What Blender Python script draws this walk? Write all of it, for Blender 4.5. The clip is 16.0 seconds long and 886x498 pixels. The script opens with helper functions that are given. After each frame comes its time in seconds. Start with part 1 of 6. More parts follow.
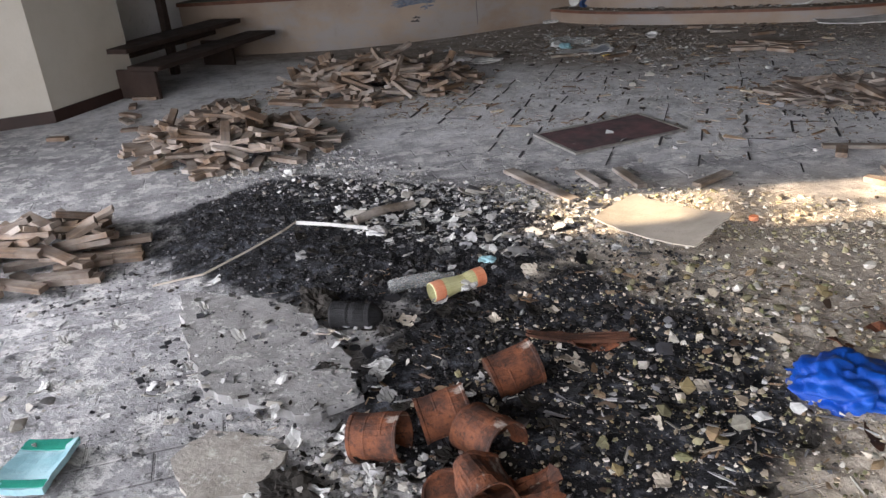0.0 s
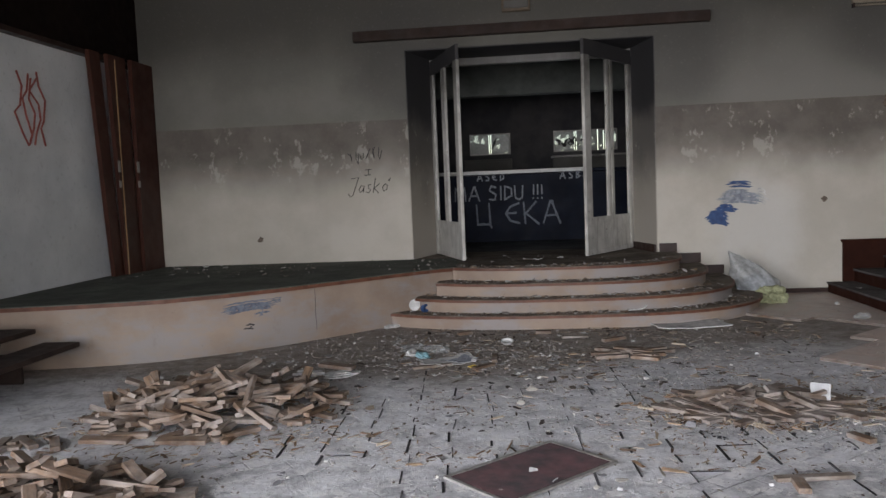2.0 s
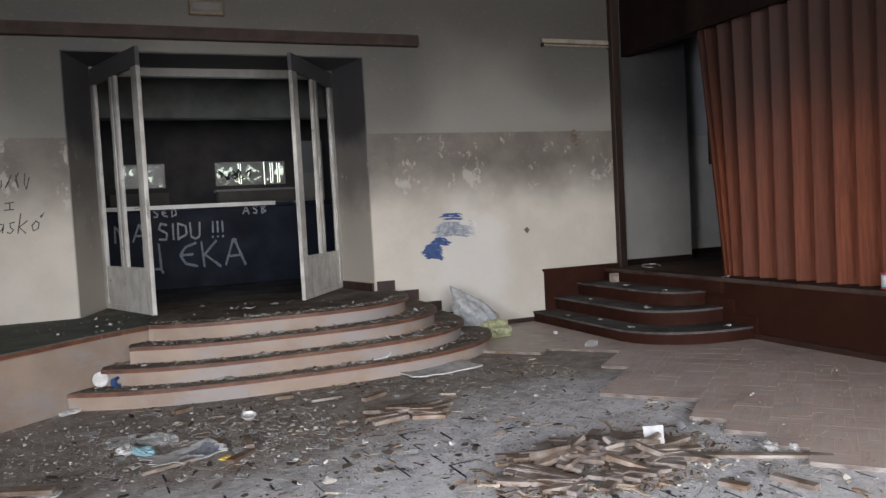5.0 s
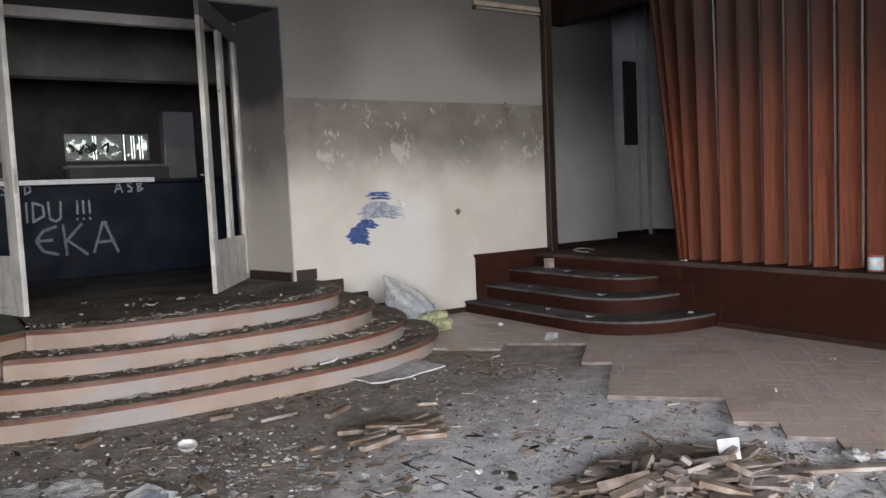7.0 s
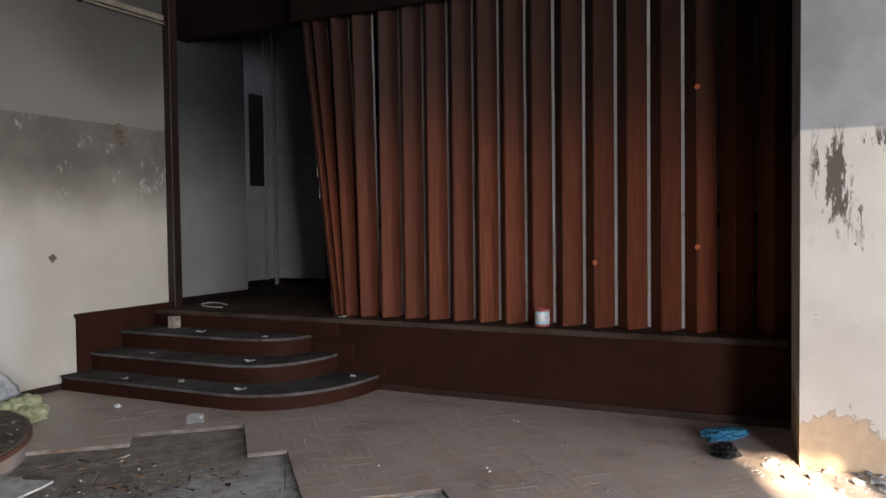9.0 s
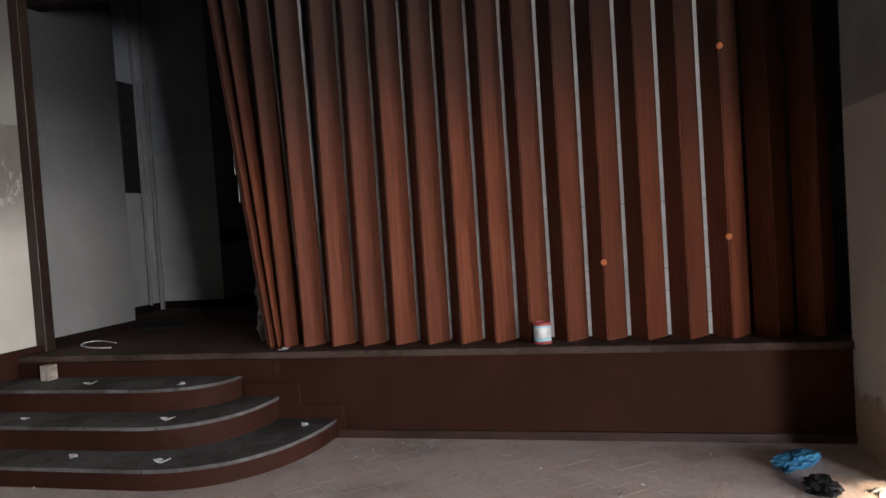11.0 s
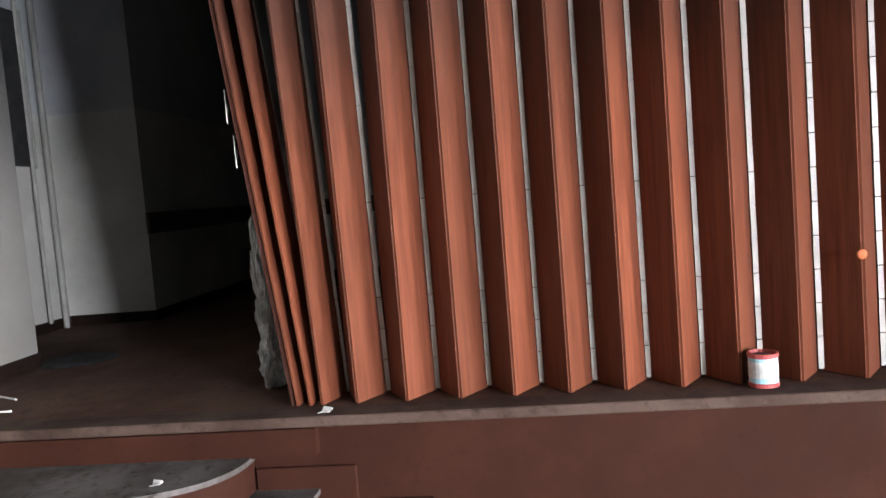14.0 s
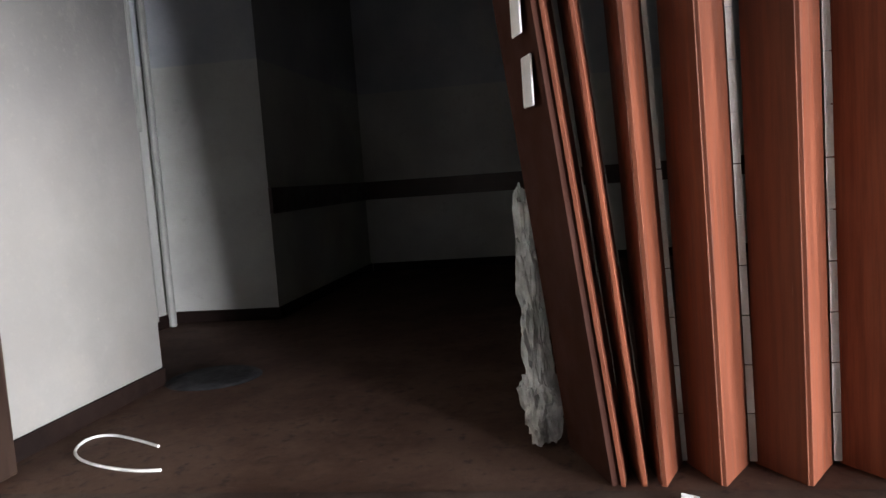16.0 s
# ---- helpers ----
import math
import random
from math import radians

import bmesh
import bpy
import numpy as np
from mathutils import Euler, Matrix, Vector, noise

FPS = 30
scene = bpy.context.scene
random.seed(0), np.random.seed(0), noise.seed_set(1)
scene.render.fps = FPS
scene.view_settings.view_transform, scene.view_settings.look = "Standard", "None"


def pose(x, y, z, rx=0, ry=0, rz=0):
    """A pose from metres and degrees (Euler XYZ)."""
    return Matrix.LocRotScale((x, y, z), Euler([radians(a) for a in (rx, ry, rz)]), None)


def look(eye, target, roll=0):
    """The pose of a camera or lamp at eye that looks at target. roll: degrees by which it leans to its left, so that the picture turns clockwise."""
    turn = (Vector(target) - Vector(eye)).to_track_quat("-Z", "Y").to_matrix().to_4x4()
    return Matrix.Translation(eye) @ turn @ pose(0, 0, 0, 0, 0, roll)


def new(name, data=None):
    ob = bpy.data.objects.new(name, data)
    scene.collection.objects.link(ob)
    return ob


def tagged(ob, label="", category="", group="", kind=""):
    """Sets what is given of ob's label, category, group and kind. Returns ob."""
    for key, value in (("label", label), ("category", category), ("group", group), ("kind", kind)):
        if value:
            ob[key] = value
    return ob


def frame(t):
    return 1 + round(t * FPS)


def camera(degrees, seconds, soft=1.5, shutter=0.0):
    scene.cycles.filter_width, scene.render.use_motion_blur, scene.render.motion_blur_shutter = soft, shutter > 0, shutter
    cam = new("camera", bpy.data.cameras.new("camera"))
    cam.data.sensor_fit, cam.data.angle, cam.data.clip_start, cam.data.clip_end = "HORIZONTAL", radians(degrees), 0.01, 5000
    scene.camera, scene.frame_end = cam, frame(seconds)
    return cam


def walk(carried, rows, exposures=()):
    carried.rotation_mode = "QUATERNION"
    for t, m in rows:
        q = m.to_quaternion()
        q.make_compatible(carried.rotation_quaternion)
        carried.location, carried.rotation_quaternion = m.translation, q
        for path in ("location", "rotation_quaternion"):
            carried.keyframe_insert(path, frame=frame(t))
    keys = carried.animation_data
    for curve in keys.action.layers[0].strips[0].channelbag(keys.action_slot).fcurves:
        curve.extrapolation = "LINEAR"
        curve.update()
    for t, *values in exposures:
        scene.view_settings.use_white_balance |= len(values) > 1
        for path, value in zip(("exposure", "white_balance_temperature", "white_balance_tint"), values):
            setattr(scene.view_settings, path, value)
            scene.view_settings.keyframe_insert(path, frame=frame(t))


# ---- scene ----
cam = camera(59.8, 16.0)
PATH = [
    (0, (0.094, -0.103, 1.472), (-0.642, 1.564, 0.648), -4.8),
    (0.5, (-0.123, 0.025, 1.426), (-0.67, 1.679, 0.444), -3.0),
    (1, (-0.366, 0.204, 1.45), (-0.724, 1.976, 0.594), -0.4),
    (1.2, (-0.455, 0.24, 1.466), (-0.744, 2.079, 0.736), 0.4),
    (1.5, (-0.551, 0.367, 1.499), (-0.805, 2.287, 0.998), 0.3),
    (1.6, (-0.599, 0.407, 1.507), (-0.85, 2.35, 1.103), 0.2),
    (2, (-0.806, 0.624, 1.569), (-1.024, 2.606, 1.417), -2.3),
    (2.5, (-1.035, 0.708, 1.587), (-1.145, 2.702, 1.493), -1.9),
    (3, (-1.179, 0.875, 1.569), (-1.153, 2.871, 1.454), -1.0),
    (3.5, (-1.335, 1.238, 1.585), (-1.214, 3.232, 1.49), -0.5),
    (4, (-1.44, 1.515, 1.575), (-0.994, 3.463, 1.485), -0.1),
    (4.5, (-1.665, 1.8, 1.595), (-0.971, 3.673, 1.498), -1.5),
    (4.7, (-1.709, 1.901, 1.584), (-0.999, 3.768, 1.487), -2.4),
    (6.8, (-2.209, 3.389, 1.51), (-1.177, 5.096, 1.371), -2.9),
    (7, (-2.226, 3.535, 1.513), (-1.129, 5.201, 1.363), -2.6),
    (7.5, (-2.223, 3.872, 1.544), (-0.85, 5.317, 1.391), -2.1),
    (8, (-2.084, 4.169, 1.528), (-0.506, 5.387, 1.367), -1.8),
    (8.5, (-1.883, 4.527, 1.556), (-0.158, 5.532, 1.432), -0.4),
    (9, (-1.743, 4.881, 1.537), (0.055, 5.753, 1.47), -0.7),
    (9.5, (-1.596, 5.217, 1.552), (0.259, 5.96, 1.475), -2.1),
    (10, (-1.352, 5.549, 1.557), (0.524, 6.241, 1.496), -3.8),
    (10.2, (-1.261, 5.672, 1.551), (0.622, 6.342, 1.489), -3.9),
    (12.3, (-0.185, 6.989, 1.657), (1.798, 7.235, 1.563), -5.9),
    (12.5, (-0.094, 7.086, 1.668), (1.889, 7.331, 1.571), -7.2),
    (13, (0.27, 7.336, 1.622), (2.251, 7.571, 1.481), -6.8),
    (13.5, (0.644, 7.566, 1.636), (2.624, 7.805, 1.487), -5.9),
    (14, (1.009, 7.898, 1.608), (2.99, 8.125, 1.459), -4.6),
    (14.5, (1.326, 8.179, 1.59), (3.301, 8.408, 1.374), -4.5),
    (15, (1.657, 8.468, 1.597), (3.617, 8.801, 1.383), -4.0),
    (15.5, (1.934, 8.835, 1.602), (3.895, 9.189, 1.434), -4.0),
    (16, (2.203, 9.146, 1.599), (4.169, 9.471, 1.42), -4.1),
]
EXPOSURES = [(0.0, 2.15), (0.5, 2.3), (1.0, 2.2), (1.5, 2.2), (2.0, 2.65), (2.5, 3.3), (3.5, 3.25), (4.0, 3.4), (4.5, 3.2), (7.5, 3.4), (8.5, 2.95), (9.5, 3.0), (10.2, 3.0), (12.3, 4.75), (13.0, 4.85), (14.0, 5.2), (15.0, 5.25), (15.5, 5.3), (16.0, 5.5)]
walk(cam, [(t, look(eye, target, roll)) for t, eye, target, roll in PATH], EXPOSURES)

# ---- world, sun and light from the openings ----
world = bpy.data.worlds.new("world")
scene.world = world
world.use_nodes = True
sky = world.node_tree.nodes.new("ShaderNodeTexSky")
sky.sky_type, sky.sun_disc = "NISHITA", False
sky.sun_elevation, sky.sun_rotation = radians(22), radians(-112)
world.node_tree.links.new(sky.outputs["Color"], world.node_tree.nodes["Background"].inputs["Color"])
world.node_tree.nodes["Background"].inputs["Strength"].default_value = 0.05


def lamp(name, kind, m, energy, colour, **settings):
    data = bpy.data.lights.new(name, kind)
    data.energy, data.color = energy, colour
    if kind == "SUN":
        data.angle = settings["angle"]
    else:
        data.shape, data.size, data.size_y = "RECTANGLE", settings["size"], settings["size_y"]
        data.spread = settings.get("spread", math.pi)
    ob = new(name, data)
    ob.matrix_world = m
    return ob


SUN_WAY = Vector((0.925, 0.38, -0.404))
lamp("sun", "SUN", look((-20, -8, 12), Vector((-20, -8, 12)) + SUN_WAY), 5.0, (1.0, 0.78, 0.56), angle=0.012)
# daylight in the wide south opening and in the back windows of the bar
lamp("skylight_south", "AREA", look((-1.6, -4.15, 2.0), (-1.0, 6, -1.8)), 90, (0.94, 0.92, 0.98), size=8.6, size_y=3.2, spread=radians(130))
lamp("skylight_west", "AREA", look((-6.35, -0.45, 1.6), (4.4, 7.0, -3.5)), 42, (0.94, 0.93, 1.0), size=1.4, size_y=2.2, spread=radians(95))
lamp("skylight_bar", "AREA", look((0.2, 18.9, 2.62), (-0.6, 13, 1.2)), 1.0, (0.85, 0.93, 1.0), size=2.6, size_y=0.45)


# ---- node helpers and materials ----
class Mat:
    """A node material: m.n(kind, inputs) adds a node and gives its first output."""

    def __init__(self, name, rough=0.7, metal=0.0):
        self.mat = bpy.data.materials.new(name)
        self.mat.use_nodes = True
        self.t = self.mat.node_tree
        self.b = self.t.nodes["Principled BSDF"]
        self.b.inputs["Roughness"].default_value = rough
        self.b.inputs["Metallic"].default_value = metal
        geo = self.t.nodes.new("ShaderNodeNewGeometry")
        self.pos, self.island = geo.outputs["Position"], geo.outputs["Random Per Island"]
        self.obj = self.t.nodes.new("ShaderNodeTexCoord").outputs["Object"]
        self.rand = self.t.nodes.new("ShaderNodeObjectInfo").outputs["Random"]

    def put(self, socket, v):
        if isinstance(v, bpy.types.NodeSocket):
            self.t.links.new(v, socket)
        elif isinstance(v, tuple) and len(v) == 3 and len(socket.default_value) == 4:
            socket.default_value = (*v, 1)
        else:
            socket.default_value = v

    def noise(self, scale, detail=4.0, rough=0.55, vec=None, squash=None):
        n = self.t.nodes.new("ShaderNodeTexNoise")
        v = vec or self.pos
        if squash:
            v = self.stretch(v, squash)
        self.put(n.inputs["Vector"], v)
        for k, x in (("Scale", scale), ("Detail", detail), ("Roughness", rough)):
            n.inputs[k].default_value = x
        return n.outputs["Fac"]

    def stretch(self, v, s, offset=(0, 0, 0), turn=0.0):
        n = self.t.nodes.new("ShaderNodeMapping")
        self.put(n.inputs["Vector"], v)
        n.inputs["Scale"].default_value, n.inputs["Location"].default_value = s, offset
        n.inputs["Rotation"].default_value = (0, 0, turn)
        return n.outputs["Vector"]

    def voronoi(self, scale, vec=None, feature="F1", out="Distance"):
        n = self.t.nodes.new("ShaderNodeTexVoronoi")
        n.feature = feature
        self.put(n.inputs["Vector"], vec or self.pos)
        n.inputs["Scale"].default_value = scale
        return n.outputs[out]

    def ramp(self, v, a, b, lo=0.0, hi=1.0):
        n = self.t.nodes.new("ShaderNodeMapRange")
        n.interpolation_type = "SMOOTHSTEP"
        for k, x in (("Value", v), ("From Min", a), ("From Max", b), ("To Min", lo), ("To Max", hi)):
            self.put(n.inputs[k], x)
        return n.outputs["Result"]

    def math(self, op, a, b=0.0):
        n = self.t.nodes.new("ShaderNodeMath")
        n.operation = op
        self.put(n.inputs[0], a), self.put(n.inputs[1], b)
        return n.outputs[0]

    def axis(self, k, v=None):
        n = self.t.nodes.new("ShaderNodeSeparateXYZ")
        self.put(n.inputs[0], v or self.pos)
        return n.outputs[k]

    def mix(self, f, a, b):
        n = self.t.nodes.new("ShaderNodeMix")
        n.data_type = "RGBA"
        self.put(n.inputs[0], f), self.put(n.inputs[6], a), self.put(n.inputs[7], b)
        return n.outputs[2]

    def spot(self, x, y, rx, ry, soft=0.3, turn=0.0, wob=0.35, scale=2.0, third=1):
        """1 inside a wobbly ellipse on the floor (third=1) or on a wall along x (third=2), 0 outside."""
        n = self.t.nodes.new("ShaderNodeVectorMath")
        n.operation = "SUBTRACT"
        self.put(n.inputs[0], self.pos)
        n.inputs[1].default_value = (x, y, 0) if third == 1 else (x, 0, y)
        v = self.stretch(n.outputs[0], (1, 1, 1), turn=turn)
        a = self.math("DIVIDE", self.axis(0, v), rx)
        c = self.math("DIVIDE", self.axis(third, v), ry)
        d = self.math("SQRT", self.math("ADD", self.math("MULTIPLY", a, a), self.math("MULTIPLY", c, c)))
        d = self.math("ADD", d, self.math("MULTIPLY", self.math("SUBTRACT", self.noise(scale, 6, 0.65), 0.5), wob * 2))
        return self.ramp(d, 1.0 + soft / 2, 1.0 - soft / 2)

    def done(self, colour, rough=None, bump=None, depth=0.004, strength=0.6):
        self.put(self.b.inputs["Base Color"], colour)
        if rough is not None:
            self.put(self.b.inputs["Roughness"], rough)
        if bump is not None:
            n = self.t.nodes.new("ShaderNodeBump")
            n.inputs["Strength"].default_value, n.inputs["Distance"].default_value = strength, depth
            self.put(n.inputs["Height"], bump)
            self.put(self.b.inputs["Normal"], n.outputs[0])
        return self.mat


def plain(name, dark, light, scale=6.0, rough=0.7, metal=0.0, bump=0.002, vec="obj", vary=0.25, spec=0.4):
    """A plain surface with blotches, fine grain and a shade of its own for each object."""
    m = Mat(name, rough, metal)
    v = m.obj if vec == "obj" else m.pos
    m.b.inputs["Specular IOR Level"].default_value = spec
    c = m.mix(m.ramp(m.noise(scale, 6, 0.6, v), 0.3, 0.7), dark, light)
    c = m.mix(m.math("MULTIPLY", m.rand, vary), c, tuple(x * 0.45 for x in dark))
    c = m.mix(m.ramp(m.noise(scale * 14, 3, 0.6, v), 0.55, 0.8, 0, 0.35), c, tuple(x * 0.5 for x in dark))
    return m.done(c, m.ramp(m.noise(scale * 3, 3, 0.5, v), 0.2, 0.8, max(rough - 0.12, 0.05), min(rough + 0.1, 1)), m.noise(scale * 20, 4, 0.6, v), bump)


def wood(name, dark, light, rough=0.5, along=(1, 12, 12), island=False, dust=0.0, vary=0.55, stain=0.0):
    """Wood with its grain along the object's x (along: how the grain is stretched)."""
    m = Mat(name, rough)
    v = m.stretch(m.obj, along)
    n = m.t.nodes.new("ShaderNodeVectorMath")
    n.operation = "ADD"
    s = m.t.nodes.new("ShaderNodeCombineXYZ")
    shift = m.math("MULTIPLY", m.island if island else m.rand, 40.0)
    for k in range(3):
        m.put(s.inputs[k], shift)
    m.put(n.inputs[0], v), m.put(n.inputs[1], s.outputs[0])
    v = n.outputs[0]
    g = m.noise(4.0, 8, 0.65, v)
    c = m.mix(m.ramp(g, 0.35, 0.65), dark, light)
    r = m.island if island else m.rand
    c = m.mix(m.ramp(r, 0.0, 1.0, 0.0, vary), c, tuple(x * 0.5 for x in dark))
    if dust:
        c = m.mix(m.ramp(m.noise(5.0, 6, 0.6), 0.35, 0.7, 0, dust), c, (0.48, 0.45, 0.42))
    if stain:
        c = m.mix(m.ramp(m.noise(1.6, 7, 0.65), 0.5, 0.68, 0, stain), c, tuple(x * 0.4 for x in dark))
        c = m.mix(m.ramp(m.noise(11, 8, 0.7), 0.6, 0.7, 0, stain), c, tuple(x * 0.3 for x in dark))
    return m.done(c, m.ramp(g, 0.2, 0.8, rough - 0.1, min(rough + 0.15, 1)), g, 0.002)


def wall_paint():
    """Cream wall paint with a grey upper coat, a brown dado band, soot, peeled flecks and shade painted in at the top.
    """
    m = Mat("sooty_wall_paint", 0.75)
    z, x = m.axis(2), m.axis(0)
    blot = m.noise(1.3, 5, 0.6)
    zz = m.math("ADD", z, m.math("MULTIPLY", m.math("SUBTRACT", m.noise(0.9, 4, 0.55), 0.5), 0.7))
    cream = m.mix(m.ramp(blot, 0.35, 0.7), (0.44, 0.41, 0.35), (0.51, 0.48, 0.42))
    cream = m.mix(m.math("MULTIPLY", m.spot(2.25, 0.75, 0.55, 0.85, 0.7, 0, 0.5, 1.8, 2), 0.6), cream, (0.56, 0.55, 0.52))
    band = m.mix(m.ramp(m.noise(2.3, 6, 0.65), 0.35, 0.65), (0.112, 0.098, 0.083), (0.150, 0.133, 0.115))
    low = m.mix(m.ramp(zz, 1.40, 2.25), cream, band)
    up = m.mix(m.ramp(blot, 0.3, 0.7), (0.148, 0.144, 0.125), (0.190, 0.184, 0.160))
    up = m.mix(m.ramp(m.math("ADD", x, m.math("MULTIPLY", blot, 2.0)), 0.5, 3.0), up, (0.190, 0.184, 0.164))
    # soot plus painted shade: the upper coat darkens towards the ceiling
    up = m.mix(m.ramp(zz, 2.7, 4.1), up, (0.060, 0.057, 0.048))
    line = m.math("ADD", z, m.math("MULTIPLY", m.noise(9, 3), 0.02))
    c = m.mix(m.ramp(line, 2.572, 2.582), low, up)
    # peeled flecks through the dado band
    fl = m.ramp(m.noise(3.2, 8, 0.72, squash=(1, 1, 0.7)), 0.56, 0.61)
    dado = m.math("MULTIPLY", m.ramp(z, 1.5, 1.95), m.ramp(z, 2.62, 2.45))
    c = m.mix(m.math("MULTIPLY", m.math("MULTIPLY", fl, dado), 0.42), c, (0.50, 0.48, 0.43))
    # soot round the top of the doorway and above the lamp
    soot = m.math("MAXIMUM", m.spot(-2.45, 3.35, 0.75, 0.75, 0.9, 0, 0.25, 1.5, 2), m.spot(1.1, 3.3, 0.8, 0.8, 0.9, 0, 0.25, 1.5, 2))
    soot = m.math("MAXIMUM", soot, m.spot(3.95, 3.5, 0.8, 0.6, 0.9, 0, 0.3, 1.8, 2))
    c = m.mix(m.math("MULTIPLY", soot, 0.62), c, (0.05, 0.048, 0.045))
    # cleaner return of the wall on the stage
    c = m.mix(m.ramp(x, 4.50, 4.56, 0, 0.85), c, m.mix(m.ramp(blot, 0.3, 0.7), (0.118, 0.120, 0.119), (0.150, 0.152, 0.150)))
    # shade on the return, put into the colour: darker upward from about 1.6 m
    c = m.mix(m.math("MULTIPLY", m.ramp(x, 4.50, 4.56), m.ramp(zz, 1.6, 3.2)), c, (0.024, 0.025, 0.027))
    # scrapes and chips
    chip = m.ramp(m.noise(7, 10, 0.75), 0.70, 0.72)
    c = m.mix(m.math("MULTIPLY", chip, 0.6), c, (0.30, 0.26, 0.21))
    c = m.mix(m.ramp(m.noise(28, 4, 0.6), 0.55, 0.85, 0, 0.18), c, (0.3, 0.28, 0.25))
    # dirt along the foot
    c = m.mix(m.math("MULTIPLY", m.ramp(m.noise(2.5, 6, 0.7), 0.45, 0.75), m.ramp(z, 1.2, 0.3, 0, 0.25)), c, (0.4, 0.34, 0.26))
    return m.done(c, None, m.math("ADD", m.noise(45, 4, 0.6), m.math("MULTIPLY", chip, -2.0)), 0.003)


def jamb_paint():
    m = Mat("sooty_jamb_paint", 0.7)
    z = m.axis(2)
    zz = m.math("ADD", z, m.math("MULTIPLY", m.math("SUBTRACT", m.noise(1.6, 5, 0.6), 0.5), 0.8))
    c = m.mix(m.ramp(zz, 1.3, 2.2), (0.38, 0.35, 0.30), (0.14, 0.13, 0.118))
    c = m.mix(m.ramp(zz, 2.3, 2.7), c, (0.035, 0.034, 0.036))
    fl = m.math("MULTIPLY", m.ramp(m.noise(5, 9, 0.75), 0.60, 0.66), m.ramp(z, 2.7, 2.2))
    c = m.mix(m.math("MULTIPLY", fl, 0.5), c, (0.6, 0.57, 0.5))
    return m.done(c, None, m.noise(40, 4), 0.003)


def pillar_paint():
    """White limewash with a dado line, black scrawls, chips, and bare brown plaster at the foot."""
    m = Mat("peeling_pillar_paint", 0.8)
    z = m.axis(2)
    n1 = m.noise(1.4, 5, 0.6)
    c = m.mix(m.ramp(n1, 0.3, 0.7), (0.43, 0.40, 0.357), (0.52, 0.49, 0.447))
    c = m.mix(m.ramp(z, 2.06, 2.08), c, m.mix(m.ramp(n1, 0.3, 0.7), (0.19, 0.193, 0.197), (0.28, 0.285, 0.292)))
    foot = m.math("ADD", z, m.math("MULTIPLY", m.math("SUBTRACT", m.noise(3.0, 8, 0.7), 0.5), 0.8))
    bare = m.ramp(foot, 0.36, 0.33)
    c = m.mix(bare, c, m.mix(m.noise(14, 6, 0.7), (0.30, 0.21, 0.13), (0.50, 0.39, 0.27)))
    chip = m.ramp(m.noise(8.5, 10, 0.70), 0.67, 0.685)
    c = m.mix(m.math("MULTIPLY", chip, 0.9), c, (0.12, 0.10, 0.08))
    smear = m.math("MULTIPLY", m.ramp(m.noise(2.6, 10, 0.72, squash=(2.0, 3.2, 0.75)), 0.525, 0.56), m.math("MULTIPLY", m.ramp(z, 1.30, 1.6), m.ramp(z, 2.12, 2.0)))
    c = m.mix(m.math("MULTIPLY", smear, m.ramp(m.axis(1), 4.93, 4.88)), c, (0.085, 0.068, 0.056))
    return m.done(c, None, m.math("ADD", m.noise(30, 5, 0.6), m.math("ADD", m.math("MULTIPLY", chip, -2.0), m.math("MULTIPLY", bare, -3.0))), 0.003, 0.7)


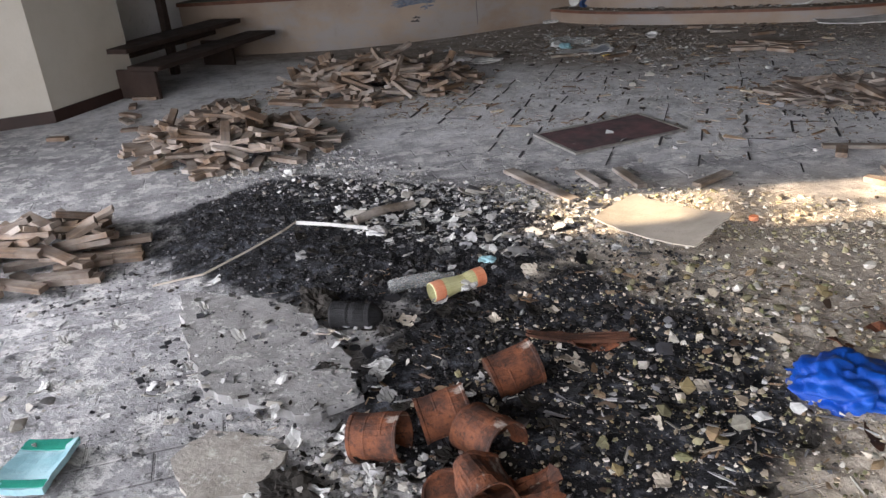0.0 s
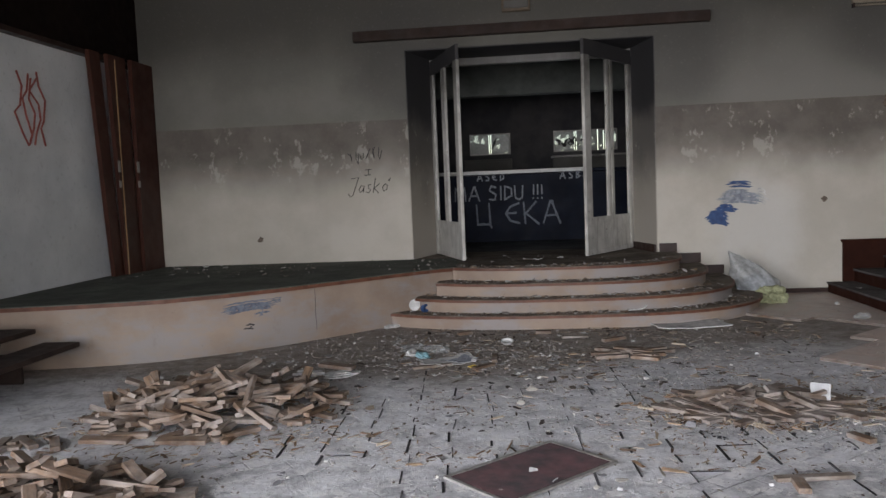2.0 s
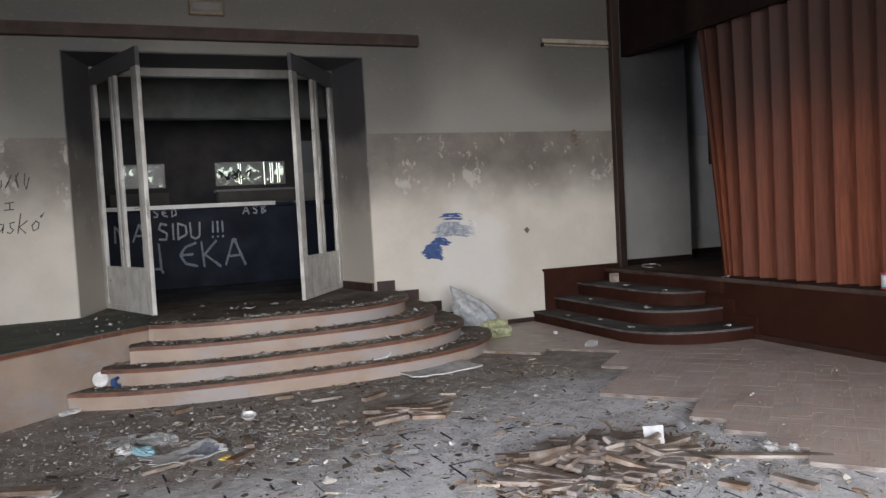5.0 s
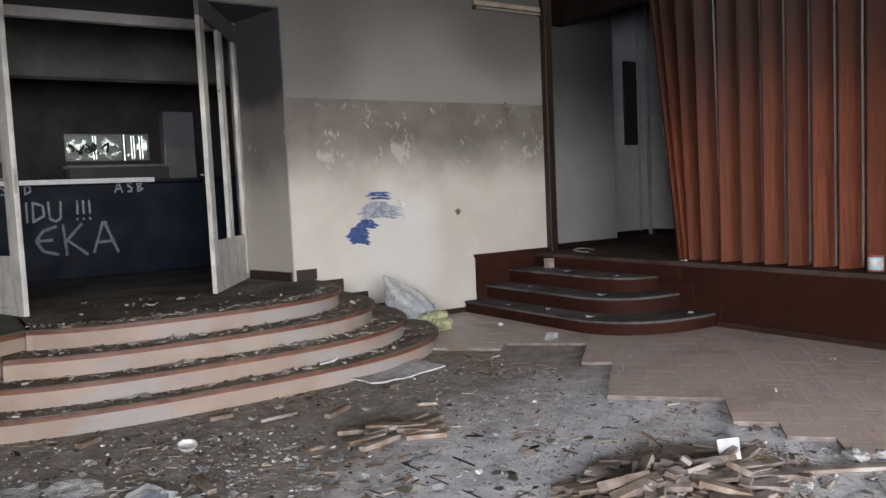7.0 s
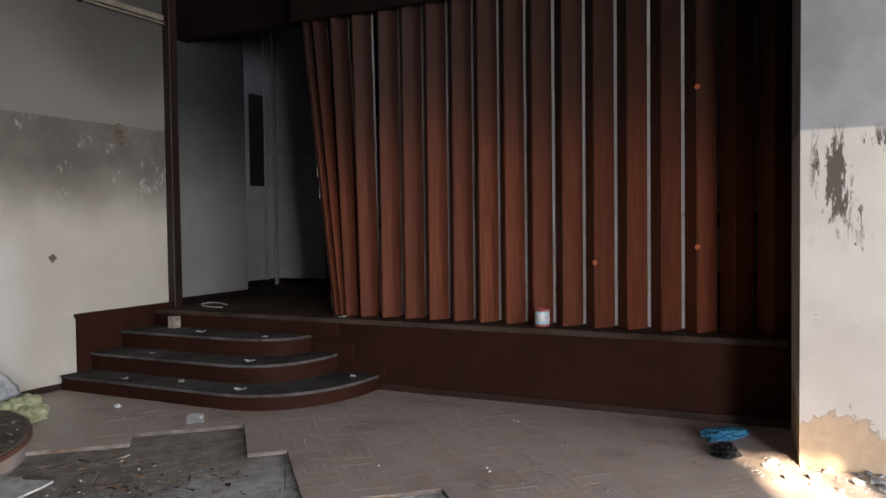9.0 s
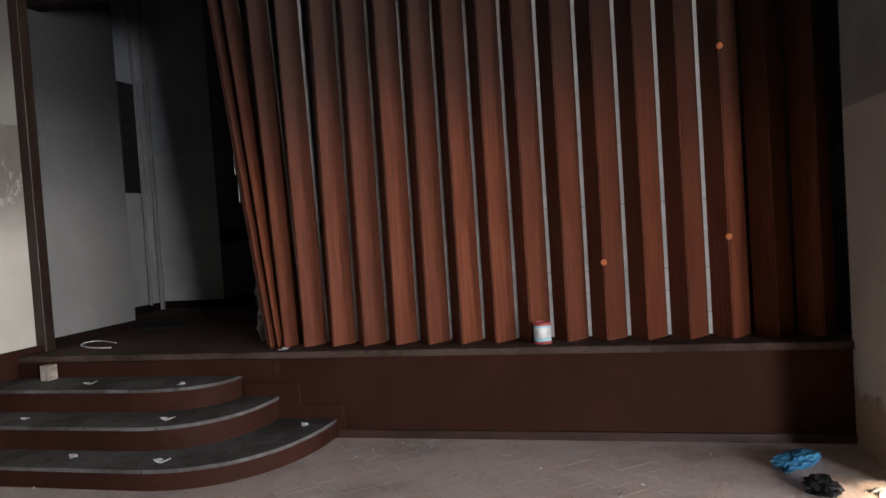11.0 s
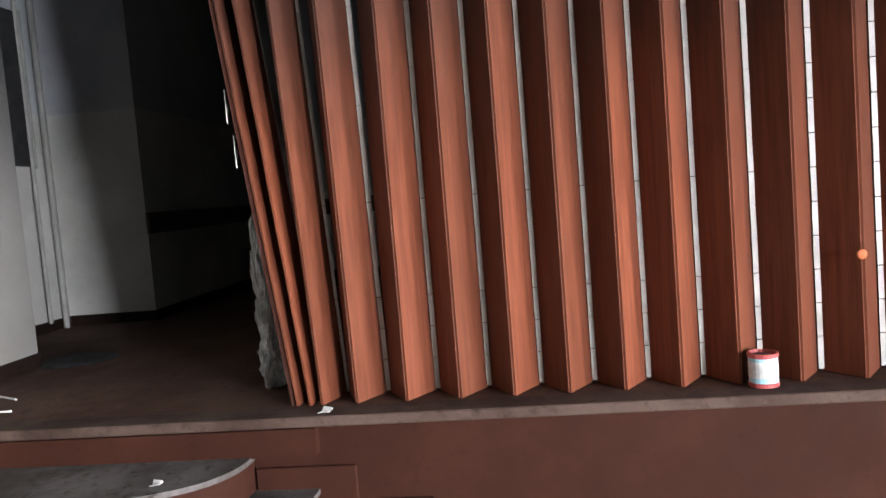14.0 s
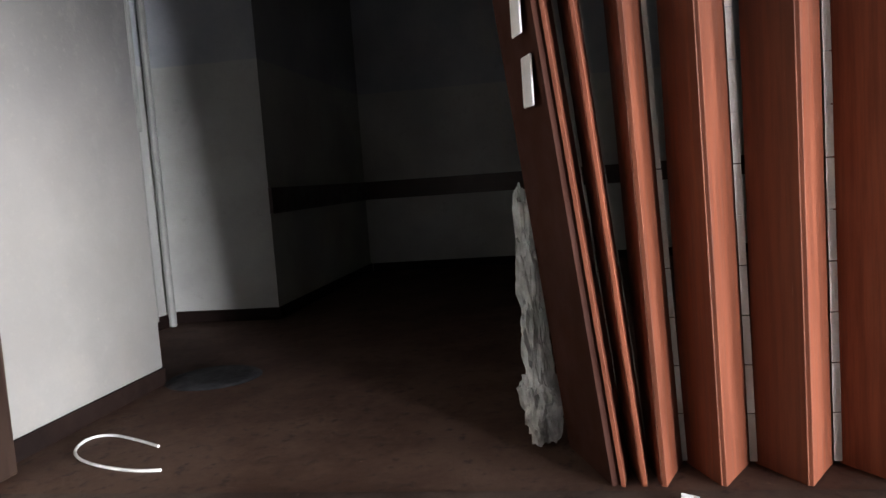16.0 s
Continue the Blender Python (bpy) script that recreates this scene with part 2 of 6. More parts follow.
def floor_screed():
    """Bare screed: pale dust, glue marks left by the parquet, brown dirt to the north, char round the fire."""
    m = Mat("dusty_screed", 0.9)
    m.b.inputs["Specular IOR Level"].default_value = 0.2
    y = m.axis(1)
    big, mid, fine = m.noise(0.8, 6, 0.65), m.noise(4.5, 8, 0.7), m.noise(32, 6, 0.7)
    dust = m.mix(m.ramp(mid, 0.3, 0.7), (0.19, 0.19, 0.198), (0.44, 0.44, 0.452))
    lime = m.ramp(m.math("ADD", y, m.math("MULTIPLY", m.math("SUBTRACT", big, 0.5), 2.0)), 3.9, 5.2)
    dust = m.mix(m.math("MULTIPLY", lime, 0.75), dust, m.mix(m.ramp(mid, 0.35, 0.6), (0.46, 0.465, 0.48), (0.74, 0.75, 0.77)))
    dirt = m.mix(m.ramp(mid, 0.3, 0.7), (0.185, 0.160, 0.138), (0.345, 0.308, 0.272))
    far = m.ramp(m.math("ADD", y, m.math("MULTIPLY", m.math("SUBTRACT", big, 0.5), 2.0)), m.ramp(m.axis(0), -0.8, 0.6, 6.2, 7.0), m.ramp(m.axis(0), -0.8, 0.6, 7.4, 8.6))
    c = m.mix(far, dust, dirt)
    # glue ridges on the diagonal of the lost herringbone
    brick = m.t.nodes.new("ShaderNodeTexBrick")
    m.put(brick.inputs["Vector"], m.stretch(m.pos, (1, 1, 1), turn=radians(-38)))
    for k, v in (("Scale", 1.0), ("Mortar Size", 0.006), ("Mortar Smooth", 0.4), ("Brick Width", 0.42), ("Row Height", 0.14)):
        brick.inputs[k].default_value = v
    ridge = m.math("MULTIPLY", brick.outputs["Fac"], m.ramp(m.noise(1.7, 4, 0.6), 0.47, 0.62))
    c = m.mix(m.math("MULTIPLY", ridge, 0.42), c, (0.035, 0.03, 0.027))
    # pale rubbed plaster and grime at two sizes
    c = m.mix(m.math("MULTIPLY", m.ramp(m.noise(7, 9, 0.75), 0.515, 0.56), m.ramp(far, 0, 1, 0.8, 0.15)), c, (0.64, 0.64, 0.63))
    near = m.ramp(y, 3.7, 2.7)
    c = m.mix(m.math("MULTIPLY", m.ramp(fine, 0.55, 0.66), m.ramp(near, 0, 1, 0.42, 0.75)), c, (0.06, 0.056, 0.052))
    # sandy rubble dust to the east of the fire
    sand = m.spot(0.75, 2.5, 1.7, 1.5, 0.8, 0, 0.4, 1.5)
    c = m.mix(m.math("MULTIPLY", sand, 0.92), c, m.mix(m.ramp(m.noise(24, 8, 0.75), 0.3, 0.65), (0.34, 0.285, 0.22), (0.66, 0.585, 0.49)))
    # char
    char = m.math("MAXIMUM", m.spot(-1.78, 2.95, 1.12, 0.74, 0.16, radians(10), 0.5, 2.2), m.spot(-0.42, 2.0, 0.74, 0.74, 0.3, 0, 0.5, 2.6))
    char = m.math("MAXIMUM", char, m.math("MULTIPLY", m.spot(-0.2, 2.5, 0.75, 0.55, 0.6, 0, 0.6, 2.6), 0.35))
    speck = m.ramp(m.noise(34, 8, 0.78), 0.61, 0.66)
    c = m.mix(m.math("MULTIPLY", m.ramp(m.noise(11, 10, 0.8), 0.55, 0.60), m.ramp(near, 0, 1, 0.15, 0.65)), c, (0.60, 0.60, 0.59))
    c = m.mix(m.math("MULTIPLY", m.ramp(m.noise(9.5, 9, 0.78, m.stretch(m.pos, (1, 1, 1), (3.7, 1.9, 0))), 0.575, 0.62), m.ramp(near, 0, 1, 0.35, 0.8)), c, (0.05, 0.048, 0.05))
    clump = m.ramp(m.noise(12, 9, 0.72, m.stretch(m.pos, (1, 1, 1), (1.3, 7.7, 0))), 0.47, 0.62)
    black = m.mix(speck, m.mix(clump, m.mix(fine, (0.005, 0.005, 0.006), (0.022, 0.022, 0.025)), (0.068, 0.072, 0.086)), (0.20, 0.20, 0.21))
    c = m.mix(char, c, black)
    h = m.math("ADD", m.math("MULTIPLY", fine, 0.6), m.math("ADD", mid, m.math("MULTIPLY", ridge, -0.6)))
    return m.done(c, None, h, 0.016, 1.0)


def dirty_top(name, base, dusty, dark):
    m = Mat(name, 0.85)
    m.b.inputs["Specular IOR Level"].default_value = 0.2
    a, b = m.noise(2.2, 7, 0.68), m.noise(18, 6, 0.7)
    c = m.mix(m.ramp(a, 0.35, 0.65), base, dusty)
    c = m.mix(m.ramp(b, 0.52, 0.7, 0, 0.8), c, dark)
    c = m.mix(m.ramp(m.noise(40, 5, 0.7), 0.66, 0.72, 0, 0.7), c, tuple(min(1, 2.2 * v) for v in dusty))
    return m.done(c, None, b, 0.006, 0.7)


SIDEWALL = plain("pale_blue_grey_wall", (0.56, 0.585, 0.60), (0.70, 0.72, 0.735), 1.3, 0.75, vec="pos", vary=0)
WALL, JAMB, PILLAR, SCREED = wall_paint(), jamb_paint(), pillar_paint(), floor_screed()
# ceiling colour held dark so that little light bounces off it
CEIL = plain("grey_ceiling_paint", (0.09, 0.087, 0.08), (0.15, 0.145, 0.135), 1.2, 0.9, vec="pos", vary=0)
DARKWALL = plain("dark_grey_wall", (0.05, 0.055, 0.05), (0.11, 0.12, 0.11), 1.5, 0.8, vec="pos", vary=0)
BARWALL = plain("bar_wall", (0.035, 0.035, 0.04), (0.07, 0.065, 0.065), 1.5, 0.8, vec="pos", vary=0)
def stage_paint():
    """Dim stage walls: grey-white paint below a dado line, blue-grey above, grimed by smoke."""
    m = Mat("grimy_stage_wall", 0.75)
    z = m.axis(2)
    n1 = m.noise(1.5, 6, 0.62)
    low = m.mix(m.ramp(n1, 0.3, 0.7), (0.26, 0.264, 0.248), (0.35, 0.35, 0.33))
    up = m.mix(m.ramp(n1, 0.3, 0.7), (0.205, 0.222, 0.24), (0.275, 0.29, 0.305))
    c = m.mix(m.ramp(m.math("ADD", z, m.math("MULTIPLY", m.noise(8, 3), 0.02)), 2.565, 2.58), low, up)
    c = m.mix(m.ramp(m.noise(6, 8, 0.7), 0.55, 0.75, 0, 0.4), c, (0.12, 0.12, 0.112))
    return m.done(c, None, m.noise(40, 4, 0.6), 0.003)


STAGEWALL = stage_paint()
BROWN = plain("brown_gloss_paint", (0.0245, 0.0090, 0.0060), (0.0365, 0.0134, 0.0088), 2.0, 0.7, bump=0.001, vary=0.15, spec=0.06)
DOORBROWN = plain("red_brown_door_paint", (0.042, 0.0145, 0.0092), (0.064, 0.0225, 0.0145), 2.0, 0.5, bump=0.001, vary=0.15, spec=0.25)
BLACKBROWN = plain("dark_stained_board", (0.0065, 0.0036, 0.0030), (0.0125, 0.0069, 0.0056), 3.0, 0.7, bump=0.001, vary=0.1, spec=0.1)
BROWNTRIM = plain("dark_brown_trim", (0.021, 0.0098, 0.0072), (0.036, 0.0165, 0.012), 3.0, 0.5, bump=0.001, vary=0.1)
DARKTRIM = plain("charred_brown_board", (0.020, 0.012, 0.009), (0.040, 0.023, 0.017), 3.0, 0.8, bump=0.002)
def peach_paint():
    """Faded peach paint with grey-blue scuffs, chips and dirt."""
    m = Mat("dirty_peach_paint", 0.75)
    c = m.mix(m.ramp(m.noise(1.6, 6, 0.6), 0.3, 0.7), (0.245, 0.185, 0.143), (0.325, 0.255, 0.200))
    c = m.mix(m.ramp(m.noise(1.1, 7, 0.68, m.stretch(m.pos, (1, 1, 2.2), (2, 6, 1))), 0.45, 0.62, 0, 0.75), c, (0.265, 0.25, 0.248))
    c = m.mix(m.ramp(m.noise(24, 8, 0.72), 0.64, 0.70, 0, 0.6), c, (0.12, 0.095, 0.075))
    c = m.mix(m.ramp(m.noise(5, 8, 0.7, m.stretch(m.pos, (1, 1, 0.4))), 0.60, 0.75, 0, 0.35), c, (0.17, 0.13, 0.10))
    return m.done(c, None, m.noise(35, 5, 0.6), 0.002)


PEACH = peach_paint()
REDNOSE = plain("worn_red_brown_edge", (0.085, 0.033, 0.020), (0.16, 0.068, 0.040), 8.0, 0.55, vec="pos", vary=0)
TREAD = dirty_top("dirty_tread_floor", (0.085, 0.068, 0.052), (0.20, 0.17, 0.138), (0.040, 0.031, 0.024))
PLATFORM_TOP = dirty_top("grey_green_lino", (0.070, 0.078, 0.066), (0.125, 0.132, 0.114), (0.036, 0.036, 0.030))
STAGE_TOP = dirty_top("brown_stage_floor", (0.050, 0.023, 0.014), (0.082, 0.047, 0.033), (0.018, 0.010, 0.0075))
LIP = dirty_top("worn_stage_lip", (0.028, 0.015, 0.011), (0.066, 0.044, 0.035), (0.016, 0.009, 0.007))
STAGE_TREAD = dirty_top("dusty_brown_tread", (0.042, 0.036, 0.033), (0.110, 0.104, 0.101), (0.016, 0.011, 0.009))
BARFLOOR = dirty_top("bar_floor", (0.06, 0.062, 0.066), (0.13, 0.132, 0.135), (0.012, 0.012, 0.012))
def slat_veneer():
    """Red-brown veneer: upright grain, pale rubs and fine scratches, with shade painted into the upper part."""
    m = Mat("folding_panel_veneer", 0.6)
    s = m.t.nodes.new("ShaderNodeCombineXYZ")
    for k in range(3):
        m.put(s.inputs[k], m.math("MULTIPLY", m.rand, 30.0))
    n = m.t.nodes.new("ShaderNodeVectorMath")
    m.put(n.inputs[0], m.stretch(m.obj, (9, 9, 0.5))), m.put(n.inputs[1], s.outputs[0])
    g = m.noise(4.0, 8, 0.65, n.outputs[0])
    c = m.mix(m.ramp(g, 0.35, 0.65), (0.101, 0.0272, 0.0128), (0.160, 0.0470, 0.0225))
    c = m.mix(m.ramp(m.rand, 0.0, 1.0, 0.0, 0.4), c, (0.042, 0.014, 0.0075))
    rub = m.ramp(m.noise(2.2, 7, 0.7, m.stretch(m.pos, (2.5, 2.5, 0.8))), 0.56, 0.70, 0, 0.2)
    c = m.mix(rub, c, (0.150, 0.068, 0.045))
    scratch = m.ramp(m.noise(7.0, 9, 0.75, m.stretch(m.pos, (6, 6, 0.45))), 0.655, 0.69, 0, 0.35)
    c = m.mix(scratch, c, (0.21, 0.115, 0.08))
    # painted shade: the colour darkens with height, as weak light up there would
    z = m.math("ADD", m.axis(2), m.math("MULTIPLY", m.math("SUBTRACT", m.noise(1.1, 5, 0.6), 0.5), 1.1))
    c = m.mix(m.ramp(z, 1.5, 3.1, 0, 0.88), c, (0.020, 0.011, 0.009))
    return m.done(c, m.ramp(g, 0.2, 0.8, 0.5, 0.72), g, 0.002)


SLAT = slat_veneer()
SLAT.node_tree.nodes["Principled BSDF"].inputs["Specular IOR Level"].default_value = 0.2
def door_paint():
    """White gloss paint, chipped, with drips, darker towards the top."""
    m = Mat("chipped_white_door_paint", 0.5)
    c = m.mix(m.ramp(m.noise(5, 6, 0.6), 0.3, 0.7), (0.40, 0.39, 0.36), (0.58, 0.57, 0.53))
    c = m.mix(m.ramp(m.noise(13, 9, 0.72), 0.62, 0.66, 0, 0.9), c, (0.13, 0.10, 0.075))
    c = m.mix(m.ramp(m.noise(3, 7, 0.68, m.stretch(m.pos, (3, 3, 0.5))), 0.50, 0.66, 0, 0.55), c, (0.22, 0.205, 0.18))
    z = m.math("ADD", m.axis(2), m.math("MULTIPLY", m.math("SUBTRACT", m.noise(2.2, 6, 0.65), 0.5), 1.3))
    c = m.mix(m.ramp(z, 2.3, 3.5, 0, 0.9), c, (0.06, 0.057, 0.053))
    return m.done(c, None, m.noise(60, 4, 0.6), 0.002)


WHITEPAINT = door_paint()
PALE = plain("pale_hinge_strip", (0.28, 0.265, 0.245), (0.38, 0.365, 0.34), 6.0, 0.4)
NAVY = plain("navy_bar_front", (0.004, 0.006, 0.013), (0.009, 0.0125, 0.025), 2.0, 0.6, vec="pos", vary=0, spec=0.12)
POSTWOOD = wood("brown_post_wood", (0.016, 0.008, 0.005), (0.032, 0.015, 0.008), 0.5, (9, 9, 0.6))
BEIGE = plain("old_beige_plastic", (0.17, 0.145, 0.11), (0.27, 0.235, 0.185), 9.0, 0.6)
WHITE = plain("white_gloss", (0.6, 0.6, 0.58), (0.75, 0.75, 0.73), 8.0, 0.4)
FAINT = plain("faint_spray_paint", (0.07, 0.085, 0.11), (0.20, 0.22, 0.26), 30.0, 0.7, vec="pos", vary=0)
CHALK = plain("white_spray_paint", (0.13, 0.145, 0.17), (0.30, 0.32, 0.35), 30.0, 0.7, vec="pos", vary=0)
PARQ = wood("loose_oak_block", (0.092, 0.056, 0.034), (0.235, 0.152, 0.094), 0.75, (1.2, 14, 14), dust=0.4, stain=0.35)
PARQ_DUSTY = wood("dusty_oak_block", (0.070, 0.048, 0.036), (0.165, 0.120, 0.090), 0.8, (1.2, 14, 14), dust=0.45, stain=0.4)
PARQ_ISL = wood("loose_oak_rubble", (0.095, 0.060, 0.038), (0.21, 0.145, 0.095), 0.75, (3, 3, 3), island=True, dust=0.5)
PARQ_LAID = wood("laid_parquet", (0.44, 0.34, 0.29), (0.58, 0.475, 0.415), 0.42, (1.2, 14, 14), dust=0.7, vary=0.15, stain=0.45)
PARQ_LAID_ISL = wood("laid_parquet_rest", (0.44, 0.34, 0.29), (0.58, 0.475, 0.415), 0.42, (1.2, 14, 14), island=True, dust=0.7, vary=0.15, stain=0.45)


# ---- geometry helpers ----
def mesh_of(name, bm):
    me = bpy.data.meshes.new(name)
    bmesh.ops.recalc_face_normals(bm, faces=bm.faces[:])
    bm.to_mesh(me)
    bm.free()
    return me


def part(name, bm, material, parent, label=""):
    me = mesh_of(name, bm) if isinstance(bm, bmesh.types.BMesh) else bm
    if not me.materials:
        me.materials.append(material)
    ob = new(name, me)
    ob.parent = parent
    return tagged(ob, label)


def thing(name, bm, material, label, category="", m=None, group="", kind=""):
    me = mesh_of(name, bm) if isinstance(bm, bmesh.types.BMesh) else bm
    if me and material and not me.materials:
        me.materials.append(material)
    ob = new(name, me)
    if m:
        ob.matrix_world = m
    return tagged(ob, label, category, group, kind)


def structure(name, bm, material, label):
    return thing(name, bm, material, label, "", kind="structure")


def root(name, m, label, category, group="", kind=""):
    ob = new(name)
    ob.empty_display_size = 0.1
    ob.matrix_world = m
    return tagged(ob, label, category, group, kind)


def box(bm, a, b, bevel=0.0):
    """Adds a box from corner a to corner b."""
    c = [(p + q) / 2 for p, q in zip(a, b)]
    s = [abs(q - p) for p, q in zip(a, b)]
    made = bmesh.ops.create_cube(bm, size=1.0, matrix=Matrix.Translation(c) @ Matrix.Diagonal((*s, 1)))
    if bevel:
        edges = {e for v in made["verts"] for e in v.link_edges}
        bmesh.ops.bevel(bm, geom=list(edges), offset=bevel, segments=1, affect="EDGES", clamp_overlap=True)
    return bm


def boxes(*pairs, bevel=0.0):
    bm = bmesh.new()
    for a, b in pairs:
        box(bm, a, b, bevel)
    return bm


def prism(points, z0, z1, bm=None):
    """A prism over a plan polygon."""
    bm = bm or bmesh.new()
    lo = [bm.verts.new((x, y, z0)) for x, y in points]
    hi = [bm.verts.new((x, y, z1)) for x, y in points]
    bm.faces.new(lo[::-1]), bm.faces.new(hi)
    for i in range(len(points)):
        j = (i + 1) % len(points)
        bm.faces.new((lo[i], lo[j], hi[j], hi[i]))
    return bm


def tube(points, r, sides=6, bm=None, close=True):
    """A tube along a line of points; r is one radius or one for each point."""
    bm = bm or bmesh.new()
    pts = [Vector(p) for p in points]
    rings = []
    for i, p in enumerate(pts):
        d = (pts[min(i + 1, len(pts) - 1)] - pts[max(i - 1, 0)]).normalized()
        side = d.orthogonal().normalized() if not rings else (side - d * side.dot(d)).normalized()
        up = d.cross(side)
        rad = r[i] if isinstance(r, (list, tuple)) else r
        rings.append([bm.verts.new(p + (side * math.cos(a) + up * math.sin(a)) * rad) for a in (2 * math.pi * k / sides for k in range(sides))])
    for a, b in zip(rings, rings[1:]):
        for k in range(sides):
            bm.faces.new((a[k], a[(k + 1) % sides], b[(k + 1) % sides], b[k]))
    if close:
        bm.faces.new(rings[0][::-1]), bm.faces.new(rings[-1])
    return bm


def rounded(points, times=2):
    """Cuts the corners of an open line."""
    pts = [Vector(p) for p in points]
    for _ in range(times):
        cut = [pts[0]]
        for a, b in zip(pts, pts[1:]):
            cut += [a * 0.75 + b * 0.25, a * 0.25 + b * 0.75]
        pts = cut + [pts[-1]]
    return pts


def lathe(profile, sides=20, bm=None):
    """A turned shape from (radius, height) pairs."""
    bm = bm or bmesh.new()
    rings = [[bm.verts.new((r * math.cos(2 * math.pi * k / sides), r * math.sin(2 * math.pi * k / sides), z)) for k in range(sides)] for r, z in profile]
    for a, b in zip(rings, rings[1:]):
        for k in range(sides):
            bm.faces.new((a[k], a[(k + 1) % sides], b[(k + 1) % sides], b[k]))
    return bm


def superarc(cx, cy, a, b, n, x0, x1, count=40):
    """The front of a rounded step: y by x below the centre line cy."""
    out = []
    for i in range(count + 1):
        th = math.pi * (1 - i / count)
        x = cx + a * math.copysign(abs(math.cos(th)) ** (2 / n), math.cos(th))
        y = cy - b * abs(math.sin(th)) ** (2 / n)
        if x0 - 1e-6 <= x <= x1 + 1e-6:
            out.append((x, y))
    return out


# ---- the large structure ----
structure("floor", boxes(((-7.2, -6.4, -0.15), (4.6, 11.5, 0.0))), SCREED, "dusty grey screed floor with char and lost parquet")
structure("ceiling", boxes(((-7.4, -6.6, 5.2), (11.0, 20.0, 5.4))), CEIL, "unseen plain ceiling, coloured dark to cut bounced light")

NW, H = 11.24, 5.2
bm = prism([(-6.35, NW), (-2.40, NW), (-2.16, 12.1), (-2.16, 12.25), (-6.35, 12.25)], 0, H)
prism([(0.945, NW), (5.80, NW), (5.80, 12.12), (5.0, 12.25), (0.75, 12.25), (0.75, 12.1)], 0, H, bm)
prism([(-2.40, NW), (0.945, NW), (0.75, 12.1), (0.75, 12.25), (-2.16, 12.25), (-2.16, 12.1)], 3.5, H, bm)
structure("wall_north", bm, WALL, "cream wall with grey upper coat, brown dado band, soot and painted upper shade")
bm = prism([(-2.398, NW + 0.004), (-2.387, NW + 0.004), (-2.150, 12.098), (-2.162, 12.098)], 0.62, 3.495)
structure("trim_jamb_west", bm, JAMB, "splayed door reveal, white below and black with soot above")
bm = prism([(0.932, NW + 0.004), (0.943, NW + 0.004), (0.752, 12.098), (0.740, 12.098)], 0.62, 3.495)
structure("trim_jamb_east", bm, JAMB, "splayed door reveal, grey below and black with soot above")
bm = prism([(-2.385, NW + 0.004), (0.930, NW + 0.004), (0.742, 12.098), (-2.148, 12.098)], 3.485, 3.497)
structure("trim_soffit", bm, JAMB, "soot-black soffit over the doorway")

# west side: pale wall under a brown header
structure("wall_west", boxes(((-6.6, 4.2, 0), (-6.28, NW, 3.48))), SIDEWALL, "pale grey-white side wall with faded scrawls")
structure("wall_west_upper", boxes(((-6.6, 4.2, 3.48), (-6.22, NW, H))), BLACKBROWN, "dark brown boarding above the side wall")
structure("trim_west", boxes(((-6.28, 4.2, 3.42), (-6.16, NW, 3.48)), bevel=0.004), BROWNTRIM, "dark brown rail under the boarding")
structure("pillar_west", prism([(-5.50, 5.62), (-5.46, 4.58), (-5.85, 4.22), (-6.60, 4.22), (-6.60, 5.62)], 0, H), WALL, "whitewashed pier with a dark skirting")
bm = prism([(-5.484, 5.63), (-5.445, 4.573), (-5.845, 4.203), (-6.60, 4.203), (-6.60, 4.218), (-5.852, 4.218), (-5.462, 4.578), (-5.502, 5.63)], 0, 0.10)
structure("baseboard_west", bm, BROWNTRIM, "dark brown skirting board round the pier")

# unseen walls that let in the daylight: west, with a tall opening, and south
# the two small openings are sized to throw the sun patches on the floor
bm = boxes(((-6.8, -4.5, 0), (-6.4, -1.25, H)), ((-6.8, 0.35, 0), (-6.4, 0.58, H)), ((-6.8, -1.25, 0), (-6.4, 0.35, 0.35)), ((-6.8, -1.25, 2.85), (-6.4, 0.35, H)), ((-6.8, 1.28, 0), (-6.4, 4.25, H)), ((-6.8, 0.58, 0), (-6.4, 1.28, 2.44)), ((-6.8, 0.58, 3.34), (-6.4, 1.28, 4.02)), ((-6.8, 0.58, 4.52), (-6.4, 1.28, H)))
structure("wall_west_windows", bm, CEIL, "unseen plain wall with a wide opening and two cut for the sun patches")
# unseen bars, added only to dapple the sun that comes through
bm = bmesh.new()
for ya, za, yb, zb, r in ((0.58, 2.93, 1.28, 2.90, 0.045), (0.58, 3.12, 1.28, 3.05, 0.02), (0.84, 2.95, 0.90, 3.34, 0.03), (0.58, 2.62, 0.80, 2.36, 0.04), (1.02, 2.36, 1.1, 2.7, 0.02), (0.72, 4.02, 0.80, 4.52, 0.03), (1.0, 4.52, 1.28, 4.18, 0.035)):
    tube([(-6.6, ya, za), (-6.6, yb, zb)], r, 6, bm)
structure("window_bars_west", bm, BROWNTRIM, "unseen bent bars added to break up the sun patches")
# unseen screen outside, added to keep direct sun out of the wide opening
structure("wall_neighbour", boxes(((-10.4, -4.6, -0.15), (-10.1, -0.95, 5.6))), CEIL, "unseen plain wall added outside to block the sun at the window")
bm = boxes(((-6.8, -4.6, 0), (-5.9, -4.3, H)), ((2.7, -4.6, 0), (4.6, -4.3, H)), ((-5.9, -4.6, 0), (2.7, -4.3, 0.4)), ((-5.9, -4.6, 4.8), (2.7, -4.3, H)))
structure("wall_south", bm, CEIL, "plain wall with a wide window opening")

